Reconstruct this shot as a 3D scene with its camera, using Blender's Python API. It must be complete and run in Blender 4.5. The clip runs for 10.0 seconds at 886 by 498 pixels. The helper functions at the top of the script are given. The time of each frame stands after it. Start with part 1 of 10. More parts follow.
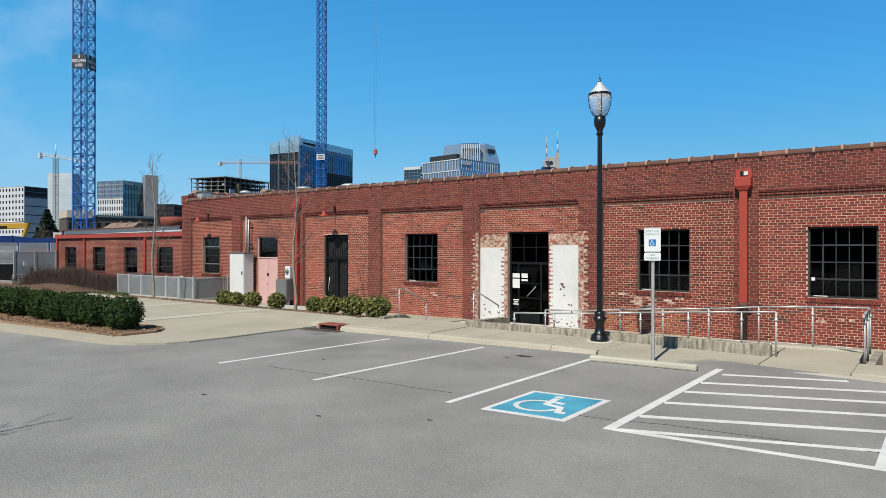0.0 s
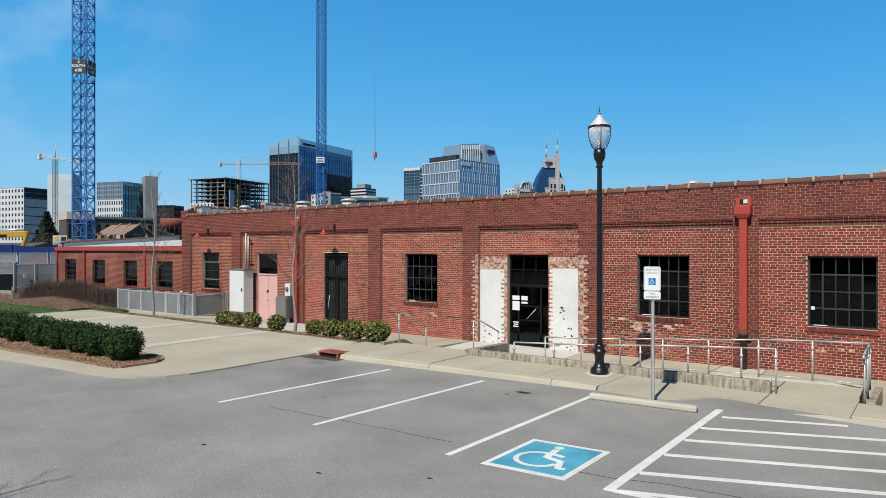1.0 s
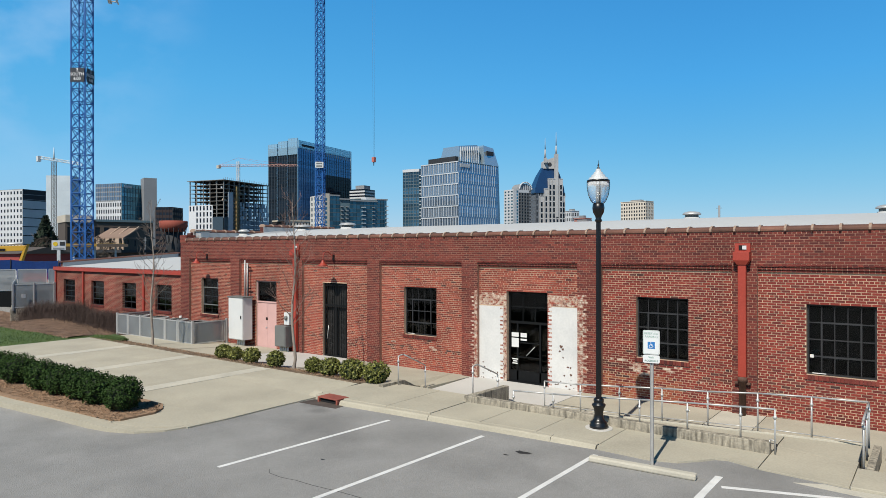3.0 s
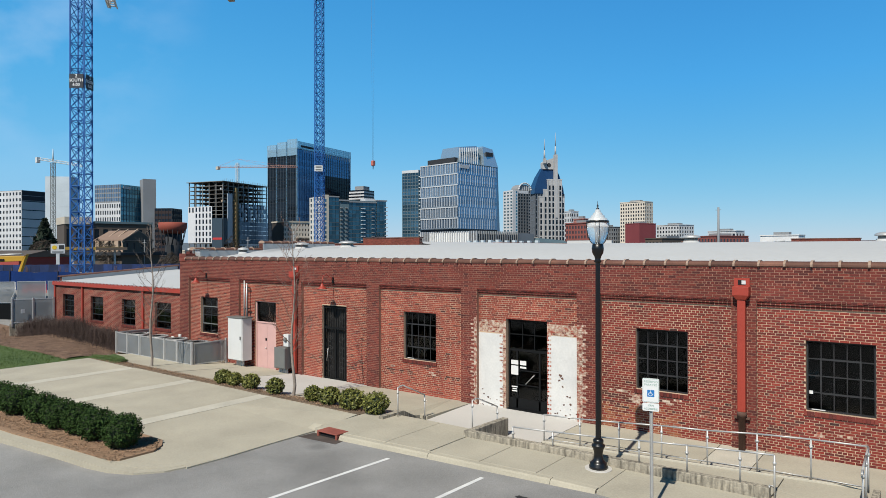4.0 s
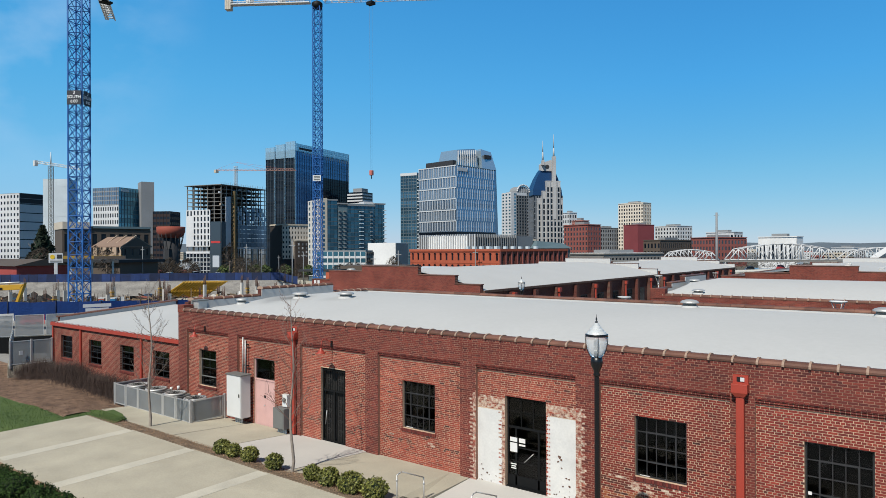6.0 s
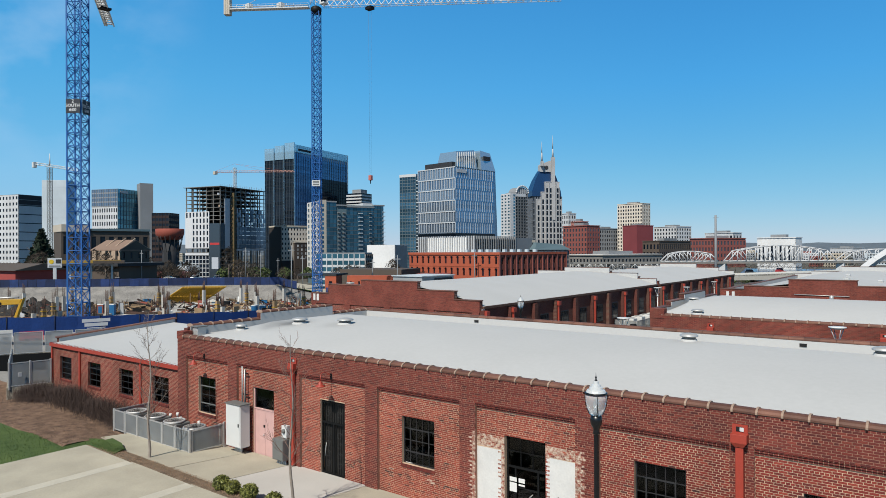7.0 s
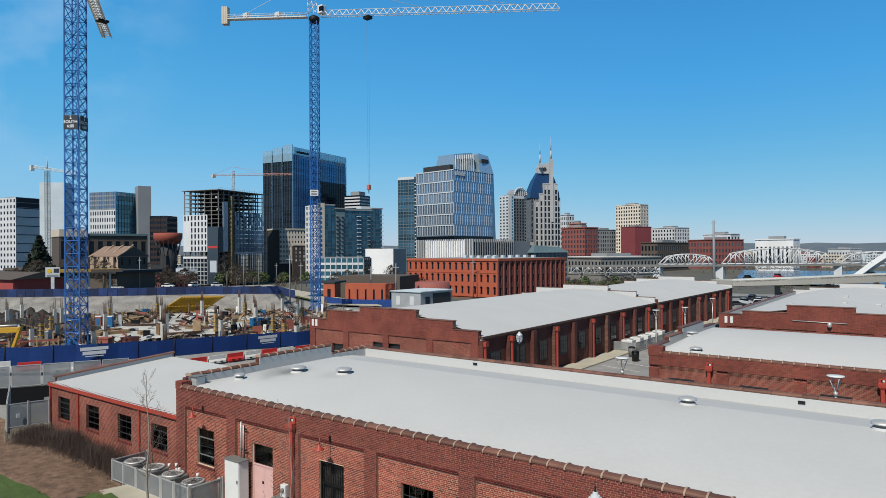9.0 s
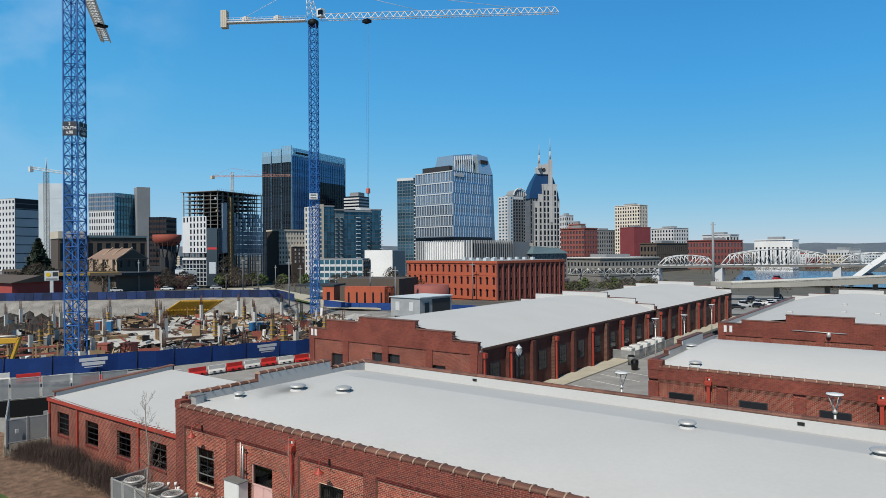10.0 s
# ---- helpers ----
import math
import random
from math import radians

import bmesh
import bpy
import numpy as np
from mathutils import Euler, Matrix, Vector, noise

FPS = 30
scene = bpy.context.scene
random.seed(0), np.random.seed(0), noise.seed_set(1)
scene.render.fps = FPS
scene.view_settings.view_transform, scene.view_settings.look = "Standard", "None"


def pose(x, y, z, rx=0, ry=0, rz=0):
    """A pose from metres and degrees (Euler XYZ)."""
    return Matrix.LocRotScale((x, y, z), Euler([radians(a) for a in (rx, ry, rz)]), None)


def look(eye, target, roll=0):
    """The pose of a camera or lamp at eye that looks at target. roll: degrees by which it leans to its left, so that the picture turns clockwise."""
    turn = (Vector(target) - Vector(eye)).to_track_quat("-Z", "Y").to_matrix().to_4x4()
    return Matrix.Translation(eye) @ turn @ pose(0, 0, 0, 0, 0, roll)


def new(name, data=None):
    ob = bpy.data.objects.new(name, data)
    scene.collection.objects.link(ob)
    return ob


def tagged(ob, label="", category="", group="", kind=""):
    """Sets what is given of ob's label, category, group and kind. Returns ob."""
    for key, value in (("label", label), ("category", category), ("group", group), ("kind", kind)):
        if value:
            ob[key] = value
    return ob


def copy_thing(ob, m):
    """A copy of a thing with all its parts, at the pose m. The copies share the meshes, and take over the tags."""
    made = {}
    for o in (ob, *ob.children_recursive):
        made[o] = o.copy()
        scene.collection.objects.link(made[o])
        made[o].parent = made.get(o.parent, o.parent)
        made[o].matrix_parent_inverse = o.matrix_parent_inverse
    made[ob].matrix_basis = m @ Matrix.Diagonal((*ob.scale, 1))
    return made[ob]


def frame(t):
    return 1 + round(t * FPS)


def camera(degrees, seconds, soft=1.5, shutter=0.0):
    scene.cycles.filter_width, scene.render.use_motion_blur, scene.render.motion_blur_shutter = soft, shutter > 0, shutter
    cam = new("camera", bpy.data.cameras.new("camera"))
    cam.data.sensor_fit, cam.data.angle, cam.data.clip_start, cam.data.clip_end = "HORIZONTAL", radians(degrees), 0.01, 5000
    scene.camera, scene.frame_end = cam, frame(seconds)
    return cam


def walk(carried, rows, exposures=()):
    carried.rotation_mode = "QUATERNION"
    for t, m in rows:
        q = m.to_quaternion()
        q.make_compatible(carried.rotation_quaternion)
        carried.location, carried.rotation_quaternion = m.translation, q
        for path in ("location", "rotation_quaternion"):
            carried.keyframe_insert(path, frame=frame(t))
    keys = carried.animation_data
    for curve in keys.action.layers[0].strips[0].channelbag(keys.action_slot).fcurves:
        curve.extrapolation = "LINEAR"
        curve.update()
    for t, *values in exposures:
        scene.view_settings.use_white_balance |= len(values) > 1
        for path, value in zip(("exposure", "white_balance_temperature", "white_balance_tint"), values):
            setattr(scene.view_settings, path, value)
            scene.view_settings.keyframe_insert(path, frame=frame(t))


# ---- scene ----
cam = camera(68.0, 10.0, soft=0.55)
# seconds, x, y, z, yaw, pitch, roll: a drone that climbs straight up
PATH = [
    (0, 0.030, 0.029, 2.151, 37.354, 0.017, 0.055),
    (0.5, 0.030, 0.029, 2.552, 37.347, 0.025, 0.030),
    (1, 0.030, 0.029, 2.882, 37.336, 0.032, 0.006),
    (1.5, 0.031, 0.028, 3.217, 37.321, 0.039, -0.018),
    (2, 0.031, 0.028, 3.549, 37.303, 0.046, -0.042),
    (2.5, 0.031, 0.028, 3.791, 37.281, 0.054, -0.067),
    (4, 0.032, 0.027, 4.996, 37.200, 0.075, -0.139),
    (4.5, 0.033, 0.027, 5.610, 37.169, 0.082, -0.163),
    (5, 0.033, 0.026, 6.264, 37.136, 0.090, -0.188),
    (5.5, 0.033, 0.026, 6.897, 37.102, 0.097, -0.212),
    (7, 0.034, 0.025, 8.838, 36.995, 0.119, -0.284),
    (7.5, 0.035, 0.025, 9.494, 36.959, 0.126, -0.309),
    (8, 0.035, 0.025, 10.119, 36.923, 0.133, -0.333),
    (8.5, 0.036, 0.025, 10.746, 36.887, 0.140, -0.357),
    (9, 0.036, 0.024, 11.316, 36.853, 0.148, -0.381),
    (9.5, 0.036, 0.024, 11.827, 36.820, 0.155, -0.405),
    (10, 0.037, 0.024, 12.239, 36.788, 0.162, -0.430),
]
walk(cam, [(t, pose(x, y, z, 90 + pitch, 0, yaw) @ pose(0, 0, 0, 0, 0, roll)) for t, x, y, z, yaw, pitch, roll in PATH],
     [(0, 0.23), (3, 0.23), (6, 0.20), (8, 0.16), (10, 0.13)])

# ---------------------------------------------------------------- light
SUN_TO = Vector((0.70, -4.65, 5.28)).normalized()          # towards the sun
SUN_EL, SUN_AZ = math.asin(SUN_TO.z), math.atan2(SUN_TO.x, SUN_TO.y)
world = bpy.data.worlds.new("sky_world")
scene.world = world
world.use_nodes = True
wn, wl = world.node_tree.nodes, world.node_tree.links
sky = wn.new("ShaderNodeTexSky")
sky.sky_type, sky.sun_disc = "NISHITA", False
sky.sun_elevation, sky.sun_rotation = SUN_EL, SUN_AZ
sky.altitude, sky.air_density, sky.dust_density, sky.ozone_density = 0, 1.0, 0.0, 5.0
wn["Background"].inputs["Strength"].default_value = 0.087
clear = wn.new("ShaderNodeHueSaturation")
clear.inputs["Saturation"].default_value = 1.1
tone = wn.new("ShaderNodeMix")
tone.data_type, tone.blend_type = "RGBA", "MULTIPLY"
tone.inputs["Factor"].default_value, tone.inputs["B"].default_value = 1.0, (1.05, 0.75, 0.55, 1)
wl.new(sky.outputs[0], clear.inputs["Color"]), wl.new(clear.outputs[0], tone.inputs["A"])
even = wn.new("ShaderNodeMix")
even.data_type = "RGBA"
even.inputs["Factor"].default_value, even.inputs["B"].default_value = 0.5, (0.0, 5.75, 12.0, 1)
wl.new(tone.outputs["Result"], even.inputs["A"])
# a clear sky deepens towards the zenith and is hazier to the west
def sky_ramp(stops):
    r = wn.new("ShaderNodeValToRGB")
    while len(r.color_ramp.elements) < len(stops):
        r.color_ramp.elements.new(0.5)
    for e, (p, c) in zip(r.color_ramp.elements, stops):
        e.position, e.color = p, (*c, 1)
    wl.new(updown.outputs["Z"], r.inputs[0])
    return r


place, updown, west = wn.new("ShaderNodeTexCoord"), wn.new("ShaderNodeSeparateXYZ"), wn.new("ShaderNodeVectorMath")
wl.new(place.outputs["Generated"], updown.inputs[0]), wl.new(place.outputs["Generated"], west.inputs[0])
west.operation, west.inputs[1].default_value = "DOT_PRODUCT", (-0.8, -0.6, 0.0)
turn_w, haze, deep = wn.new("ShaderNodeMapRange"), wn.new("ShaderNodeMix"), wn.new("ShaderNodeMix")
turn_w.inputs["From Min"].default_value, turn_w.inputs["From Max"].default_value = -0.35, 0.48
wl.new(west.outputs["Value"], turn_w.inputs["Value"])
east_r = sky_ramp([(0.0, (1.03, 1.0, 0.94)), (0.11, (1.03, 1.01, 0.96)), (0.235, (0.90, 0.93, 1.03)), (0.35, (0.95, 0.80, 0.95)), (0.8, (0.10, 0.08, 0.10))])
west_r = sky_ramp([(0.0, (1.12, 1.04, 0.99)), (0.11, (1.48, 1.16, 1.06)), (0.235, (1.38, 1.08, 1.06)), (0.35, (1.3, 0.94, 1.01)), (0.8, (0.10, 0.09, 0.10))])
haze.data_type = deep.data_type = "RGBA"
wl.new(turn_w.outputs[0], haze.inputs["Factor"]), wl.new(east_r.outputs[0], haze.inputs["A"]), wl.new(west_r.outputs[0], haze.inputs["B"])
deep.blend_type = "MULTIPLY"
deep.inputs["Factor"].default_value = 1.0
wl.new(haze.outputs["Result"], deep.inputs["B"]), wl.new(even.outputs["Result"], deep.inputs["A"])
# thin wisps of high cloud in the west
wisp, drawn, edge, spot, veil, cloud = wn.new("ShaderNodeTexNoise"), wn.new("ShaderNodeMapping"), wn.new("ShaderNodeMapRange"), wn.new("ShaderNodeVectorMath"), wn.new("ShaderNodeMapRange"), wn.new("ShaderNodeMix")
drawn.inputs["Scale"].default_value, drawn.inputs["Rotation"].default_value = (2.0, 6.0, 9.0), (0.3, 0.2, 0.4)
wisp.inputs["Scale"].default_value, wisp.inputs["Detail"].default_value = 1.6, 6
wl.new(place.outputs["Generated"], drawn.inputs[0]), wl.new(drawn.outputs[0], wisp.inputs["Vector"])
wl.new(wisp.outputs["Fac"], edge.inputs["Value"])
edge.inputs["From Min"].default_value, edge.inputs["From Max"].default_value, edge.inputs["To Max"].default_value = 0.42, 0.75, 0.55
spot.operation, spot.inputs[1].default_value = "DOT_PRODUCT", (-0.90, 0.29, 0.32)
wl.new(place.outputs["Generated"], spot.inputs[0]), wl.new(spot.outputs["Value"], veil.inputs["Value"])
veil.inputs["From Min"].default_value, veil.inputs["From Max"].default_value = 0.965, 1.0
both = wn.new("ShaderNodeMath")
both.operation = "MULTIPLY"
wl.new(edge.outputs[0], both.inputs[0]), wl.new(veil.outputs[0], both.inputs[1])
cloud.data_type, cloud.inputs["B"].default_value = "RGBA", (4.5, 6.6, 9.0, 1)
wl.new(both.outputs[0], cloud.inputs["Factor"]), wl.new(deep.outputs["Result"], cloud.inputs["A"])
wl.new(cloud.outputs["Result"], wn["Background"].inputs["Color"])
sun = new("sun", bpy.data.lights.new("sun", "SUN"))
sun.data.energy, sun.data.angle, sun.data.color = 5.0, radians(0.53), (1.0, 0.945, 0.85)
sun.matrix_world = look(SUN_TO * 60, (0, 0, 0))

# ---------------------------------------------------------------- materials


def mat(name, col, rough=0.8, metal=0.0, var=0.12, big=0.6, fine=30.0, bump=0.15, depth=0.01, spec=0.4, tint=None, island=0.0, objvar=0.0):
    """A plain surface with slow stains, fine grain and fine relief, in metres."""
    m = bpy.data.materials.new(name)
    m.use_nodes = True
    n, l = m.node_tree.nodes, m.node_tree.links
    b = n["Principled BSDF"]
    b.inputs["Metallic"].default_value = metal
    b.inputs["Specular IOR Level"].default_value = spec
    geo = n.new("ShaderNodeNewGeometry")
    t1, t2 = n.new("ShaderNodeTexNoise"), n.new("ShaderNodeTexNoise")
    for t, s, d in ((t1, big, 5.0), (t2, fine, 3.0)):
        t.inputs["Scale"].default_value, t.inputs["Detail"].default_value = s, d
        l.new(geo.outputs["Position"], t.inputs["Vector"])
    add = n.new("ShaderNodeMath")
    add.operation = "MULTIPLY_ADD"
    add.inputs[1].default_value = 0.55
    l.new(t2.outputs["Fac"], add.inputs[0])
    l.new(t1.outputs["Fac"], add.inputs[2])
    rng = n.new("ShaderNodeMapRange")
    rng.inputs["From Min"].default_value, rng.inputs["From Max"].default_value = 0.45, 1.1
    rng.inputs["To Min"].default_value, rng.inputs["To Max"].default_value = 1 - var, 1 + var
    l.new(add.outputs[0], rng.inputs["Value"])
    value = rng.outputs[0]
    for amount, node, out in ((island, "ShaderNodeNewGeometry", "Random Per Island"), (objvar, "ShaderNodeObjectInfo", "Random")):
        if amount:
            src = n.new(node)
            r2 = n.new("ShaderNodeMapRange")
            r2.inputs["To Min"].default_value, r2.inputs["To Max"].default_value = 1 - amount, 1 + amount
            l.new(src.outputs[out], r2.inputs["Value"])
            mu = n.new("ShaderNodeMath")
            mu.operation = "MULTIPLY"
            l.new(value, mu.inputs[0]), l.new(r2.outputs[0], mu.inputs[1])
            value = mu.outputs[0]
    mix = n.new("ShaderNodeMix")
    mix.data_type = "RGBA"
    mix.inputs["A"].default_value = (*col, 1)
    mix.inputs["B"].default_value = (*(tint or col), 1)
    l.new(t1.outputs["Fac"], mix.inputs["Factor"])
    sc = n.new("ShaderNodeVectorMath")
    sc.operation = "SCALE"
    l.new(mix.outputs["Result"], sc.inputs[0]), l.new(value, sc.inputs["Scale"])
    l.new(sc.outputs[0], b.inputs["Base Color"])
    rr = n.new("ShaderNodeMapRange")
    rr.inputs["To Min"].default_value, rr.inputs["To Max"].default_value = max(0.02, rough - 0.08), min(1, rough + 0.08)
    l.new(t2.outputs["Fac"], rr.inputs["Value"]), l.new(rr.outputs[0], b.inputs["Roughness"])
    if bump:
        bp = n.new("ShaderNodeBump")
        bp.inputs["Strength"].default_value, bp.inputs["Distance"].default_value = bump, depth
        l.new(t2.outputs["Fac"], bp.inputs["Height"]), l.new(bp.outputs[0], b.inputs["Normal"])
    return m


def brick_mat(name, cols, mortar=None, axis="y", white=0.0):
    """Bricks. With mortar: a whole wall with courses in relief; without: a single brick, coloured at random per piece."""
    m = bpy.data.materials.new(name)
    m.use_nodes = True
    n, l = m.node_tree.nodes, m.node_tree.links
    b = n["Principled BSDF"]
    b.inputs["Roughness"].default_value, b.inputs["Specular IOR Level"].default_value = 0.88, 0.25
    geo = n.new("ShaderNodeNewGeometry")
    slow, grain = n.new("ShaderNodeTexNoise"), n.new("ShaderNodeTexNoise")
    slow.inputs["Scale"].default_value, slow.inputs["Detail"].default_value = 0.55, 6
    grain.inputs["Scale"].default_value, grain.inputs["Detail"].default_value = 38, 4
    l.new(geo.outputs["Position"], slow.inputs["Vector"]), l.new(geo.outputs["Position"], grain.inputs["Vector"])
    if mortar:
        sep, com = n.new("ShaderNodeSeparateXYZ"), n.new("ShaderNodeCombineXYZ")
        l.new(geo.outputs["Position"], sep.inputs[0])
        l.new(sep.outputs["Y" if axis == "x" else "X"], com.inputs["X"]), l.new(sep.outputs["Z"], com.inputs["Y"])
        tex = n.new("ShaderNodeTexBrick")
        tex.inputs["Scale"].default_value = 1.0
        tex.inputs["Brick Width"].default_value, tex.inputs["Row Height"].default_value = 0.216, 0.0677
        tex.inputs["Mortar Size"].default_value, tex.inputs["Mortar Smooth"].default_value = 0.007, 0.2
        tex.inputs["Color1"].default_value, tex.inputs["Color2"].default_value = (*cols[0], 1), (*cols[1], 1)
        tex.inputs["Mortar"].default_value = (*mortar, 1)
        l.new(com.outputs[0], tex.inputs["Vector"])
        base, relief = tex.outputs["Color"], tex.outputs["Fac"]
    else:
        ramp = n.new("ShaderNodeValToRGB")
        ramp.color_ramp.interpolation = "LINEAR"
        ramp.color_ramp.elements[0].color, ramp.color_ramp.elements[1].color = (*cols[0], 1), (*cols[-1], 1)
        for k, c in enumerate(cols[1:-1]):
            e = ramp.color_ramp.elements.new((k + 1) / (len(cols) - 1))
            e.color = (*c, 1)
        wnz = n.new("ShaderNodeTexWhiteNoise")
        wnz.noise_dimensions = "4D"
        info = n.new("ShaderNodeObjectInfo")
        l.new(geo.outputs["Random Per Island"], wnz.inputs["W"])
        l.new(info.outputs["Random"], wnz.inputs["Vector"])
        l.new(wnz.outputs["Value"], ramp.inputs["Fac"])
        base, relief = ramp.outputs["Color"], None
    rng = n.new("ShaderNodeMapRange")
    rng.inputs["From Min"].default_value, rng.inputs["From Max"].default_value = 0.3, 0.75
    rng.inputs["To Min"].default_value, rng.inputs["To Max"].default_value = 0.72, 1.22
    l.new(slow.outputs["Fac"], rng.inputs["Value"])
    g2 = n.new("ShaderNodeMapRange")
    g2.inputs["To Min"].default_value, g2.inputs["To Max"].default_value = 0.78, 1.2
    l.new(grain.outputs["Fac"], g2.inputs["Value"])
    mu = n.new("ShaderNodeMath")
    mu.operation = "MULTIPLY"
    l.new(rng.outputs[0], mu.inputs[0]), l.new(g2.outputs[0], mu.inputs[1])
    sc = n.new("ShaderNodeVectorMath")
    sc.operation = "SCALE"
    l.new(base, sc.inputs[0]), l.new(mu.outputs[0], sc.inputs["Scale"])
    colour = sc.outputs[0]
    if white:
        chips = n.new("ShaderNodeTexNoise")
        chips.inputs["Scale"].default_value, chips.inputs["Detail"].default_value = 9, 6
        l.new(geo.outputs["Position"], chips.inputs["Vector"])
        cut = n.new("ShaderNodeMapRange")
        cut.inputs["From Min"].default_value, cut.inputs["From Max"].default_value = 0.60 - white * 0.3, 0.82 - white * 0.3
        l.new(chips.outputs["Fac"], cut.inputs["Value"])
        mx = n.new("ShaderNodeMix")
        mx.data_type = "RGBA"
        mx.inputs["B"].default_value = (0.50, 0.42, 0.34, 1)
        l.new(cut.outputs[0], mx.inputs["Factor"]), l.new(colour, mx.inputs["A"])
        colour = mx.outputs["Result"]
    l.new(colour, b.inputs["Base Color"])
    bp = n.new("ShaderNodeBump")
    bp.inputs["Strength"].default_value, bp.inputs["Distance"].default_value = 0.5, 0.006
    l.new(grain.outputs["Fac"], bp.inputs["Height"])
    if relief:
        b2 = n.new("ShaderNodeBump")
        b2.invert = True
        b2.inputs["Strength"].default_value, b2.inputs["Distance"].default_value = 0.8, 0.012
        l.new(relief, b2.inputs["Height"]), l.new(bp.outputs[0], b2.inputs["Normal"])
        bp = b2
    l.new(bp.outputs[0], b.inputs["Normal"])
    return m


def glass_mat(name, col, rough=0.04, clear=False, var=0.25, metal=0.0):
    m = bpy.data.materials.new(name)
    m.use_nodes = True
    n, l = m.node_tree.nodes, m.node_tree.links
    b = n["Principled BSDF"]
    b.inputs["Roughness"].default_value, b.inputs["IOR"].default_value = rough, 1.5
    b.inputs["Metallic"].default_value = metal
    if clear:
        b.inputs["Base Color"].default_value = (*col, 1)
        b.inputs["Transmission Weight"].default_value = 1.0
        return m
    info = n.new("ShaderNodeObjectInfo")
    rng = n.new("ShaderNodeMapRange")
    rng.inputs["To Min"].default_value, rng.inputs["To Max"].default_value = 1 - var, 1 + var
    l.new(info.outputs["Random"], rng.inputs["Value"])
    sc = n.new("ShaderNodeVectorMath")
    sc.operation = "SCALE"
    sc.inputs[0].default_value = col
    l.new(rng.outputs[0], sc.inputs["Scale"]), l.new(sc.outputs[0], b.inputs["Base Color"])
    return m


def asphalt_mat():
    """Worn asphalt: pale stones set in grey binder, slow stains and patches."""
    m = mat("asphalt", (0.235, 0.231, 0.222), 0.92, var=0.34, big=0.55, fine=60, bump=0.0, tint=(0.195, 0.192, 0.184))
    n, l = m.node_tree.nodes, m.node_tree.links
    b = n["Principled BSDF"]
    geo = n.new("ShaderNodeNewGeometry")
    value = None
    for scale, lo, hi in ((70.0, 0.90, 1.11), (26.0, 0.96, 1.04), (1.1, 0.975, 1.025)):
        stones, rng = n.new("ShaderNodeTexVoronoi"), n.new("ShaderNodeMapRange")
        stones.inputs["Scale"].default_value = scale
        rng.inputs["To Min"].default_value, rng.inputs["To Max"].default_value = lo, hi
        l.new(geo.outputs["Position"], stones.inputs["Vector"])
        grey = n.new("ShaderNodeSeparateColor")
        l.new(stones.outputs["Color"], grey.inputs[0]), l.new(grey.outputs[0], rng.inputs["Value"])
        if value is None:
            value, dist = rng.outputs[0], stones.outputs["Distance"]
        else:
            mu = n.new("ShaderNodeMath")
            mu.operation = "MULTIPLY"
            l.new(value, mu.inputs[0]), l.new(rng.outputs[0], mu.inputs[1])
            value = mu.outputs[0]
    base = b.inputs["Base Color"].links[0].from_socket
    sc, bp = n.new("ShaderNodeVectorMath"), n.new("ShaderNodeBump")
    sc.operation = "SCALE"
    l.new(base, sc.inputs[0]), l.new(value, sc.inputs["Scale"]), l.new(sc.outputs[0], b.inputs["Base Color"])
    bp.invert = True
    bp.inputs["Strength"].default_value, bp.inputs["Distance"].default_value = 0.7, 0.006
    l.new(dist, bp.inputs["Height"]), l.new(bp.outputs[0], b.inputs["Normal"])
    return m


RED = [(0.265, 0.055, 0.037), (0.205, 0.042, 0.030), (0.32, 0.080, 0.050), (0.175, 0.038, 0.029), (0.285, 0.062, 0.040), (0.12, 0.032, 0.026), (0.245, 0.050, 0.034)]
DEEP = [(0.205, 0.034, 0.025), (0.160, 0.028, 0.022), (0.235, 0.044, 0.030), (0.125, 0.025, 0.021), (0.195, 0.033, 0.025), (0.105, 0.025, 0.021), (0.180, 0.031, 0.024)]
TAN = [(0.30, 0.105, 0.05), (0.24, 0.08, 0.042), (0.27, 0.06, 0.038)]
DULL = [(0.16, 0.034, 0.026), (0.125, 0.028, 0.023), (0.19, 0.043, 0.031), (0.08, 0.023, 0.021), (0.155, 0.034, 0.027)]
BURNT = [(0.105, 0.036, 0.029), (0.066, 0.028, 0.025), (0.135, 0.038, 0.029), (0.045, 0.024, 0.022)]
M_BRICK = brick_mat("red_brick", RED)
M_BRICK_DULL = brick_mat("dull_red_brick", DULL)
M_BRICK_DEEP = brick_mat("deep_red_brick", DEEP)
M_BRICK_TAN = brick_mat("tan_orange_brick", TAN)
M_BRICK_BURNT = brick_mat("grimy_dark_brick", BURNT)
M_BRICK_CHIP = brick_mat("brick_with_paint_rests", RED, white=0.66)
M_MORTAR = mat("lime_mortar", (0.505, 0.365, 0.265), 0.95, var=0.45, big=1.3, fine=45, bump=0.4, tint=(0.40, 0.27, 0.18))
M_MORTAR_PIER = mat("stained_pier_mortar", (0.34, 0.19, 0.13), 0.95, var=0.5, big=0.9, fine=60, bump=0.4, tint=(0.22, 0.11, 0.08))
M_MORTAR_RED = mat("red_stained_mortar", (0.22, 0.105, 0.075), 0.95, var=0.25, big=0.8, fine=60, bump=0.4)
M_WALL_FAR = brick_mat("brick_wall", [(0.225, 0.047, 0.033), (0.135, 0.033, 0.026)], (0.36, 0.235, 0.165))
# darker copy for side walls, with their shade put into the brick colour
M_WALL_FAR_X = brick_mat("shaded_brick_side_wall", [(0.12, 0.032, 0.024), (0.085, 0.026, 0.022)], (0.13, 0.085, 0.065), axis="x")
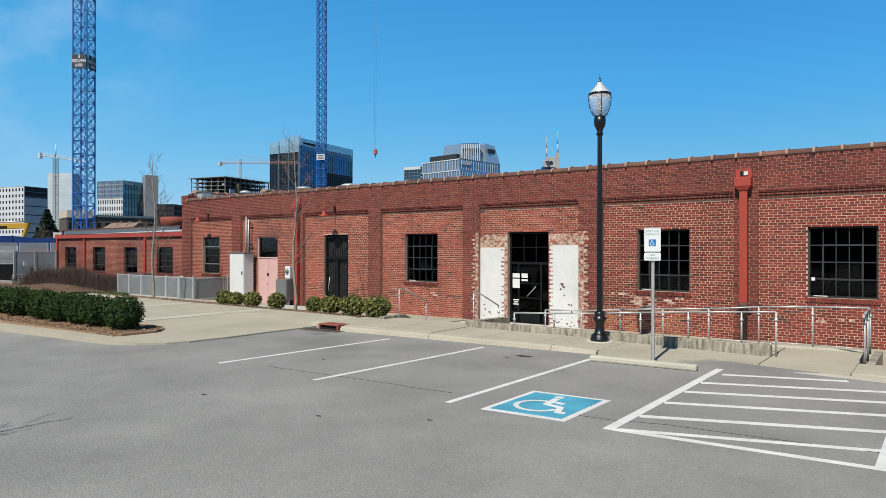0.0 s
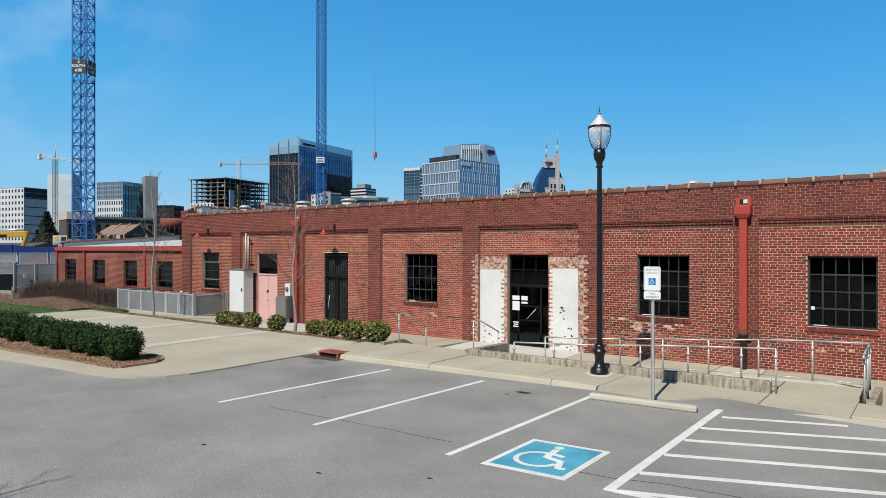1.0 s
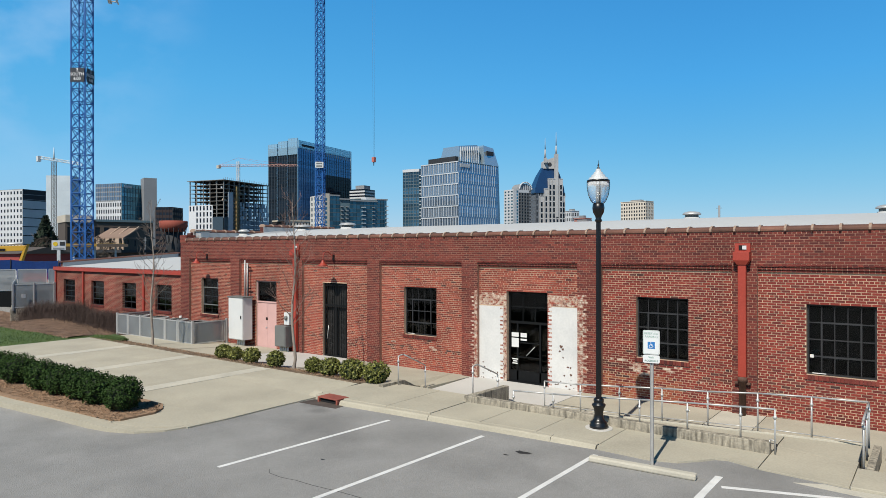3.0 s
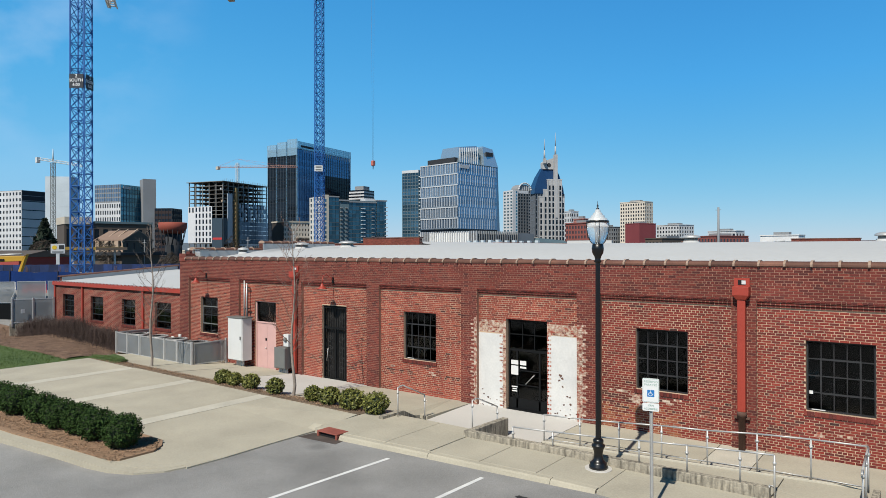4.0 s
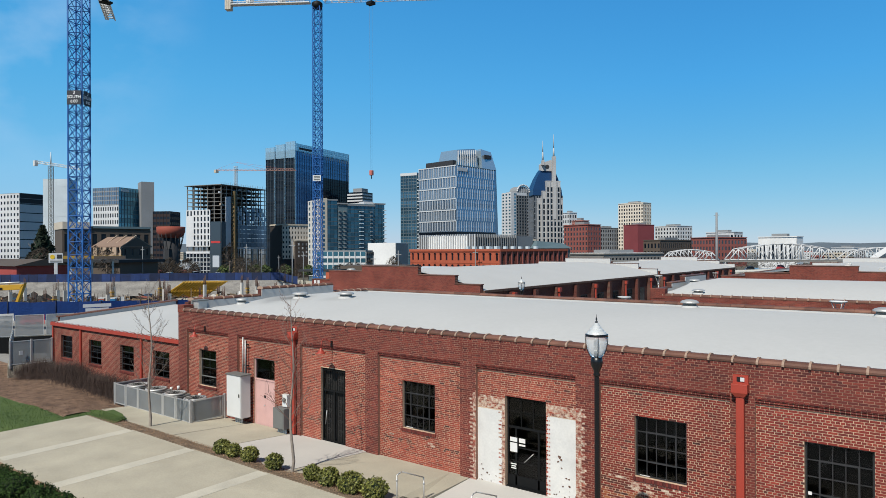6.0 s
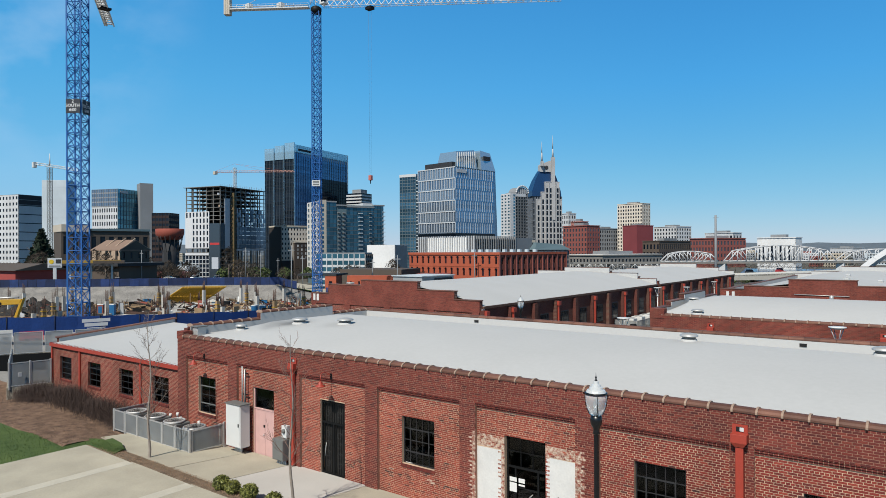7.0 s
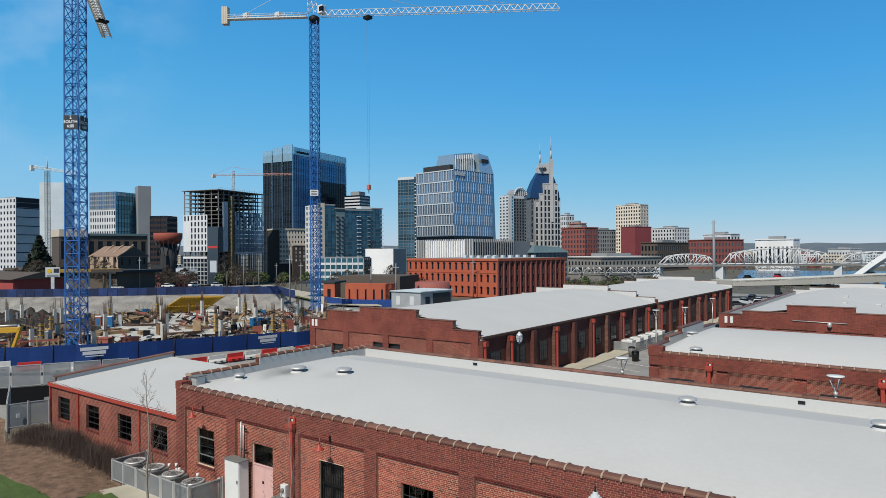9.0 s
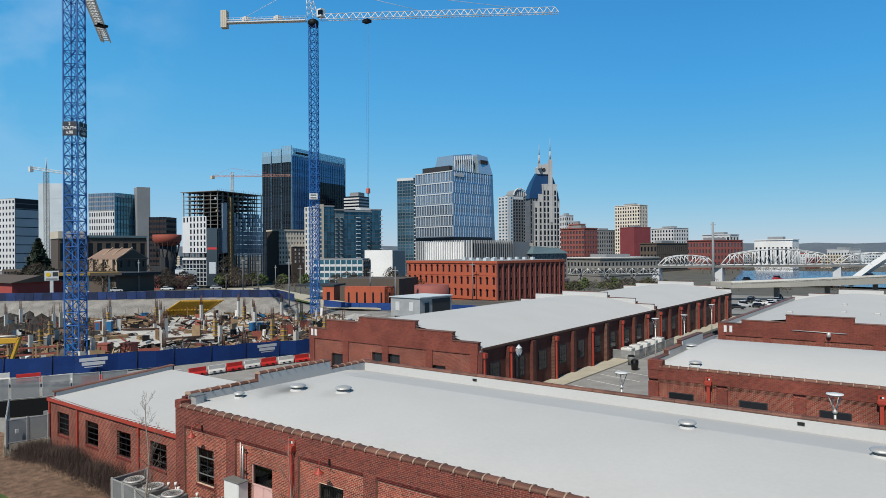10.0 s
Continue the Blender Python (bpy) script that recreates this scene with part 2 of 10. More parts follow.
M_WALL_DULL = brick_mat("painted_brick_wall", [(0.215, 0.049, 0.034), (0.13, 0.032, 0.026)], (0.21, 0.10, 0.07))
M_COPING = mat("clay_coping_tile", (0.095, 0.040, 0.028), 0.6, var=0.3, big=1.5, bump=0.2, tint=(0.145, 0.068, 0.045), objvar=0.25)
M_JOINT = mat("coping_joint_cement", (0.29, 0.205, 0.155), 0.9, var=0.2)
M_ROOF = mat("white_roof_membrane", (0.425, 0.427, 0.42), 0.75, var=0.07, big=0.25, fine=6, bump=0.06, depth=0.02, tint=(0.39, 0.392, 0.386))


def smudged(m, spots):
    """Soft dark smudges of uneven outline round given places, on top of a material."""
    n, l = m.node_tree.nodes, m.node_tree.links
    b = n["Principled BSDF"]
    base = b.inputs["Base Color"].links[0].from_socket
    geo, blur = n.new("ShaderNodeNewGeometry"), n.new("ShaderNodeTexNoise")
    blur.inputs["Scale"].default_value, blur.inputs["Detail"].default_value = 0.8, 3
    l.new(geo.outputs["Position"], blur.inputs["Vector"])
    for x, y, z, size, amount in spots:
        off, ln, rim, add = n.new("ShaderNodeVectorMath"), n.new("ShaderNodeVectorMath"), n.new("ShaderNodeMapRange"), n.new("ShaderNodeMath")
        off.operation, ln.operation, add.operation = "SUBTRACT", "LENGTH", "MULTIPLY_ADD"
        off.inputs[1].default_value = (x, y, z)
        add.inputs[1].default_value = size * 1.2
        l.new(geo.outputs["Position"], off.inputs[0]), l.new(off.outputs[0], ln.inputs[0])
        l.new(blur.outputs["Fac"], add.inputs[0]), l.new(ln.outputs["Value"], add.inputs[2])
        rim.interpolation_type = "SMOOTHSTEP"
        rim.inputs["From Min"].default_value, rim.inputs["From Max"].default_value = size * 0.7, size * 1.8
        rim.inputs["To Min"].default_value, rim.inputs["To Max"].default_value = 1 - amount, 1.0
        l.new(add.outputs[0], rim.inputs["Value"])
        sc = n.new("ShaderNodeVectorMath")
        sc.operation = "SCALE"
        l.new(base, sc.inputs[0]), l.new(rim.outputs[0], sc.inputs["Scale"])
        base = sc.outputs[0]
    l.new(base, b.inputs["Base Color"])
    return m


# shade of the roof dip put into the colour, with faint vent smudges
M_ROOF_MAIN = smudged(mat("dip_shaded_membrane", (0.425, 0.427, 0.42), 0.75, var=0.08, big=0.25, fine=6, bump=0.06, depth=0.02, tint=(0.385, 0.387, 0.38)), [(-27.6, 22.4, 5.1, 1.9, 0.34), (-26.9, 22.7, 5.1, 0.8, 0.42), (-24.2, 23.2, 5.1, 1.0, 0.12), (-7.9, 26.2, 5.26, 0.9, 0.10)])
# oily stains below the inlet and in the bays
M_ASPHALT = smudged(asphalt_mat(), [(-13.1, 12.0, 0, 0.55, 0.42), (-12.6, 11.4, 0, 0.35, 0.30), (-11.6, 10.6, 0, 0.9, 0.16), (-10.3, 10.3, 0, 0.8, 0.16), (-9.3, 11.3, 0, 1.0, 0.15), (-6.7, 11.5, 0, 0.6, 0.16)])


def streaked(m, low, scale=(9.0, 9.0, 1.4)):
    """Dark run-off streaks down a surface, on top of a material."""
    n, l = m.node_tree.nodes, m.node_tree.links
    b = n["Principled BSDF"]
    base = b.inputs["Base Color"].links[0].from_socket
    geo, tall, runs, rng, sc = n.new("ShaderNodeNewGeometry"), n.new("ShaderNodeMapping"), n.new("ShaderNodeTexNoise"), n.new("ShaderNodeMapRange"), n.new("ShaderNodeVectorMath")
    tall.inputs["Scale"].default_value = scale
    runs.inputs["Scale"].default_value, runs.inputs["Detail"].default_value = 1.6, 5
    rng.inputs["From Min"].default_value, rng.inputs["From Max"].default_value = 0.34, 0.60
    rng.inputs["To Min"].default_value, rng.inputs["To Max"].default_value = low, 1.08
    sc.operation = "SCALE"
    l.new(geo.outputs["Position"], tall.inputs[0]), l.new(tall.outputs[0], runs.inputs["Vector"]), l.new(runs.outputs["Fac"], rng.inputs["Value"])
    l.new(base, sc.inputs[0]), l.new(rng.outputs[0], sc.inputs["Scale"]), l.new(sc.outputs[0], b.inputs["Base Color"])
    return m


M_CONC = mat("pale_concrete", (0.385, 0.355, 0.28), 0.9, var=0.24, big=0.7, fine=25, bump=0.25, depth=0.004, tint=(0.31, 0.285, 0.223))
M_CONC_NEW = mat("new_white_concrete", (0.44, 0.425, 0.395), 0.9, var=0.08, big=0.6, fine=25, bump=0.2, depth=0.004)
M_CONC_OLD = streaked(mat("weathered_concrete", (0.35, 0.32, 0.26), 0.92, var=0.5, big=2.6, fine=22, bump=0.4, tint=(0.22, 0.195, 0.15)), 0.42)
M_CONC_BAND = mat("patched_concrete", (0.45, 0.425, 0.355), 0.9, var=0.2, big=1.2, fine=25, bump=0.2, depth=0.004, tint=(0.39, 0.365, 0.30))
M_ROADPAINT = mat("worn_white_road_paint", (0.570, 0.570, 0.554), 0.8, var=0.18, big=2.5, fine=70, bump=0.3, depth=0.003)
M_BLUEPAINT = mat("worn_blue_road_paint", (0.046, 0.254, 0.370), 0.8, var=0.22, big=2.0, fine=60, bump=0.3, depth=0.003, tint=(0.077, 0.308, 0.424))
M_STEEL = mat("galvanised_steel", (0.44, 0.44, 0.43), 0.5, metal=0.45, var=0.12, big=5, bump=0.05)
M_MESH = mat("grey_perforated_steel", (0.277, 0.293, 0.300), 0.55, metal=0.4, var=0.15, big=1.2, fine=90, bump=0.5, depth=0.006)


def see_through(m, share):
    """Small round holes over a sheet: part of what lies behind shows."""
    n, l = m.node_tree.nodes, m.node_tree.links
    hole, both = n.new("ShaderNodeBsdfTransparent"), n.new("ShaderNodeMixShader")
    both.inputs["Fac"].default_value = share
    l.new(n["Principled BSDF"].outputs[0], both.inputs[1]), l.new(hole.outputs[0], both.inputs[2])
    l.new(both.outputs[0], n["Material Output"].inputs["Surface"])


see_through(M_MESH, 0.38)
M_BLACK = mat("black_cast_iron", (0.004, 0.004, 0.0045), 0.35, var=0.2, spec=0.5)
M_DARKMETAL = mat("dark_painted_steel", (0.0045, 0.005, 0.0055), 0.6, var=0.2, spec=0.2)
M_FRAME = mat("window_steel", (0.021, 0.022, 0.024), 0.6, var=0.25, big=4)
M_REDMETAL = mat("red_painted_metal", (0.33, 0.046, 0.027), 0.5, var=0.15, big=2, bump=0.05, tint=(0.27, 0.038, 0.025))
M_RUST = mat("rusty_iron", (0.100, 0.054, 0.039), 0.85, var=0.4, big=4, bump=0.4)
M_INLET = mat("oxide_red_iron", (0.231, 0.065, 0.046), 0.75, var=0.25, big=4)
M_WHITEPAINT = mat("peeling_white_paint", (0.53, 0.535, 0.53), 0.8, var=0.14, big=1.4, fine=14, bump=0.3, depth=0.006, tint=(0.54, 0.53, 0.50))
M_WHITEBOX = mat("white_enamel_steel", (0.539, 0.547, 0.539), 0.45, var=0.06, big=1.5, bump=0.04)
M_GREYBOX = mat("grey_enamel_steel", (0.13, 0.135, 0.13), 0.5, var=0.1, big=3, bump=0.05)
M_PINK = mat("faded_pink_door_paint", (0.53, 0.335, 0.315), 0.7, var=0.12, big=2.2, bump=0.15, tint=(0.47, 0.29, 0.27))
M_PLASTIC = mat("white_plastic_pipe", (0.554, 0.554, 0.531), 0.5, var=0.06)
# near-black for cracks and tyres; stands in for shade in openings and rooms
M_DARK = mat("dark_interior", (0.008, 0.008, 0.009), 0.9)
M_GLASS = glass_mat("window_glass", (0.32, 0.35, 0.37), clear=True)
M_GLASS.node_tree.nodes["Principled BSDF"].inputs["IOR"].default_value = 1.30
M_LAMPGLASS = glass_mat("lamp_glass", (0.86, 0.87, 0.87), 0.22, clear=True)
M_LAMPGLASS.node_tree.nodes["Principled BSDF"].inputs["IOR"].default_value = 1.12
M_LAMPGLASS.node_tree.nodes["Principled BSDF"].inputs["Transmission Weight"].default_value = 0.72
M_LEAF = mat("evergreen_leaf", (0.082, 0.100, 0.018), 0.55, var=0.3, island=0.75, bump=0, tint=(0.15, 0.145, 0.034))
M_LEAF_DARK = mat("dark_evergreen_leaf", (0.020, 0.044, 0.010), 0.75, var=0.25, island=0.5, bump=0, spec=0.12, tint=(0.032, 0.060, 0.015))
M_BARK = mat("grey_bark", (0.15, 0.12, 0.10), 0.9, var=0.3, big=6, bump=0.5)
M_TWIG = mat("brown_dry_twigs", (0.05, 0.032, 0.026), 0.95, var=0.3, island=0.4, bump=0)
M_CHIPS = mat("tan_bark_chips", (0.28, 0.195, 0.125), 0.95, var=0.4, big=6, fine=30, bump=0.5, tint=(0.17, 0.095, 0.055), island=0.5)
M_MULCH = mat("bark_mulch", (0.135, 0.082, 0.054), 0.95, var=0.5, big=2.2, fine=22, bump=1.0, depth=0.05, tint=(0.18, 0.115, 0.076), island=0.4)
M_GRASS = mat("mown_grass", (0.040, 0.082, 0.014), 0.9, var=0.35, big=0.7, fine=25, bump=0.8, depth=0.04, tint=(0.062, 0.086, 0.022), island=0.3)
M_SIGNWHITE = mat("sign_white", (0.616, 0.624, 0.616), 0.45, var=0.03, bump=0)
M_SIGNGREEN = mat("sign_green", (0.193, 0.323, 0.277), 0.5, var=0.03, bump=0)
M_SIGNBLUE = mat("sign_blue", (0.0154, 0.146, 0.400), 0.45, var=0.03, bump=0)

# ---------------------------------------------------------------- builders


class Shape:
    """Collects vertices and faces for one mesh."""

    def __init__(self):
        self.v, self.f, self.smooth = [], [], []

    def add(self, verts, faces, smooth=False):
        k = len(self.v)
        self.v += [tuple(p) for p in verts]
        self.f += [tuple(k + i for i in f) for f in faces]
        self.smooth += [smooth] * len(faces)
        return self

    def box(self, x0, x1, y0, y1, z0, z1):
        v = [(x0, y0, z0), (x1, y0, z0), (x1, y1, z0), (x0, y1, z0), (x0, y0, z1), (x1, y0, z1), (x1, y1, z1), (x0, y1, z1)]
        return self.add(v, [(3, 2, 1, 0), (4, 5, 6, 7), (0, 1, 5, 4), (1, 2, 6, 5), (2, 3, 7, 6), (3, 0, 4, 7)])

    def prism(self, foot, z0, z1):
        """An upright prism over a counter-clockwise outline; z1 may be a function of x, y."""
        n = len(foot)
        top = z1 if callable(z1) else (lambda x, y: z1)
        low = z0 if callable(z0) else (lambda x, y: z0)
        v = [(x, y, low(x, y)) for x, y in foot] + [(x, y, top(x, y)) for x, y in foot]
        return self.add(v, [tuple(range(n - 1, -1, -1)), tuple(range(n, 2 * n))] + [(i, (i + 1) % n, n + (i + 1) % n, n + i) for i in range(n)])

    def rod(self, a, b, r0, r1=None, n=8, caps=True, smooth=True):
        a, b = Vector(a), Vector(b)
        r1 = r0 if r1 is None else r1
        q = (b - a).to_track_quat("Z", "Y")
        v = []
        for p, r in ((a, r0), (b, r1)):
            v += [p + q @ Vector((r * math.cos(2 * math.pi * i / n), r * math.sin(2 * math.pi * i / n), 0)) for i in range(n)]
        self.add(v, [(i, (i + 1) % n, n + (i + 1) % n, n + i) for i in range(n)], smooth)
        if caps:
            k = len(self.v) - 2 * n
            self.f += [tuple(k + i for i in range(n - 1, -1, -1)), tuple(k + n + i for i in range(n))]
            self.smooth += [False, False]
        return self

    def path(self, pts, r, n=8):
        for a, b in zip(pts[:-1], pts[1:]):
            self.rod(a, b, r, n=n)
        return self

    def lathe(self, c, rows, n=16, smooth=True):
        """rows of (radius, height) turned round the upright axis through c."""
        v = [(c[0] + r * math.cos(2 * math.pi * i / n), c[1] + r * math.sin(2 * math.pi * i / n), c[2] + z) for r, z in rows for i in range(n)]
        f = [(j * n + i, j * n + (i + 1) % n, (j + 1) * n + (i + 1) % n, (j + 1) * n + i) for j in range(len(rows) - 1) for i in range(n)]
        self.add(v, f, smooth)
        k = len(self.v) - len(rows) * n
        self.f += [tuple(k + i for i in range(n - 1, -1, -1)), tuple(k + (len(rows) - 1) * n + i for i in range(n))]
        self.smooth += [False, False]
        return self

    def grid(self, xs, ys, z):
        k, w = len(xs), len(ys)
        v = [(x, y, z(x, y)) for y in ys for x in xs]
        f = [(j * k + i, j * k + i + 1, (j + 1) * k + i + 1, (j + 1) * k + i) for j in range(w - 1) for i in range(k - 1)]
        return self.add(v, f)

    def mesh(self, name, material):
        me = bpy.data.meshes.new(name)
        me.from_pydata(self.v, [], self.f)
        for mt in material if isinstance(material, (list, tuple)) else [material]:
            me.materials.append(mt)
        if any(self.smooth):
            me.polygons.foreach_set("use_smooth", self.smooth)
        me.update()
        return me


def part(name, shape, material, parent=None, label="", bevel=0.0):
    """One mesh object, under a thing or a part, or top-level."""
    me = shape if isinstance(shape, bpy.types.Mesh) else shape.mesh(name, material)
    ob = new(name, me)
    if parent:
        ob.parent = parent
    if label:
        tagged(ob, label)
    if bevel:
        bv = ob.modifiers.new("bevel", "BEVEL")
        bv.width, bv.segments, bv.limit_method = bevel, 2, "ANGLE"
    return ob


GRID = Matrix.Identity(4)          # turn of the street grid on which a thing stands


def thing(name, label, category, group="", at=None, kind=""):
    ob = new(name)
    ob.empty_display_size = 0.2
    ob.matrix_world = GRID @ at if at is not None else GRID
    return tagged(ob, label, category, group, kind)


def solid(name, shape, material, label, category, group="", kind="", bevel=0.0):
    ob = tagged(part(name, shape, material, None, "", bevel), label, category, group, kind)
    ob.matrix_world = GRID
    return ob


def near(x, y, a, b):
    """Where the place lies along a stretch, 0 to 1."""
    return max(0.0, min(1.0, (x - a) / (b - a)))


def ease(u):
    return u * u * (3 - 2 * u)

# ---------------------------------------------------------------- ground


def fence_axes(x, y):
    """Along and beyond the near site fence."""
    dx, dy = x + 68.0, y - 39.6
    return 0.479 * dx + 0.878 * dy, -0.878 * dx + 0.479 * dy


RIM = [(-262.0, 44.0), (-214.3, 74.6), (-191.6, 92.4), (-172.0, 114.0), (-150.0, 128.5), (-125.0, 141.0), (-85.0, 133.0), (-50.0, 105.0)]


def inside(x, y):
    """Distance inside the far rim of the pit; minus outside it."""
    best = 1e9
    for (ax, ay), (bx, by) in zip(RIM[:-1], RIM[1:]):
        ux, uy = bx - ax, by - ay
        k = max(0.0, min(1.0, ((x - ax) * ux + (y - ay) * uy) / (ux * ux + uy * uy)))
        px, py = x - ax - k * ux, y - ay - k * uy
        d = math.hypot(px, py)
        if d < abs(best):
            best = d if px * uy - py * ux > 0 else -d
    return best


def land(x, y):
    d, bearing = math.hypot(x, y), math.degrees(math.atan2(-x, y))
    if d < 90 and fence_axes(x, y)[1] < 1:
        rise = (0.6 + 1.5 * near(y, 0, 58, 20)) * ease(near(x, 0, -57.5 + 0.12 * (y - 22), -62.5 + 0.12 * (y - 22))) if y > 5 else 2.1 * ease(near(x, 0, -58, -70))
        return (0.0 if y < 13.8 else -0.4) + rise
    start = 90 + 170 * ease(near(bearing, 0, 44, 56))
    z = -0.4 - 20.1 * near(d, 0, start, 620) - 1.0 * near(d, 0, 90, 240)
    z += 9 * near(d, 0, 1000, 1800)
    along, beyond = fence_axes(x, y)
    if -120 < along < 75 and beyond > 0:
        pit = near(beyond, 0, 2.5, 7) * near(inside(x, y), 0, 0.5, 8.5) * (1 - near(along, 0, 44 + beyond * 0.05, 52 + beyond * 0.05))
        z = z * (1 - pit) + (-5.4) * pit
    return z


far_steps = [70 * 1.22 ** k for k in range(1, 22)]
gx = sorted({*np.arange(-300, 62, 3.0).tolist(), *[60 + s for s in far_steps], *[-230 - s for s in far_steps], -13.7, -30.7})
gy = sorted({*np.arange(-40, 220, 3.0).tolist(), 13.7, 13.92, *[150 + s for s in far_steps], *[30 - s for s in far_steps]})
M_CITYGROUND = mat("far_ground", (0.11, 0.10, 0.088), 0.95, var=0.55, big=0.05, fine=0.5, bump=0, tint=(0.055, 0.058, 0.042))
M_SITEFLOOR = mat("site_concrete_slab", (0.50, 0.49, 0.46), 0.95, var=0.5, big=0.10, fine=1.2, bump=0.3, tint=(0.27, 0.255, 0.23))
M_BANK = mat("pale_clay_bank", (0.205, 0.197, 0.185), 0.95, var=0.55, big=0.35, fine=2.5, bump=0.8, depth=0.2, tint=(0.17, 0.16, 0.145))
g = Shape().grid(gx, gy, land)
me = g.mesh("ground", [M_ASPHALT, M_CITYGROUND, M_SITEFLOOR, M_BANK])
for p in me.polygons:
    cx, cy = p.center.x, p.center.y
    along, beyond = fence_axes(cx, cy)
    d = math.hypot(cx, cy)
    rim = inside(cx, cy) if 2 < beyond < 200 and -110 < along < 60 else -1
    if rim > 9 and along < 52:
        p.material_index = 2
    elif rim > -1.5 and rim != -1:
        p.material_index = 3
    elif d > 190 or (d > 95 and beyond > 0):
        p.material_index = 1
tagged(part("ground", me, None), "grey worn asphalt lot with the city ground behind", "ground", kind="structure")

# parking bay lines, hatching and the blue access symbol field
LINE = 0.004


def stripe(a, b, w, level=0.004):
    a, b = Vector((*a, 0)), Vector((*b, 0))
    s = (b - a).normalized().cross(Vector((0, 0, 1))) * w / 2
    sh = Shape()
    sh.prism([tuple((a + s).xy), tuple((b + s).xy), tuple((b - s).xy), tuple((a - s).xy)], -0.01, level)
    return sh


lines = [((-10.83, 7.31), (-10.54, 11.78), 0.10), ((-8.19, 7.32), (-8.0, 12.02), 0.10), ((-5.5, 7.39), (-5.47, 12.26), 0.10),
         ((-3.16, 7.46), (-3.17, 12.43), 0.13), ((-3.1, 7.50), (-0.43, 7.75), 0.09), ((-0.46, 7.7), (-0.42, 12.6), 0.11)]
lines += [((-3.0, 11.9), (-1.22, 12.55), 0.09)] + [((-3.09, y), (-0.5, y + 1.06), 0.09) for y in (10.96, 10.12, 9.23, 8.29)] + [((-3.05, 7.52), (-0.47, 8.44), 0.07)]
for k, (a, b, w) in enumerate(lines):
    solid("parking_line", stripe(a, b, w, LINE + 0.0007 * k), M_ROADPAINT, "worn white painted line on the asphalt", "road marking", "parking bay lines", kind="structure")
field = thing("access_symbol_field", "blue and white wheelchair access marking painted on asphalt", "road marking")
part("border", Shape().prism([(-4.93, 7.36), (-3.73, 7.46), (-3.73, 8.90), (-4.93, 8.80)], -0.01, 0.004), M_ROADPAINT, field)
part("blue_field", Shape().prism([(-4.85, 7.46), (-3.82, 7.55), (-3.82, 8.81), (-4.85, 8.71)], -0.01, 0.007), M_BLUEPAINT, field)


def ring(c, r, w, a0, a1, z, n=22, tilt=lambda x, y: (x, y)):
    sh = Shape()
    pts = []
    for i in range(n + 1):
        a = radians(a0 + (a1 - a0) * i / n)
        pts.append((math.cos(a), math.sin(a)))
    inner, outer = r - w / 2, r + w / 2
    v = [(*tilt(c[0] + k * p, c[1] + k * q), z) for p, q in pts for k in (inner, outer)]
    sh.add(v, [(2 * i, 2 * i + 1, 2 * i + 3, 2 * i + 2) for i in range(n)])
    return sh


sym = ring((-4.40, 7.98), 0.30, 0.075, 75, 350, 0.010)
for k, (a, b, w) in enumerate((((-4.38, 8.50), (-4.34, 8.10), 0.10), ((-4.34, 8.12), (-4.10, 8.06), 0.09), ((-4.10, 8.08), (-4.00, 7.78), 0.09), ((-4.00, 7.79), (-3.90, 7.82), 0.07), ((-4.37, 8.30), (-4.14, 8.26), 0.07))):
    s = stripe(a, b, w)
    sym.add([(x, y, 0.0107 + 0.0007 * k if z > 0 else 0.008) for x, y, z in s.v], s.f)
sym.lathe((-4.39, 8.60, 0.0), [(0.07, 0.008), (0.07, 0.010)], 12, False)
part("symbol", sym, M_ROADPAINT, field, "white access symbol")

# pavement slabs, kerb and apron
WALK = 0.15


def slab(name, foot, z0, z1, m, label, bevel=0.012):
    return solid(name, Shape().prism(foot, z0, z1), m, label, "pavement", kind="structure", bevel=bevel)


def down_y(x, y):
    """Paving level that falls from the walk to the foot of the wall."""
    return WALK - 0.40 * near(y, 0, 14.1, 16.6)


def kerb_face(x):
    return 12.14 + 0.069 * (x + 12)


def walk_z(x):
    """The sidewalk dips to the level of the lot before the hatched bay."""
    return 0.12 - 0.09 * ease(near(x, 0, -7.4, -3.6))


def wall_front(x):
    """Street face of the low retaining wall."""
    return 14.03 + 0.032 * (x + 9.9)


joints = [-13.66, -11.2, -9.85, -8.47, -7.04, -5.6]
for a, b in zip(joints[:-1], joints[1:]):
    lift, stairs = 0.006 * random.random() + (0.012 if a < -9.9 else 0.0), a < -9.9
    foot = [(a + 0.008, kerb_face(a) + 0.21), (b - 0.008, kerb_face(b) + 0.21), (b - 0.008, 14.68 if stairs else wall_front(b)), (a + 0.008, 14.68 if stairs else wall_front(a))]
    slab("pavement", foot, -0.45, lambda x, y, h=lift: walk_z(x) + h, M_CONC, "sand-coloured concrete sidewalk slab")
for a, b in zip([-12.6, -9.78, -6.62], [-9.78, -6.62, -5.62]):
    profile = [(0.0, 0.0), (0.03, 0.085), (0.07, 0.118), (0.2, 0.124), (0.2, -0.3), (0.0, -0.3)]
    kb = Shape()
    n = len(profile)
    kb.add([(x, kerb_face(x) + d, z * walk_z(x) / 0.12 if z > 0 else z) for x in (a + 0.006, b - 0.006) for d, z in profile], [(i, n + i, n + (i + 1) % n, (i + 1) % n) for i in range(n)] + [tuple(range(n)), tuple(range(2 * n - 1, n - 1, -1))])
    solid("kerb", kb, M_CONC, "pale concrete kerb with rounded edge", "kerb", kind="structure")
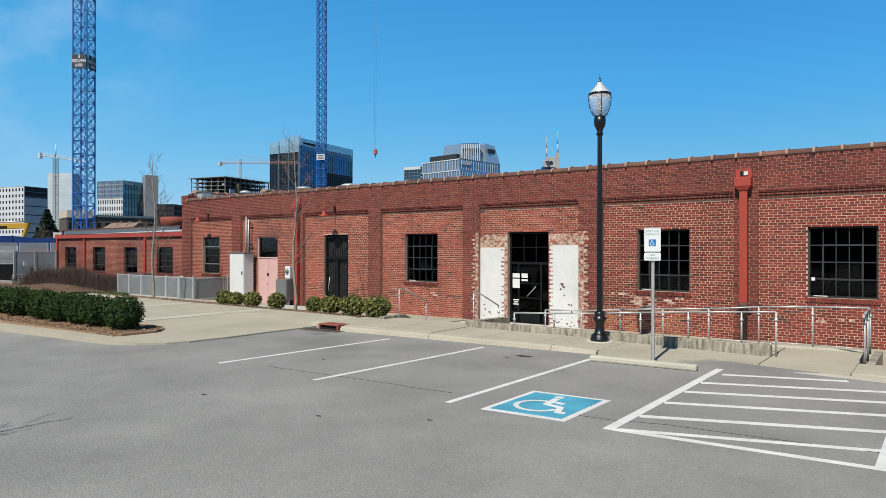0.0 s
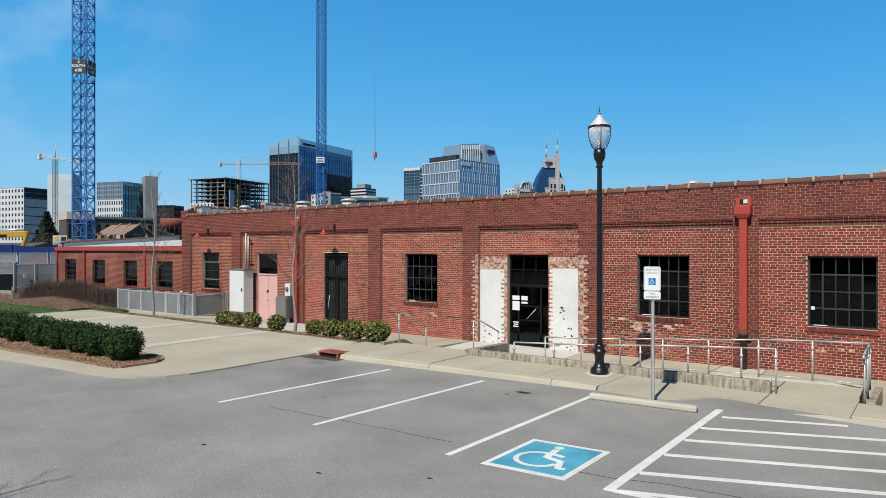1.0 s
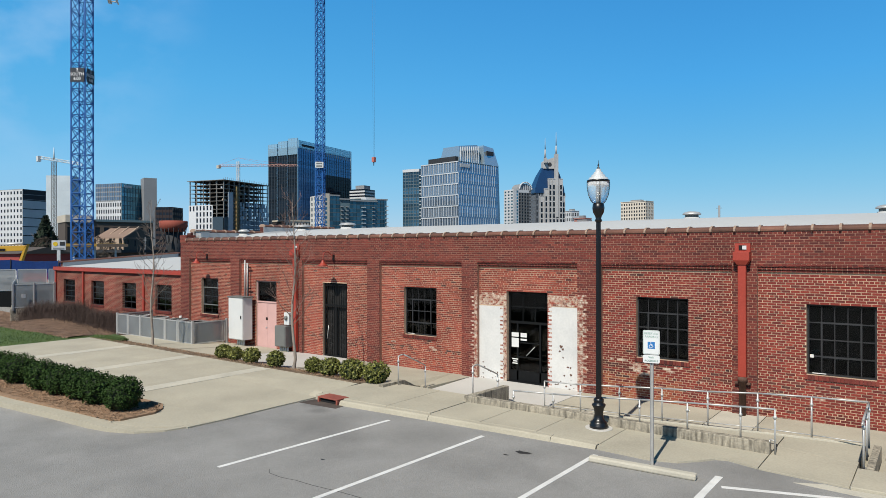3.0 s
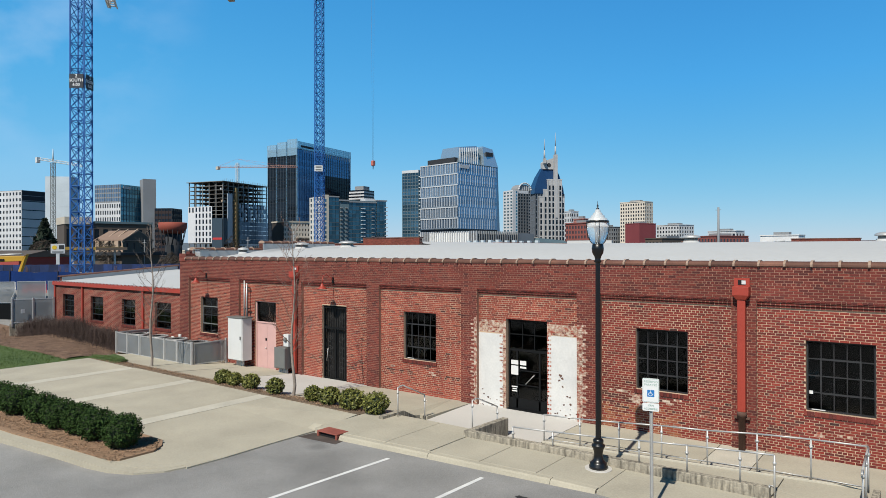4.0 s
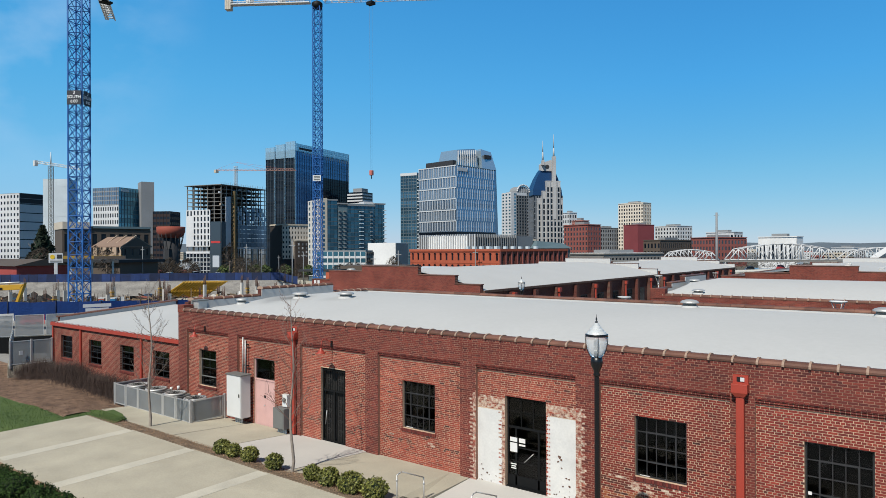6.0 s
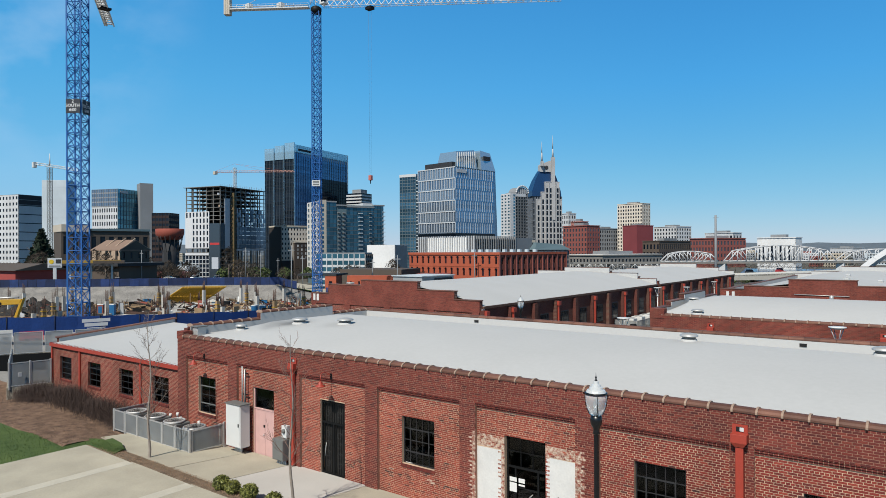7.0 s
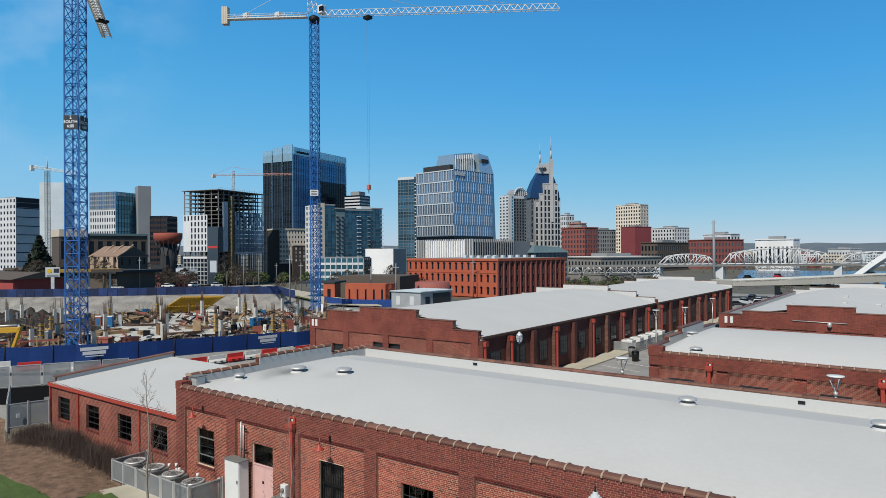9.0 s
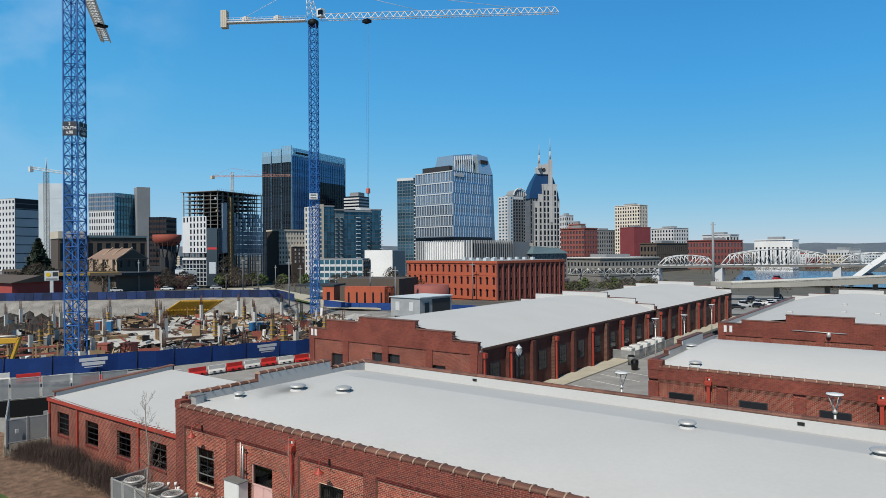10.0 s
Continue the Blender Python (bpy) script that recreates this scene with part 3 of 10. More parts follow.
# the sidewalk runs out flush with the lot in front of the hatched bay
slab("pavement", [(-5.59, kerb_face(-5.6) + 0.02), (-4.5, 12.55), (-4.0, 12.72), (-3.7, 13.05), (-3.48, 13.36), (-3.28, 13.44), (-2.71, 13.27), (-2.71, wall_front(-2.71)), (-5.59, wall_front(-5.6))], -0.3, lambda x, y: walk_z(x), M_CONC, "sand-coloured concrete dropped to the lot", 0.0)
slab("pavement", [(-2.69, 13.25), (-1.24, 13.12), (-1.24, 14.6), (-2.69, 14.95)], -0.3, 0.03, M_CONC, "sand-coloured concrete landing before the ramp", 0.004)
slab("pavement", [(-2.69, 14.965), (-1.24, 14.615), (-1.24, 16.04), (-2.69, 16.04)], -0.3, 0.028, M_CONC, "sand-coloured concrete landing before the ramp", 0.004)
slab("pavement", [(-1.22, 13.06), (6.0, 13.5), (6.0, 14.4), (-1.22, 14.26)], -0.3, 0.06, M_CONC, "sand-coloured concrete sidewalk slab")
slab("pavement", [(-2.05, 12.88), (-0.5, 12.76), (6.0, 13.2), (6.0, 13.49), (-1.22, 13.05), (-1.6, 13.1)], -0.1, 0.008, M_CONC_BAND, "pale concrete gutter strip", 0.0)

# driveway apron of four long slabs, with a rounded kerb corner
kerb_pts = [(-40.0, 5.5), (-30, 6.05), (-19.57, 6.67), (-16.93, 6.97), (-15.6, 7.08), (-14.89, 7.22), (-14.3, 7.50), (-13.9, 8.0), (-13.72, 8.7), (-13.68, 9.42), (-13.72, 10.8), (-13.71, 12.3), (-13.70, 12.55)]


def offset_path(pts, w):
    out = []
    for i, p in enumerate(pts):
        a, b = Vector(pts[max(0, i - 1)]), Vector(pts[min(len(pts) - 1, i + 1)])
        t = (b - a).normalized()
        out.append((p[0] - t.y * w, p[1] + t.x * w))
    return out


inner = offset_path(kerb_pts, 0.34)
kb = Shape()
for i in range(len(kerb_pts) - 1):
    a, b, c, d = kerb_pts[i], kerb_pts[i + 1], inner[i + 1], inner[i]
    kb.prism([a, b, c, d], -0.3, lambda x, y: WALK - 0.012 - 0.105 * ease(near(x, 0, -15.6, -13.9)) * (1 - near(y, 0, 12.35, 12.55)))
solid("kerb", kb, M_CONC, "curved pale concrete kerb round the planting bed", "kerb", kind="structure")
apron = lambda x, y: WALK - 0.008 - 0.107 * ease(near(x, 0, -15.6, -13.9)) * (1 - near(y, 0, 12.35, 12.55))
xs = [-30.75, -26.7, -22.3, -18.0, -13.72]
for a, b in zip(xs[:-1], xs[1:]):
    y0 = 9.2 if b < -14 else 8.6
    cuts = (9.05, 14.0) if b < -14 else (9.05, 12.3, 14.0)
    for c, d in zip(cuts[:-1], cuts[1:]):
        slab("pavement", [(a + 0.003, c), (b - 0.003, y0 - 0.15 if c == 9.05 else c), (b - 0.003, 13.93 if d == 14.0 else d), (a + 0.003, d)], -0.45, apron, M_CONC, "sand-coloured concrete driveway slab", 0.0)
slab("pavement", [(-15.6, 7.42), (-14.98, 7.50), (-14.45, 7.74), (-14.02, 8.2), (-13.74, 9.0), (-13.74, 9.2), (-15.6, 9.2)], -0.3, lambda x, y: apron(x, y) + 0.003, M_CONC, "sand-coloured concrete driveway corner", 0.0)
for x in (-26.7, -22.3, -18.0):
    slab("pavement", [(x - 0.28, 9.2), (x + 0.28, 9.2), (x + 0.28, 13.9), (x - 0.28, 13.9)], 0.0, WALK - 0.004, M_CONC_BAND, "paler concrete joint band across the driveway", 0.0)
# planting bed with the hedge
bed = Shape()
bed.prism([(-40, 5.85), (-30, 6.4), (-19.6, 7.0), (-16.95, 7.30), (-15.9, 7.42), (-15.35, 7.46), (-15.15, 7.62), (-15.15, 8.45), (-15.4, 8.8), (-15.8, 9.04), (-20, 9.04), (-40, 9.04)], 0.0, 0.17)
solid("planting_bed", bed, M_CHIPS, "tan bark mulch bed behind the kerb", "planting bed", kind="structure")
rnd = random.Random(5)


def chips(name, n, area, z, size, m, label):
    """Loose bark chips scattered flat over an area given as a function of two random numbers."""
    sh = Shape()
    for _ in range(n):
        x, y = area(rnd.random(), rnd.random())
        a, l, w = rnd.random() * 6.3, size * rnd.uniform(0.5, 1.4), size * rnd.uniform(0.2, 0.45)
        c, s = math.cos(a), math.sin(a)
        zz, t = (z(x, y) if callable(z) else z) + rnd.uniform(0.0, 0.02), rnd.uniform(-0.02, 0.03)
        sh.add([(x - c * l - s * w, y - s * l + c * w, zz), (x - c * l + s * w, y - s * l - c * w, zz + 0.004), (x + c * l + s * w, y + s * l - c * w, zz + t), (x + c * l - s * w, y + s * l + c * w, zz + t + 0.006)], [(0, 1, 2, 3)])
    return solid(name, sh, m, label, "mulch", kind="stuff")


chips("bark_chips", 11000, lambda u, v: (-15.2 - 14 * u, min(9.0 - 0.5 * max(0.0, 0.05 - u) * 20 * v, 7.40 + v * 1.6 - 0.85 * u)), 0.17, 0.026, M_CHIPS, "tan bark chips under the hedge")
# bed along the foot of the wall
solid("planting_bed", Shape().prism([(-30.6, 14.0), (-13.66, 13.94), (-13.66, 15.0), (-16.9, 15.05), (-17.4, 14.5), (-30.6, 14.75)], -0.4, lambda x, y: down_y(x, y) + 0.01), mat("dark_soil_mulch", (0.17, 0.125, 0.085), 0.95, var=0.5, big=2, fine=25, bump=1.0, depth=0.04), "narrow dark mulch bed beside the driveway", "planting bed", kind="structure")
chips("bark_chips", 5000, lambda u, v: (-13.8 - 16 * u, 14.0 + v * 0.7), lambda x, y: down_y(x, y) + 0.012, 0.02, M_CHIPS, "brown bark chips in the narrow bed")
# paving in front of the wall
for a, b, m in ((-31.9, -24.9, M_CONC), (-24.88, -22.0, M_CONC), (-21.98, -17.7, M_CONC_NEW), (-17.68, -13.68, M_CONC)):
    slab("pavement", [(a, 14.6), (b, 14.45), (b, 18.62), (a, 18.62)], -0.6, lambda x, y: down_y(x, y) - 0.012, m, "concrete paving at the foot of the wall", 0.0)
LOW = -0.25
slab("pavement", [(-12.62, 15.5), (-9.72, 15.5), (-9.72, 14.2), (-8.66, 14.2), (-8.66, 18.62), (-12.8, 18.62)], -0.6, LOW, M_CONC_NEW, "clean pale concrete landing before the door", 0.0)
slab("pavement", [(-13.66, 14.7), (-12.93, 14.7), (-12.93, 15.9), (-12.64, 15.9), (-12.82, 18.62), (-13.66, 18.62)], -0.6, lambda x, y: 0.12 - 0.37 * near(y, 0, 14.5, 16.4), M_CONC, "sloping concrete paving", 0.0)
for a, b in ((-8.64, -4.7), (-4.68, -3.6), (-3.58, -0.9), (-0.88, 3.0), (3.02, 8.0)):
    slab("pavement", [(a, 16.07), (b, 16.07), (b, 18.62), (a, 18.62)], -0.6, lambda x, y: LOW + 0.06 * near(x, 0, -6, 0), M_CONC if a != -4.68 else M_CONC_BAND, "concrete walk along the brick wall", 0.0)
slab("pavement", [(-8.64, 14.1), (-2.71, 14.3), (-2.71, 15.85), (-8.64, 15.85)], -0.6, lambda x, y: LOW + 0.28 * near(x, 0, -8.6, -2.9), M_CONC, "concrete access ramp", 0.0)
slab("kerb", [(-8.64, 15.86), (-2.71, 15.86), (-1.24, 16.05), (-8.64, 16.05)], -0.6, lambda x, y: LOW + 0.04 + 0.28 * near(x, 0, -8.6, -2.9), M_CONC_BAND, "pale concrete edge of the access ramp", 0.008)
slab("pavement", [(-0.95, 14.42), (8.0, 14.6), (8.0, 16.05), (-0.95, 16.05)], -0.6, LOW + 0.05, M_CONC, "lower concrete paving beside the ramp head", 0.0)
# two steps down to the landing
for k in range(2):
    slab("step", [(-12.72, 14.69 + 0.40 * k), (-9.94, 14.69 + 0.40 * k), (-9.94, 15.09 + 0.40 * k), (-12.72, 15.09 + 0.40 * k)], -0.6, 0.0 - 0.125 * k, M_CONC, "pale concrete step", 0.01)
cheek = Shape().prism([(-12.92, 13.98), (-12.74, 13.98), (-12.74, 14.9), (-12.92, 14.9)], -0.6, 0.215)
cheek.prism([(-12.92, 14.9), (-12.74, 14.9), (-12.74, 15.75), (-12.92, 15.75)], -0.6, lambda x, y: 0.215 - 0.42 * near(y, 0, 14.9, 15.75))
solid("cheek_wall", cheek, M_CONC_OLD, "low grey concrete cheek wall that falls beside the steps", "pavement", kind="structure")
slab("cheek_wall", [(-9.92, 14.24), (-9.73, 14.24), (-9.73, 15.93), (-9.92, 15.93)], -0.6, lambda x, y: 0.28 - 0.04 * near(y, 0, 14.4, 15.9), M_CONC_OLD, "grey concrete cheek wall beside the steps", 0.012)
slab("retaining_wall", [(-9.94, wall_front(-9.94) + 0.002), (-2.7, wall_front(-2.7) + 0.002), (-2.7, wall_front(-2.7) + 0.2), (-9.94, wall_front(-9.94) + 0.2)], -0.6, lambda x, y: 0.275 - 0.015 * near(x, 0, -9.5, -2.8), M_CONC_OLD, "low stained concrete retaining wall", 0.015)
slab("retaining_wall", [(-1.09, 14.3), (-0.96, 14.3), (-0.96, 16.04), (-1.09, 16.04)], -0.6, 0.085, M_CONC_OLD, "low concrete end wall beside the ramp", 0.015)
# ground left of the driveway: lawn and mulch
lawn_z = lambda x, y: 0.128 + 0.012 * math.sin(x * 0.13) * near(y, 0, 9, 13)
lawn_top = lambda x: 13.2 + 0.4 * near(x, 0, -36, -33) + 1.3 * ease(near(x, 0, -33, -31))
cols = [-70 + 2.0 * i for i in range(18)] + [-34.6 + 0.4 * i for i in range(10)] + [-30.72]
lw = Shape().grid(cols, [i / 12 for i in range(13)], lambda x, v: 0)
lw.v = [(x, 9.0 + (lawn_top(x) - 9.0) * v, lawn_z(x, 9.0 + (lawn_top(x) - 9.0) * v)) for x, v, z in lw.v]
solid("lawn", lw, M_GRASS, "mown green grass beside the driveway", "lawn", kind="structure")
solid("lawn", Shape().prism([(-30.74, 14.06), (-28.3, 14.04), (-28.7, 14.7), (-29.6, 15.05), (-30.74, 15.2)], 0.0, 0.165), M_GRASS, "tongue of green grass before the metal screen", "lawn", kind="structure")
mulch_z = lambda x, y: 0.16 - 0.42 * near(x, 0, -41, -45.5) + 0.10 * math.sin(y + x * 0.4) * 0.4 - 0.40 * near(y, 0, 14.1, 16.6) * near(x, 0, -40, -33)
solid("mulch_slope", Shape().grid([-54 + 1.0 * i for i in range(23)] + [-31.3], [12.4 + 0.5 * i for i in range(13)], lambda x, y: mulch_z(x, y) - 0.25 * (1 - near(y, 0, 12.6, 13.3))), M_MULCH, "brown mulch slope before the low wing", "planting bed", kind="structure")
chips("bark_chips", 7000, lambda u, v: (-31.5 - 20 * u, 13.25 + v * 4.8), lambda x, y: mulch_z(x, y), 0.05, M_MULCH, "brown bark chips on the slope")
gr = Shape()
for _ in range(9000):
    x = -28.6 - 28 * rnd.random() ** 1.3
    y = 9.3 + (lawn_top(x) - 9.4) * rnd.random() if x < -30.8 else rnd.uniform(14.1, 14.75)
    a, h = rnd.random() * 6.3, rnd.uniform(0.03, 0.08)
    z = lawn_z(x, y)
    gr.add([(x - 0.012 * math.cos(a), y - 0.012 * math.sin(a), z), (x + 0.012 * math.cos(a), y + 0.012 * math.sin(a), z), (x + rnd.uniform(-.03, .03), y + rnd.uniform(-.03, .03), z + h)], [(0, 1, 2)])
solid("grass", gr, M_GRASS, "short green grass blades", "grass", kind="stuff")
# storm drain inlet in the kerb
inlet = thing("storm_drain_inlet", "oxide-red cast iron kerb inlet with dark mouth", "storm drain")
sh = Shape()
for b in ((-13.38, -12.62, 12.06, 12.50, 0.115, 0.15), (-13.38, -13.32, 12.06, 12.50, -0.05, 0.115), (-12.68, -12.62, 12.06, 12.50, -0.05, 0.115), (-13.38, -12.62, 12.45, 12.51, -0.05, 0.14)):
    sh.box(*b)
part("hood", sh, M_INLET, inlet, bevel=0.012)
# dark block fills the mouth in place of its shade
part("throat", Shape().box(-13.31, -12.69, 12.12, 12.44, 0.006, 0.11), M_DARK, inlet, "dark block for the shade in the mouth")
part("apron", Shape().prism([(-13.7, 11.7), (-12.4, 11.8), (-12.45, 12.2), (-13.65, 12.2)], -0.02, 0.005), mat("oily_stained_asphalt", (0.065, 0.050, 0.042), 0.85, var=0.4, big=3), inlet, "dark damp stain")
# wheel stop
stop = Shape().prism([(-5.40, 11.77), (-3.43, 11.91), (-3.45, 12.08), (-5.42, 11.94)], 0.0, 0.11)
solid("wheel_stop", stop, M_CONC_BAND, "pale concrete wheel stop on the asphalt", "wheel stop", bevel=0.03)
for x, y, r in ((-6.71, 11.53, 0.16), (-6.9, 11.2, 0.06), (-8.66, 5.6, 0.05), (-6.38, 5.79, 0.045), (-5.12, 6.5, 0.04), (-9.6, 8.8, 0.05)):
    sp = Shape()
    n = 11
    sp.add([(x + r * (1 + 0.4 * math.sin(i * 2.1)) * math.cos(i * 6.283 / n), y + 0.5 * r * (1 + 0.4 * math.sin(i * 1.7)) * math.sin(i * 6.283 / n), 0.003) for i in range(n)], [tuple(range(n))])
    solid("oil_stain", sp, mat("oil_stain", (0.023, 0.023, 0.023), 0.7, var=0.3), "dark oil spot on the asphalt", "stain", "oil spots", kind="structure")
tar = Shape()
for a in (((-3.94, 7.83), (-3.3, 7.9), (-2.68, 8.1), (-1.62, 8.21), (-0.46, 8.37), (1.2, 8.8)), ((-9.95, 7.80), (-9.8, 7.68), (-9.45, 7.66), (-9.1, 7.72), (-8.67, 7.73), (-8.06, 7.80), (-7.38, 7.83), (-6.95, 7.88), (-6.59, 7.85), (-5.82, 7.93))):
    for p, q in zip(a[:-1], a[1:]):
        s = stripe(p, q, 0.008)
        tar.add([(x, y, 0.003 if z > 0 else 0) for x, y, z in s.v], s.f)
solid("asphalt_cracks", tar, M_DARK, "thin dark cracks in the asphalt", "crack", kind="structure")

# ---------------------------------------------------------------- main brick building
FY, RY = 18.45, 18.57
TOP, BAND = 4.55, 3.70
BASE = -0.45
LEFT, RIGHT, BACK = -30.67, 16.0, 32.2
PANELS = [(-29.9, -26.47), (-25.78, -22.05), (-21.44, -17.67), (-17.02, -13.18), (-12.52, -8.84), (-8.07, -4.40), (-3.79, -0.12), (0.5, 4.2), (4.8, 8.5), (9.1, 12.8)]
OPEN = [(-29.03, -27.61, 0.97, 2.72), (-24.74, -23.27, BASE, 2.72), (-20.30, -18.88, BASE, 2.74), (-15.89, -14.37, 0.96, 2.72),
        (-11.44, -9.92, BASE, 2.72), (-7.04, -5.56, 0.96, 2.72), (-2.68, -1.20, 0.96, 2.72), (1.6, 3.1, 0.96, 2.72), (5.9, 7.4, 0.96, 2.72)]
WHITE = [(-12.52, -11.58, BASE, 2.2), (-9.88, -8.84, BASE, 2.28)]
warehouse = thing("warehouse", "long single-storey red brick warehouse with white roof", "building")


def wall_boxes(sh, x0, x1, z0, z1, y0, y1, holes):
    """A wall with thickness, cut round its openings."""
    cuts = sorted({x0, x1, *[min(max(v, x0), x1) for h in holes for v in h[:2]]})
    for a, b in zip(cuts[:-1], cuts[1:]):
        if b - a < 1e-4:
            continue
        mid = (a + b) / 2
        spans, low = [], z0
        for h in sorted((h for h in holes if h[0] < mid < h[1]), key=lambda h: h[2]):
            if h[2] > low:
                spans.append((low, h[2]))
            low = max(low, h[3])
        if low < z1:
            spans.append((low, z1))
        for lo, hi in spans:
            sh.box(a, b, y0, y1, lo, hi)
    return sh


def wall_parts(name, x0, x1, z0, z1, y0, y1, holes, material, parent):
    """The same wall with each stretch a part of its own."""
    sh = wall_boxes(Shape(), x0, x1, z0, z1, y0, y1, holes)
    for k in range(0, len(sh.v), 8):
        (a, c, e), (b, d, f) = sh.v[k], sh.v[k + 6]
        part(name, Shape().box(a, b, c, d, e, f), material, parent)


mr = Shape()
bays = [wall_boxes(Shape(), a, b, BASE, BAND, RY + 0.006, FY + 0.36, OPEN) for a, b in PANELS]
edges = [LEFT] + [v for p in PANELS for v in p] + [RIGHT]
for a, b in zip(edges[::2], edges[1::2]):
    mr.box(a, b, FY + 0.006, FY + 0.36, BASE, BAND)
mr.box(LEFT, RIGHT, FY + 0.006, FY + 0.36, BAND, TOP)
bays = [part("bay_wall", sh, M_MORTAR, warehouse, "recessed bay of red brick with pale lime mortar") for sh in bays]
front = bays[6]
piers = part("piers_and_parapet", mr, M_MORTAR_PIER, warehouse, "dull red brick piers and parapet")
COURSE, BW, GAP = 0.0677, 0.216, 0.015


def courses(x0, x1, z0, z1, holes=(), teeth=0.0):
    """Bricks of a stretch of wall: rows of (x0, x1, z0, z1), every sixth course of headers."""
    out = []
    k0, k1 = math.ceil((z0 - 0.01) / COURSE), int((z1 + 0.005) / COURSE)
    for k in range(k0, k1):
        z = k * COURSE
        spans = [(x0, x1)]
        for h in holes:
            if h[2] < z + 0.05 and h[3] > z + 0.02:
                grow = teeth if k % 2 and len(h) > 4 else 0.0
                a, b = h[0] + grow * (h[-1] == 2), h[1] - grow * (h[-1] == 1)
                spans = [s for p, q in spans for s in ((p, min(q, a)), (max(p, b), q)) if s[1] - s[0] > 0.02]
        step = BW / 2 if k % 6 == 0 else BW
        shift = (k % 2) * BW / 2 + (BW / 4 if k % 6 == 0 else 0)
        for p, q in spans:
            x = math.floor((p - shift) / step) * step + shift
            while x < q:
                a, b = max(x, p), min(x + step - GAP, q)
                if b - a > 0.025:
                    out.append((a, b, z + 0.0072, z + COURSE - 0.0072))
                x += step
    return out


def lay(sh, bricks, y, deep=0.02):
    for a, b, c, d in bricks:
        o = rnd.uniform(-0.0022, 0.0022)
        v = [(a, y + o, c), (b, y + o, c), (b, y + o, d), (a, y + o, d), (a, y + deep, c), (b, y + deep, c), (b, y + deep, d), (a, y + deep, d)]
        sh.add(v, [(0, 1, 2, 3), (1, 5, 6, 2), (4, 0, 3, 7), (3, 2, 6, 7), (4, 5, 1, 0)])


pieces = []
chipped = Shape()
white_holes = [(*w, k + 1) for k, w in enumerate(WHITE)]
for i, (a, b) in enumerate(PANELS):
    if a > 0:
        continue
    rows = courses(a, b, BASE, BAND - 0.2, OPEN + (white_holes if i == 4 else []), 0.11)
    if i == 6:
        # the stretch that the camera passes nearest: bricks of their own
        own = [r for r in rows if -2.66 < r[0] < -1.22 and r[2] > 2.74] + [r for r in rows if r[1] < -2.68 and r[2] > 1.5]
        own = own[:290]
        keep = set(own)
        pieces += own
        rows = [r for r in rows if r not in keep]
    if i == 4:
        rest = [r for r in rows if r[2] < 2.62]
        lay(chipped, [r for r in rest if r[2] > 2.2 or r[0] > -9.9 or r[1] < -11.4], RY)
        rows = [r for r in rows if r[2] >= 2.62 or (r[2] <= 2.2 and -11.4 <= r[1] and r[0] <= -9.9)]
    # grimy and spalled bricks low on the wall
    patchy = lambda r, k, f: noise.noise(Vector((r[0] * f + 9 * k, r[2] * f * 2.6, 3.7 * k)))
    burnt = [r for r in rows if rnd.random() < (0.02 + ((0.62 if i > 4 else 0.3) * max(0.0, patchy(r, 1, 0.9) + 0.22) if 0.28 < r[2] - 0.07 * math.sin(r[0] * 0.8) < 0.80 else 0.0))]
    tan = [r for r in rows if i == 5 and r[2] < 0.45 and r[0] < -5.9 and patchy(r, 2, 0.7) > -0.25 and rnd.random() < 0.7]
    salty = [r for r in rows if 0.30 < r[2] + 0.07 * math.sin(r[0] * 1.3) < (1.0 if i == 5 else 0.62) and rnd.random() < (0.8 if i > 4 else 0.15) * max(0.0, patchy(r, 4, 0.8) - 0.1) and r not in set(burnt)]
    tan = [r for r in tan if r not in set(burnt) | set(salty)]
    odd = {*burnt, *salty, *tan}
    grimy = Shape()
    lay(grimy, burnt, RY)
    tagged(part("brickwork", grimy, M_BRICK_BURNT, bays[i], "dark grimy bricks"), kind="stuff")
    lay(chipped, salty, RY)
    if tan:
        warm = Shape()
        lay(warm, tan, RY)
        tagged(part("brickwork", warm, M_BRICK_TAN, bays[i], "tan replacement bricks"), kind="stuff")
    sh = Shape()
    lay(sh, [r for r in rows if r not in odd], RY)
    tagged(part("brickwork", sh, M_BRICK if i < 5 else M_BRICK_DEEP, bays[i]), kind="stuff")
tagged(part("brickwork", chipped, M_BRICK_CHIP, front, "bricks with rests of white paint"), kind="stuff")
for a, b in zip(edges[::2], edges[1::2]):
    if a > 0:
        continue
    sh = Shape()
    low = -8.9 < a < -8.8 or -13.2 < a < -13.1
    rows = courses(a, b, BASE, BAND)
    if low:
        half = (a + b) / 2
        ch = Shape()
        near_door = [r for r in rows if r[2] < 2.66 and ((r[0] > half) if a < -13 else (r[1] < half))]
        lay(ch, near_door, FY)
        tagged(part("brickwork", ch, M_BRICK_CHIP, piers, "bricks with rests of white paint"), kind="stuff")
        rows = [r for r in rows if r not in set(near_door)]
    lay(sh, rows, FY)
    tagged(part("brickwork", sh, M_BRICK_DULL, piers), kind="stuff")
sh = Shape()
lay(sh, courses(LEFT, 1.0, BAND - 0.05, TOP), FY)
tagged(part("brickwork", sh, M_BRICK_DULL, piers), kind="stuff")
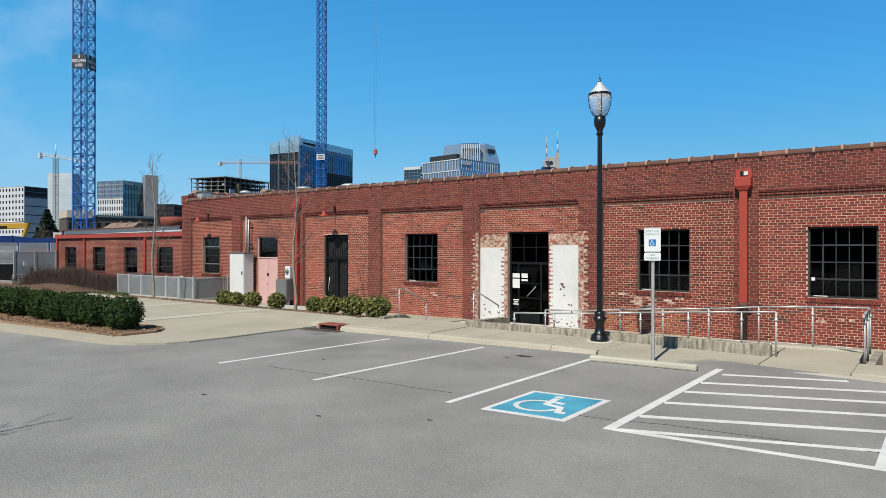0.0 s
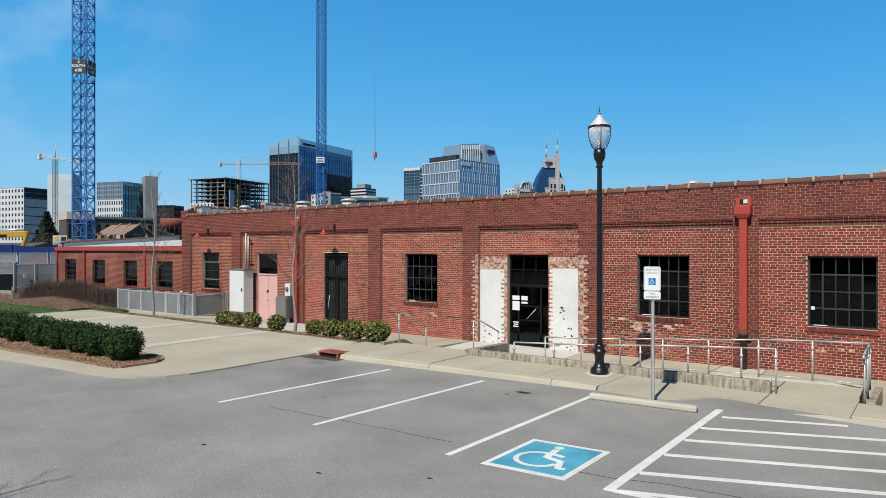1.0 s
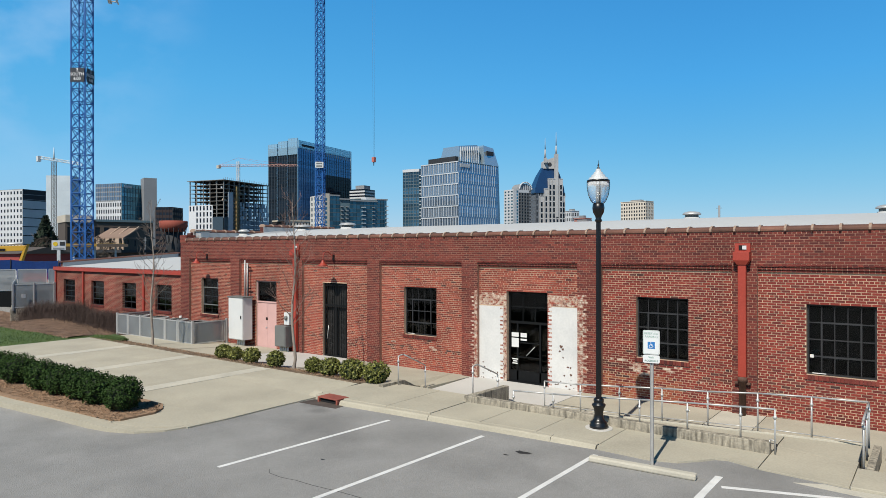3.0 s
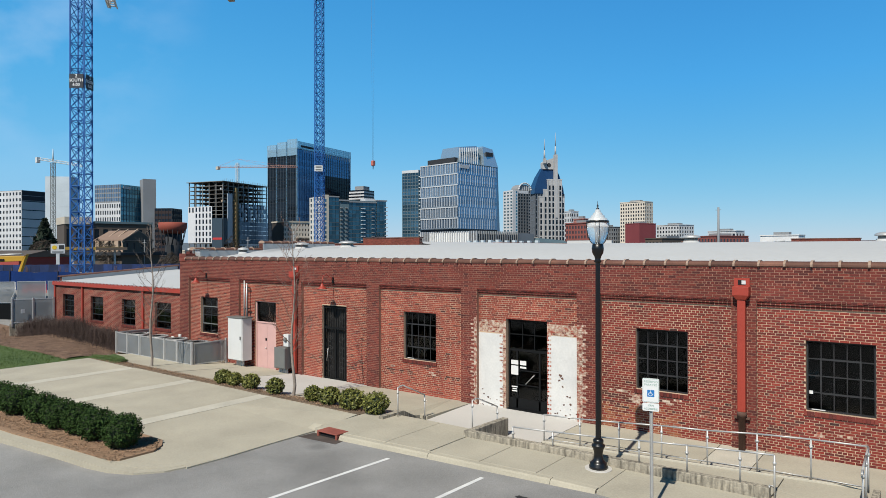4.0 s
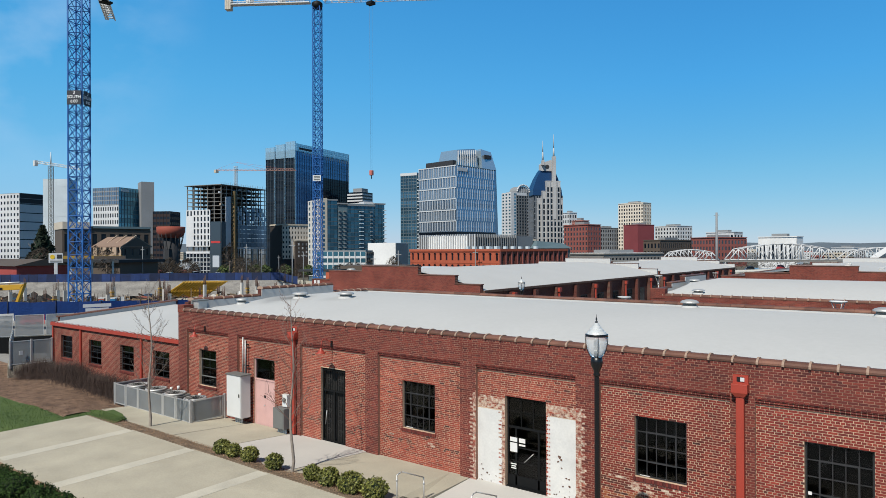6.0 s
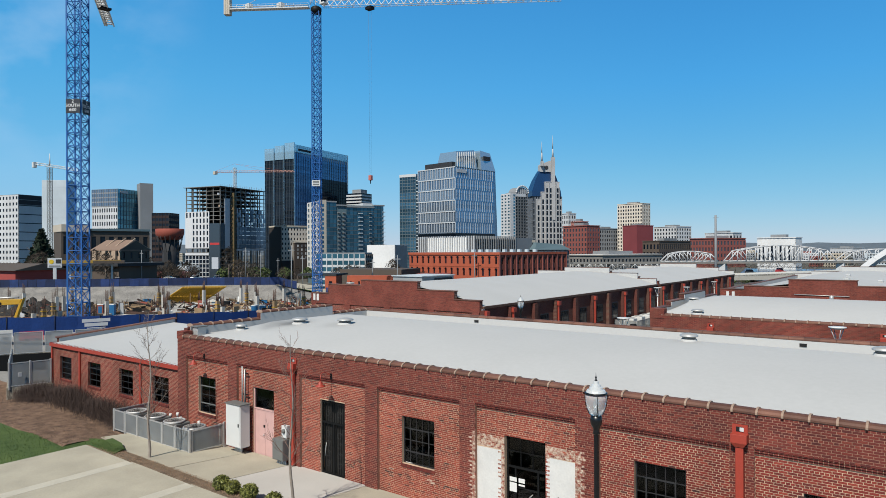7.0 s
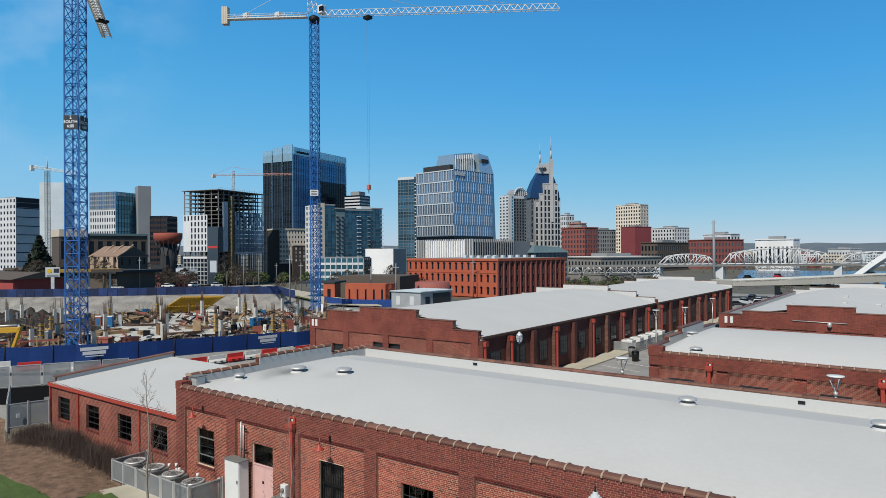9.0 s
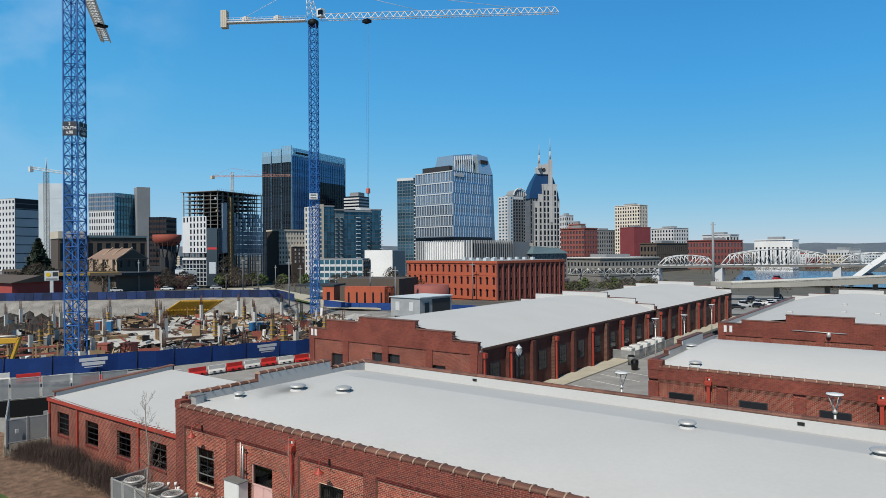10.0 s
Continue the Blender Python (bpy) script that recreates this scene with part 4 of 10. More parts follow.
# corbel courses above each bay: a plain course, dentils, a plain course
for i, (a, b) in enumerate(PANELS[:7]):
    sh, bars = Shape(), Shape()
    for k, out in enumerate((0.035, 0.075, 0.105)):
        z = BAND - 0.205 + k * 0.068
        n = int((b - a) / 0.108)
        w = (b - a) / n
        lay(sh, [(a + j * w + 0.005, a + (j + 1) * w - 0.005, z + 0.006, z + 0.063) for j in range(n)], RY - out, 0.09)
        bars.box(a, b, RY - out + 0.012, RY + 0.02, z + 0.001, z + 0.067)
    tagged(part("corbel_course", sh, M_BRICK_DULL, bays[i], "stepped brick corbel courses with dentils"), kind="stuff")
    part("corbel_mortar", bars, M_MORTAR, bays[i])
# white infill beside the door
for a, b, c, d in WHITE:
    part("painted_infill", Shape().box(a - 0.02, b + 0.02, RY + 0.0015, RY + 0.004, c, d), M_WHITEPAINT, warehouse, "peeling white painted infill panel")
    chipsh = Shape()
    for _ in range(12):
        x, z = rnd.uniform(a + 0.05, b - 0.05), BASE + 0.2 + abs(rnd.gauss(0, 0.28))
        s = rnd.uniform(0.012, 0.05)
        n = 7
        chipsh.add([(x + s * rnd.uniform(.5, 1.3) * math.cos(i * 6.28 / n), RY - 0.002, z + s * rnd.uniform(.4, 1) * math.sin(i * 6.28 / n)) for i in range(n)], [tuple(range(n))])
    if a > -10:
        for x, z, s in ((-9.45, 1.05, 0.07), (-9.38, 0.98, 0.05), (-9.5, 0.9, 0.04), (-9.38, 0.72, 0.035), (-9.12, 0.42, 0.04), (-9.1, 0.2, 0.05)):
            n = 9
            chipsh.add([(x + s * rnd.uniform(.4, 1.3) * math.cos(i * 6.28 / n), RY - 0.002, z + s * rnd.uniform(.4, 1) * math.sin(i * 6.28 / n)) for i in range(n)], [tuple(range(n))])
    tagged(part("bare_paint", chipsh, M_RUST, warehouse, "dark bare patches in the paint"), kind="stuff")

# coping tiles
prof = [(-0.20, 0.0), (-0.20, 0.045), (-0.15, 0.095), (-0.06, 0.125), (0.06, 0.125), (0.15, 0.095), (0.20, 0.045), (0.20, 0.0)]


def swept(profile, length, grow=1.0):
    sh = Shape()
    n = len(profile)
    v = [(x, p * grow, q * grow) for x in (0, length) for p, q in profile]
    sh.add(v, [(i, (i + 1) % n, n + (i + 1) % n, n + i)[::-1] for i in range(n)] + [tuple(range(n)), tuple(range(2 * n - 1, n - 1, -1))])
    return sh


tile_me = swept(prof, 0.59).mesh("coping_tile", M_COPING)
collar_me = swept([(p, q) for p, q in prof], 0.055, 1.24).mesh("coping_collar", M_JOINT)
front_coping = part("coping", Shape().box(LEFT, RIGHT, FY - 0.01, FY + 0.37, TOP, TOP + 0.012), M_MORTAR_RED, warehouse, "brown clay coping tiles with pale joints")


def coping_run(parent, start, yaw, length, collars=True):
    k = 0
    while k * 0.6 < length - 0.3:
        m = Matrix.Translation(start) @ Matrix.Rotation(yaw, 4, "Z")
        for me, dx in ((tile_me, 0.0), (collar_me, -0.03))[:2 if collars else 1]:
            o = new("coping_tile" if dx == 0 else "coping_collar", me)
            o.parent = parent
            o.matrix_world = m @ Matrix.Translation((k * 0.6 + dx, 0, 0)) @ Matrix.Rotation(radians(rnd.uniform(-0.8, 0.8)), 4, "Y")
        k += 1


coping_run(front_coping, (LEFT + 0.55, FY + 0.17, TOP + 0.008), 0, 33.0)
# other walls of the building
left_wall = Shape()
for y0, y1, z in ((FY + 0.36, 19.0, 4.95), (19.0, 23.3, 5.0), (23.3, 28.75, 5.38), (28.75, BACK, 4.88)):
    left_wall.box(LEFT, LEFT + 0.33, y0, y1, BASE, z)
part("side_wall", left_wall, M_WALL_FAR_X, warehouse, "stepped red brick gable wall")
part("corner_pier", Shape().box(LEFT - 0.03, LEFT + 0.55, FY - 0.02, FY + 0.5, TOP - 0.1, 4.84), M_WALL_DULL, warehouse, "raised brick corner pier", bevel=0.01)
bw = Shape()
bw.box(LEFT, RIGHT, BACK - 0.33, BACK, BASE, 4.88)
bw.box(RIGHT - 0.33, RIGHT, FY + 0.36, BACK - 0.33, BASE, 5.0)
part("back_wall", bw, M_WALL_FAR, warehouse)
gable_coping = part("gable_coping", Shape().box(LEFT - 0.0, LEFT + 0.33, 19.0, BACK, 4.86, 4.872), M_MORTAR_RED, warehouse, "brown clay coping tiles on the stepped gable")
for y0, y1, z in ((19.0, 23.25, 5.0), (23.3, 28.7, 5.38), (28.75, 32.2, 4.88)):
    coping_run(gable_coping, (LEFT + 0.165, y0 + 0.05, z + 0.01), radians(90), y1 - y0)
back_coping = part("back_coping", Shape().box(LEFT, RIGHT, BACK - 0.34, BACK + 0.01, 4.88, 4.892), M_MORTAR_RED, warehouse, "brown clay coping tiles")
coping_run(back_coping, (LEFT + 0.3, BACK - 0.165, 4.89), 0, 44.0, False)


CREST = 26.4


def roof_z(y):
    """A long front slope up to the crest, a straighter fall behind it."""
    return 5.26 - 0.72 * ((CREST - y) / 7.6) ** 2 if y < CREST else 5.26 - 0.165 * (y - CREST)


ys = [FY + 0.37 + (CREST - FY - 0.37) * i / 24 for i in range(25)] + [CREST + (BACK - 0.34 - CREST) * (i + 1) / 12 for i in range(12)]
xr = [LEFT + 0.34 + (RIGHT - 0.68 - LEFT) * i / 24 for i in range(25)]


def roof_top(x, y):
    hip = near(x, 0, LEFT + 0.3, LEFT + 4.2)
    return min(roof_z(y), 4.60 + 0.68 * math.sin(hip * math.pi / 2))


rs = Shape().grid(xr, ys, roof_top)
part("roof", rs, M_ROOF_MAIN, warehouse, "white membrane barrel roof, dip shade painted by the vents")
up = Shape()
up.box(LEFT + 0.34, RIGHT, BACK - 0.37, BACK - 0.335, 4.2, 4.87)
for y0, y1, z in ((FY + 0.5, 23.3, 4.99), (23.3, 28.75, 5.37), (28.75, BACK - 0.37, 4.87)):
    up.box(LEFT + 0.335, LEFT + 0.365, y0, y1, 4.3, z)
part("roof_upstand", up, M_ROOF, warehouse, "white membrane turned up the parapets")
# room surfaces are dark: the unlit interior's shade is in their colour
fl = Shape().box(LEFT + 0.4, RIGHT - 0.4, FY + 0.4, BACK - 0.4, -0.5, BASE + 0.12)
part("inner_floor", fl, mat("shaded_inner_floor", (0.035, 0.035, 0.035), 0.8), warehouse)
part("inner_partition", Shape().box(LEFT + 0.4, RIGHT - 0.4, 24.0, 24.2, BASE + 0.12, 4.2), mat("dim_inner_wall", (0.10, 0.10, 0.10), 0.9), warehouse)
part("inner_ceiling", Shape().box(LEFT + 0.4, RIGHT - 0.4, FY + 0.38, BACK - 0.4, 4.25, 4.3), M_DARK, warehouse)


# windows and doors of the building
def steel_window(parent, x0, x1, z0, z1, y, cols, rows, vent=None, light=None, sill=None):
    fr = Shape()
    t = 0.035
    for b in ((x0, x1, z0, z0 + t), (x0, x1, z1 - t, z1), (x0, x0 + t, z0 + t, z1 - t), (x1 - t, x1, z0 + t, z1 - t)):
        fr.box(b[0], b[1], y, y + 0.05, b[2], b[3])
    w = part("window", fr, M_FRAME, parent, "dark steel multi-pane window")
    mu = Shape()
    pw, ph = (x1 - x0 - 2 * t) / cols, (z1 - z0 - 2 * t) / rows
    for i in range(1, cols):
        x = x0 + t + i * pw
        mu.box(x - 0.011, x + 0.011, y + 0.008, y + 0.042, z0 + t, z1 - t)
    for j in range(1, rows):
        z = z0 + t + j * ph
        mu.box(x0 + t, x1 - t, y + 0.004, y + 0.044, z - 0.014, z + 0.014)
    part("muntins", mu, M_FRAME, w)
    if vent:
        i0, i1, j0, j1 = vent
        a, b, c, d = x0 + t + i0 * pw, x0 + t + i1 * pw, z0 + t + j0 * ph, z0 + t + j1 * ph
        vs = Shape()
        for q in ((a - 0.02, b + 0.02, c - 0.025, c + 0.02), (a - 0.02, b + 0.02, d - 0.02, d + 0.025), (a - 0.02, a + 0.02, c + 0.02, d - 0.02), (b - 0.02, b + 0.02, c + 0.02, d - 0.02)):
            vs.box(q[0], q[1], y - 0.012, y + 0.03, q[2], q[3])
        part("vent_frame", vs, light or M_FRAME, w, "hopper vent frame")
    pane = Shape().box(0.012, pw - 0.012, 0.0, 0.005, 0.015, ph - 0.015).mesh("pane", M_GLASS)
    for i in range(cols):
        for j in range(rows):
            o = part("pane", pane, None, w)
            o.location = (x0 + t + i * pw, y + 0.02, z0 + t + j * ph)
            o.rotation_euler = (radians(rnd.uniform(-0.5, 0.5)), 0, 0)
    if sill:
        ss = Shape()
        n = int((x1 - x0 + 0.1) / 0.075)
        for i in range(n):
            x = x0 - 0.05 + i * (x1 - x0 + 0.1) / n
            ss.box(x + 0.004, x + (x1 - x0 + 0.1) / n - 0.004, sill - 0.035, y + 0.02, z0 - 0.125, z0 - 0.005 - 0.01)
        tagged(part("sill", ss, M_BRICK_DULL, w, "sloped brick sill"), kind="stuff")
    return w


M_PAPER = mat("white_paper_notice", (0.601, 0.601, 0.585), 0.8, var=0.05)
for k, (x0, x1, z0, z1) in ((3, OPEN[3]), (5, OPEN[5]), (6, OPEN[6]), (7, OPEN[7]), (8, OPEN[8])):
    w = steel_window(warehouse, x0 + 0.01, x1 - 0.01, z0 + 0.01, z1 - 0.01, RY + 0.10, 5, 4, (1, 4, 1, 3), None, RY)
    st = Shape().box(x0 + 0.12, x0 + 0.42, RY + 0.085, RY + 0.097, z0 + 0.03, z0 + 0.05)
    part("label_strip", st, M_PAPER, w, "white strip on the lower pane")
    if k == 6:
        part("sticker", Shape().box(x0 + 0.07, x0 + 0.15, RY + 0.085, RY + 0.097, z0 + 0.42, z0 + 0.50), M_PAPER, w, "small white sticker")
w = steel_window(warehouse, -29.02, -27.62, 0.98, 2.71, RY + 0.12, 2, 4, (0, 2, 1, 3), M_GREYBOX, RY)
part("air_duct", Shape().box(-28.0, -27.68, RY + 0.2, RY + 0.3, 2.2, 2.55), M_WHITEBOX, w, "pale duct behind the upper pane")

# pink double door with dark transom
pd = thing("door_1", "faded pink wooden double door with dark transom window", "door", kind="structure")
part("leaf", Shape().box(-24.70, -24.01, RY + 0.10, RY + 0.15, -0.36, 1.72), M_PINK, pd, bevel=0.004)
part("leaf", Shape().box(-24.0, -23.31, RY + 0.10, RY + 0.15, -0.36, 1.72), M_PINK, pd, bevel=0.004)
jb = Shape()
for b in ((-24.74, -24.70, -0.4, 2.72), (-23.31, -23.27, -0.4, 2.72), (-24.70, -23.31, 1.73, 1.79), (-24.70, -23.31, 2.67, 2.72)):
    jb.box(b[0], b[1], RY + 0.07, RY + 0.2, b[2], b[3])
part("jamb", jb, M_PINK, pd, "pink painted frame")
part("transom_pane", Shape().box(-24.70, -23.31, RY + 0.13, RY + 0.135, 1.79, 2.67), M_GLASS, pd, "dark transom glass")
part("knob", Shape().lathe((0, 0, 0), [(0.0, -0.03), (0.03, -0.015), (0.035, 0.0), (0.02, 0.03)], 10).mesh("knob", M_STEEL), None, pd).matrix_world = pose(-24.07, RY + 0.08, 0.62, 90, 0, 0)
part("latch_plate", Shape().box(-24.12, -24.0, RY + 0.09, RY + 0.099, 0.95, 1.07), M_DARKMETAL, pd, "dark latch hole")

# iron gate over a dark door
gate = thing("door_2", "black ornamental iron security gate over a dark doorway", "gate", kind="structure")
fr = Shape()
for b in ((-20.29, -20.22, -0.3, 2.70), (-18.96, -18.89, -0.3, 2.70), (-20.22, -18.96, 2.62, 2.70), (-20.22, -18.96, 1.78, 1.86), (-20.22, -18.96, -0.3, -0.2), (-19.64, -19.56, -0.2, 1.78)):
    fr.box(b[0], b[1], RY + 0.08, RY + 0.13, b[2], b[3])
part("gate_rim", fr, M_DARKMETAL, gate)
for i in range(9):
    x = -20.12 + i * 0.135
    part("bar", Shape().box(x - 0.01, x + 0.01, RY + 0.095, RY + 0.115, -0.2, 2.62), M_DARKMETAL, gate)
for cx in (-19.93, -19.27):
    for z in (0.15, 0.55, 0.95, 1.35, 2.2):
        sc = Shape()
        pts = [(cx + 0.16 * math.cos(a) * (1 - a / 14), RY + 0.09, z + 0.16 * math.sin(a) * (1 - a / 14)) for a in [i * 0.5 for i in range(18)]]
        sc.path(pts, 0.009, 5)
        part("scroll", sc, M_FRAME, gate, "wrought scroll")
part("inner_door", Shape().box(-20.28, -18.90, RY + 0.24, RY + 0.28, -0.3, 2.7), mat("near_black_door", (0.0139, 0.0131, 0.0123), 0.6), gate)
part("pull_bar", Shape().rod((-20.06, RY + 0.03, 0.45), (-19.98, RY + 0.03, 1.0), 0.015), M_STEEL, gate, "pale pull bar")

# glazed entrance
ent = thing("door_3", "black steel glazed double entrance door with notices", "door", kind="structure")
fr = Shape()
for b in ((-11.43, -11.37, -0.25, 2.71), (-9.99, -9.93, -0.25, 2.71), (-11.37, -9.99, 2.65, 2.71), (-11.37, -9.99, 1.66, 1.74), (-11.13, -11.07, -0.2, 1.66), (-10.29, -10.23, -0.2, 1.66),
          (-11.37, -9.99, -0.25, 0.12), (-11.07, -10.29, 1.02, 1.06), (-11.07, -10.29, 0.55, 0.585), (-11.37, -9.99, 2.2, 2.23)):
    fr.box(b[0], b[1], RY + 0.14, RY + 0.20, b[2], b[3])
for x in (-10.9, -10.45):
    fr.box(x - 0.015, x + 0.015, RY + 0.15, RY + 0.19, 1.74, 2.65)
part("door_stiles", fr, M_DARKMETAL, ent)
for a, b, c, d in ((-11.37, -11.13, 0.12, 1.66), (-11.07, -10.29, 0.12, 1.66), (-10.23, -9.99, 0.12, 1.66), (-11.37, -9.99, 1.74, 2.65)):
    o = part("pane", Shape().box(a, b, RY + 0.165, RY + 0.171, c, d), M_GLASS, ent)
# slanted bar added where the door glass reflects a line
part("handle", Shape().path([(-10.75, RY + 0.08, 0.62), (-10.42, RY + 0.08, 0.95)], 0.012), M_STEEL, ent, "slanted steel bar standing in for a reflected line")
part("threshold", Shape().box(-11.43, -9.93, RY + 0.0, RY + 0.3, -0.26, -0.235), M_DARKMETAL, ent)
for a, b, c, d in ((-11.32, -11.05, 1.06, 1.20), (-11.32, -11.05, 0.72, 1.02), (-10.98, -10.75, 1.06, 1.20), (-10.98, -10.75, 0.95, 1.01)):
    part("notice", Shape().box(a, b, RY + 0.128, RY + 0.134, c + 0.16, d + 0.16), M_PAPER, ent, "white paper notice")
for k, (a, b) in enumerate(((-11.30, -11.08), (-11.27, -11.11), (-11.29, -11.09))):
    part("lettering_bar", Shape().box(a, b, RY + 0.128, RY + 0.132, 0.47 - k * 0.07, 0.505 - k * 0.07), M_PAPER, ent, "unreadable white lettering")

# ---------------------------------------------------------------- on and before the main building


def drain_pipe(x, top, iron, y):
    d = thing("downpipe", "red painted metal downpipe with box head on the brick wall" if iron > 0.3 else "red painted downpipe on a brick wall", "downpipe", "red downpipes")
    hd = Shape()
    hd.add([(x - 0.20, y - 0.16, top - 0.22), (x + 0.20, y - 0.16, top - 0.22), (x + 0.20, y + 0.12, top - 0.22), (x - 0.20, y + 0.12, top - 0.22), (x - 0.20, y - 0.16, top), (x + 0.20, y - 0.16, top), (x + 0.20, y + 0.12, top), (x - 0.20, y + 0.12, top),
            (x - 0.11, y - 0.10, top - 0.34), (x + 0.11, y - 0.10, top - 0.34), (x + 0.11, y + 0.12, top - 0.34), (x - 0.11, y + 0.12, top - 0.34)],
           [(4, 5, 6, 7), (0, 1, 5, 4), (1, 2, 6, 5), (2, 3, 7, 6), (3, 0, 4, 7), (8, 9, 1, 0), (9, 10, 2, 1), (10, 11, 3, 2), (11, 8, 0, 3), (11, 10, 9, 8)])
    part("head", hd, M_REDMETAL, d, "red conductor head", bevel=0.008)
    bk = Shape().box(x - 0.19, x + 0.19, y + 0.02, y + 0.13, top, top + 0.22)
    part("scupper", bk, M_REDMETAL, d)
    # near-black plate painted as the shade inside the scupper
    part("scupper_mouth", Shape().box(x - 0.09, x + 0.06, y + 0.005, y + 0.019, top + 0.05, top + 0.17), M_DARK, d, "dark scupper opening")
    part("scupper_flap", Shape().box(x + 0.0, x + 0.10, y - 0.005, y + 0.004, top + 0.06, top + 0.16), M_WHITEBOX, d, "white flap")
    part("pipe", Shape().box(x - 0.10, x + 0.10, y - 0.08, y + 0.06, iron, top - 0.34), M_REDMETAL, d, bevel=0.02)
    if iron > 0.3:
        boot = Shape().lathe((x, y - 0.01, 0), [(0.085, -0.3), (0.085, iron - 0.12), (0.12, iron - 0.12), (0.12, iron), (0.10, iron + 0.01)], 14)
        part("boot", boot, M_RUST, d, "black cast iron boot")
        part("clamp", Shape().box(x - 0.19, x + 0.19, y - 0.02, y + 0.10, iron - 0.18, iron - 0.14), M_RUST, d)
    return d


drain_pipe(-4.12, 4.02, 0.76, 18.36)
drain_pipe(-21.76, 4.10, -0.2, 18.36)


def street_lamp(x, y, z):
    l = thing("street_lamp", "black cast iron street lamp with acorn glass lantern", "street lamp")
    part("base", Shape().lathe((x, y, z), [(0.205, 0), (0.205, 0.07), (0.185, 0.09), (0.19, 0.13), (0.15, 0.16), (0.11, 0.21), (0.095, 0.33), (0.115, 0.44), (0.15, 0.50), (0.15, 0.53), (0.105, 0.56), (0.115, 0.60), (0.115, 0.64), (0.075, 0.68)], 20), M_BLACK, l)
    part("collar", Shape().lathe((x, y, z), [(0.30, -0.02), (0.30, 0.012)], 20), M_CONC_NEW, l, "pale concrete footing")
    sh = Shape()
    n, r0, r1 = 24, 0.062, 0.052
    v = [(x + (r0 if k == 0 else r1) * (1 if i % 2 else 0.88) * math.cos(i * 6.2832 / n), y + (r0 if k == 0 else r1) * (1 if i % 2 else 0.88) * math.sin(i * 6.2832 / n), z + h) for k, h in ((0, 0.67), (1, 4.62)) for i in range(n)]
    sh.add(v, [(i, (i + 1) % n, n + (i + 1) % n, n + i) for i in range(n)])
    part("pole", sh, M_BLACK, l, "fluted black pole")
    part("capital", Shape().lathe((x, y, z), [(0.055, 4.6), (0.085, 4.63), (0.06, 4.68), (0.075, 4.74), (0.12, 4.82), (0.135, 4.92), (0.12, 5.02), (0.10, 5.03)], 18), M_BLACK, l)
    part("globe", Shape().lathe((x, y, z), [(0.11, 5.03), (0.15, 5.07), (0.21, 5.22), (0.235, 5.38), (0.24, 5.50)], 20), M_LAMPGLASS, l, "frosted ribbed glass bowl")
    part("lamp_core", Shape().lathe((x, y, z), [(0.05, 5.04), (0.06, 5.3), (0.04, 5.42)], 10), M_WHITEBOX, l)
    part("rim", Shape().lathe((x, y, z), [(0.24, 5.50), (0.252, 5.505), (0.252, 5.54), (0.235, 5.55)], 20), M_BLACK, l)
    rb = Shape()
    for i in range(4):
        a = i * math.pi / 2 + 0.55
        pts = [(x + r * math.cos(a), y + r * math.sin(a), z + h) for r, h in ((0.12, 5.03), (0.165, 5.08), (0.222, 5.22), (0.247, 5.38), (0.25, 5.50))]
        rb.path(pts, 0.008, 5)
    part("ribs", rb, M_BLACK, l)
    part("hood", Shape().lathe((x, y, z), [(0.225, 5.55), (0.20, 5.60), (0.165, 5.61), (0.15, 5.66), (0.115, 5.67), (0.10, 5.72), (0.07, 5.73), (0.055, 5.79), (0.03, 5.80)], 20, False), mat("ribbed_clear_hood", (0.477, 0.493, 0.493), 0.3, var=0.1, spec=0.6), l, "stepped pale glass hood")
    part("finial", Shape().lathe((x, y, z), [(0.03, 5.79), (0.035, 5.82), (0.012, 5.84), (0.022, 5.88), (0.008, 5.91), (0.003, 5.99)], 10), M_BLACK, l)
    return l


street_lamp(-6.10, 13.84, walk_z(-6.1))


def letters(text, size, at, parent, m, name="lettering", label="", spacing=1.0):
    cu = bpy.data.curves.new(name, "FONT")
    cu.body, cu.size, cu.align_x, cu.align_y, cu.extrude, cu.space_character = text, size, "CENTER", "CENTER", 0.001, spacing
    cu.materials.append(m)
    ob = new(name, cu)
    ob.parent = parent
    ob.matrix_world = at
    if label:
        tagged(ob, label)
    return ob


def rounded_plate(w, h, r, t):
    pts = []
    for cx, cz, a0 in ((w / 2 - r, h / 2 - r, 0), (-w / 2 + r, h / 2 - r, 90), (-w / 2 + r, -h / 2 + r, 180), (w / 2 - r, -h / 2 + r, 270)):
        pts += [(cx + r * math.cos(radians(a0 + 18 * k)), cz + r * math.sin(radians(a0 + 18 * k))) for k in range(6)]
    n = len(pts)
    v = [(x, y, z) for y in (0, t) for x, z in pts]
    return Shape().add(v, [tuple(range(n)), tuple(range(2 * n - 1, n - 1, -1))] + [(i, n + i, n + (i + 1) % n, (i + 1) % n) for i in range(n)])


SX, SY = -4.35, 12.30
sign = thing("parking_sign", "white and blue reserved parking sign on a galvanised post", "sign")
pp = Shape()
for b in ((-0.028, -0.022, -0.01, 0.03), (0.022, 0.028, -0.01, 0.03), (-0.022, 0.022, 0.02, 0.03)):
    pp.box(SX + b[0], SX + b[1], SY + b[2], SY + b[3], 0.0, 2.5)
part("post", pp, M_STEEL, sign, "perforated steel channel post")
turn = Matrix.Rotation(radians(12), 4, "Z")
plate = part("plate", rounded_plate(0.305, 0.457, 0.03, 0.004), M_SIGNWHITE, sign)
plate.matrix_world = Matrix.Translation((SX, SY - 0.02, 2.33)) @ turn
edge = part("edge_line", rounded_plate(0.285, 0.437, 0.024, 0.001), M_SIGNGREEN, plate, "thin green border")
edge.location = (0, -0.0015, 0)
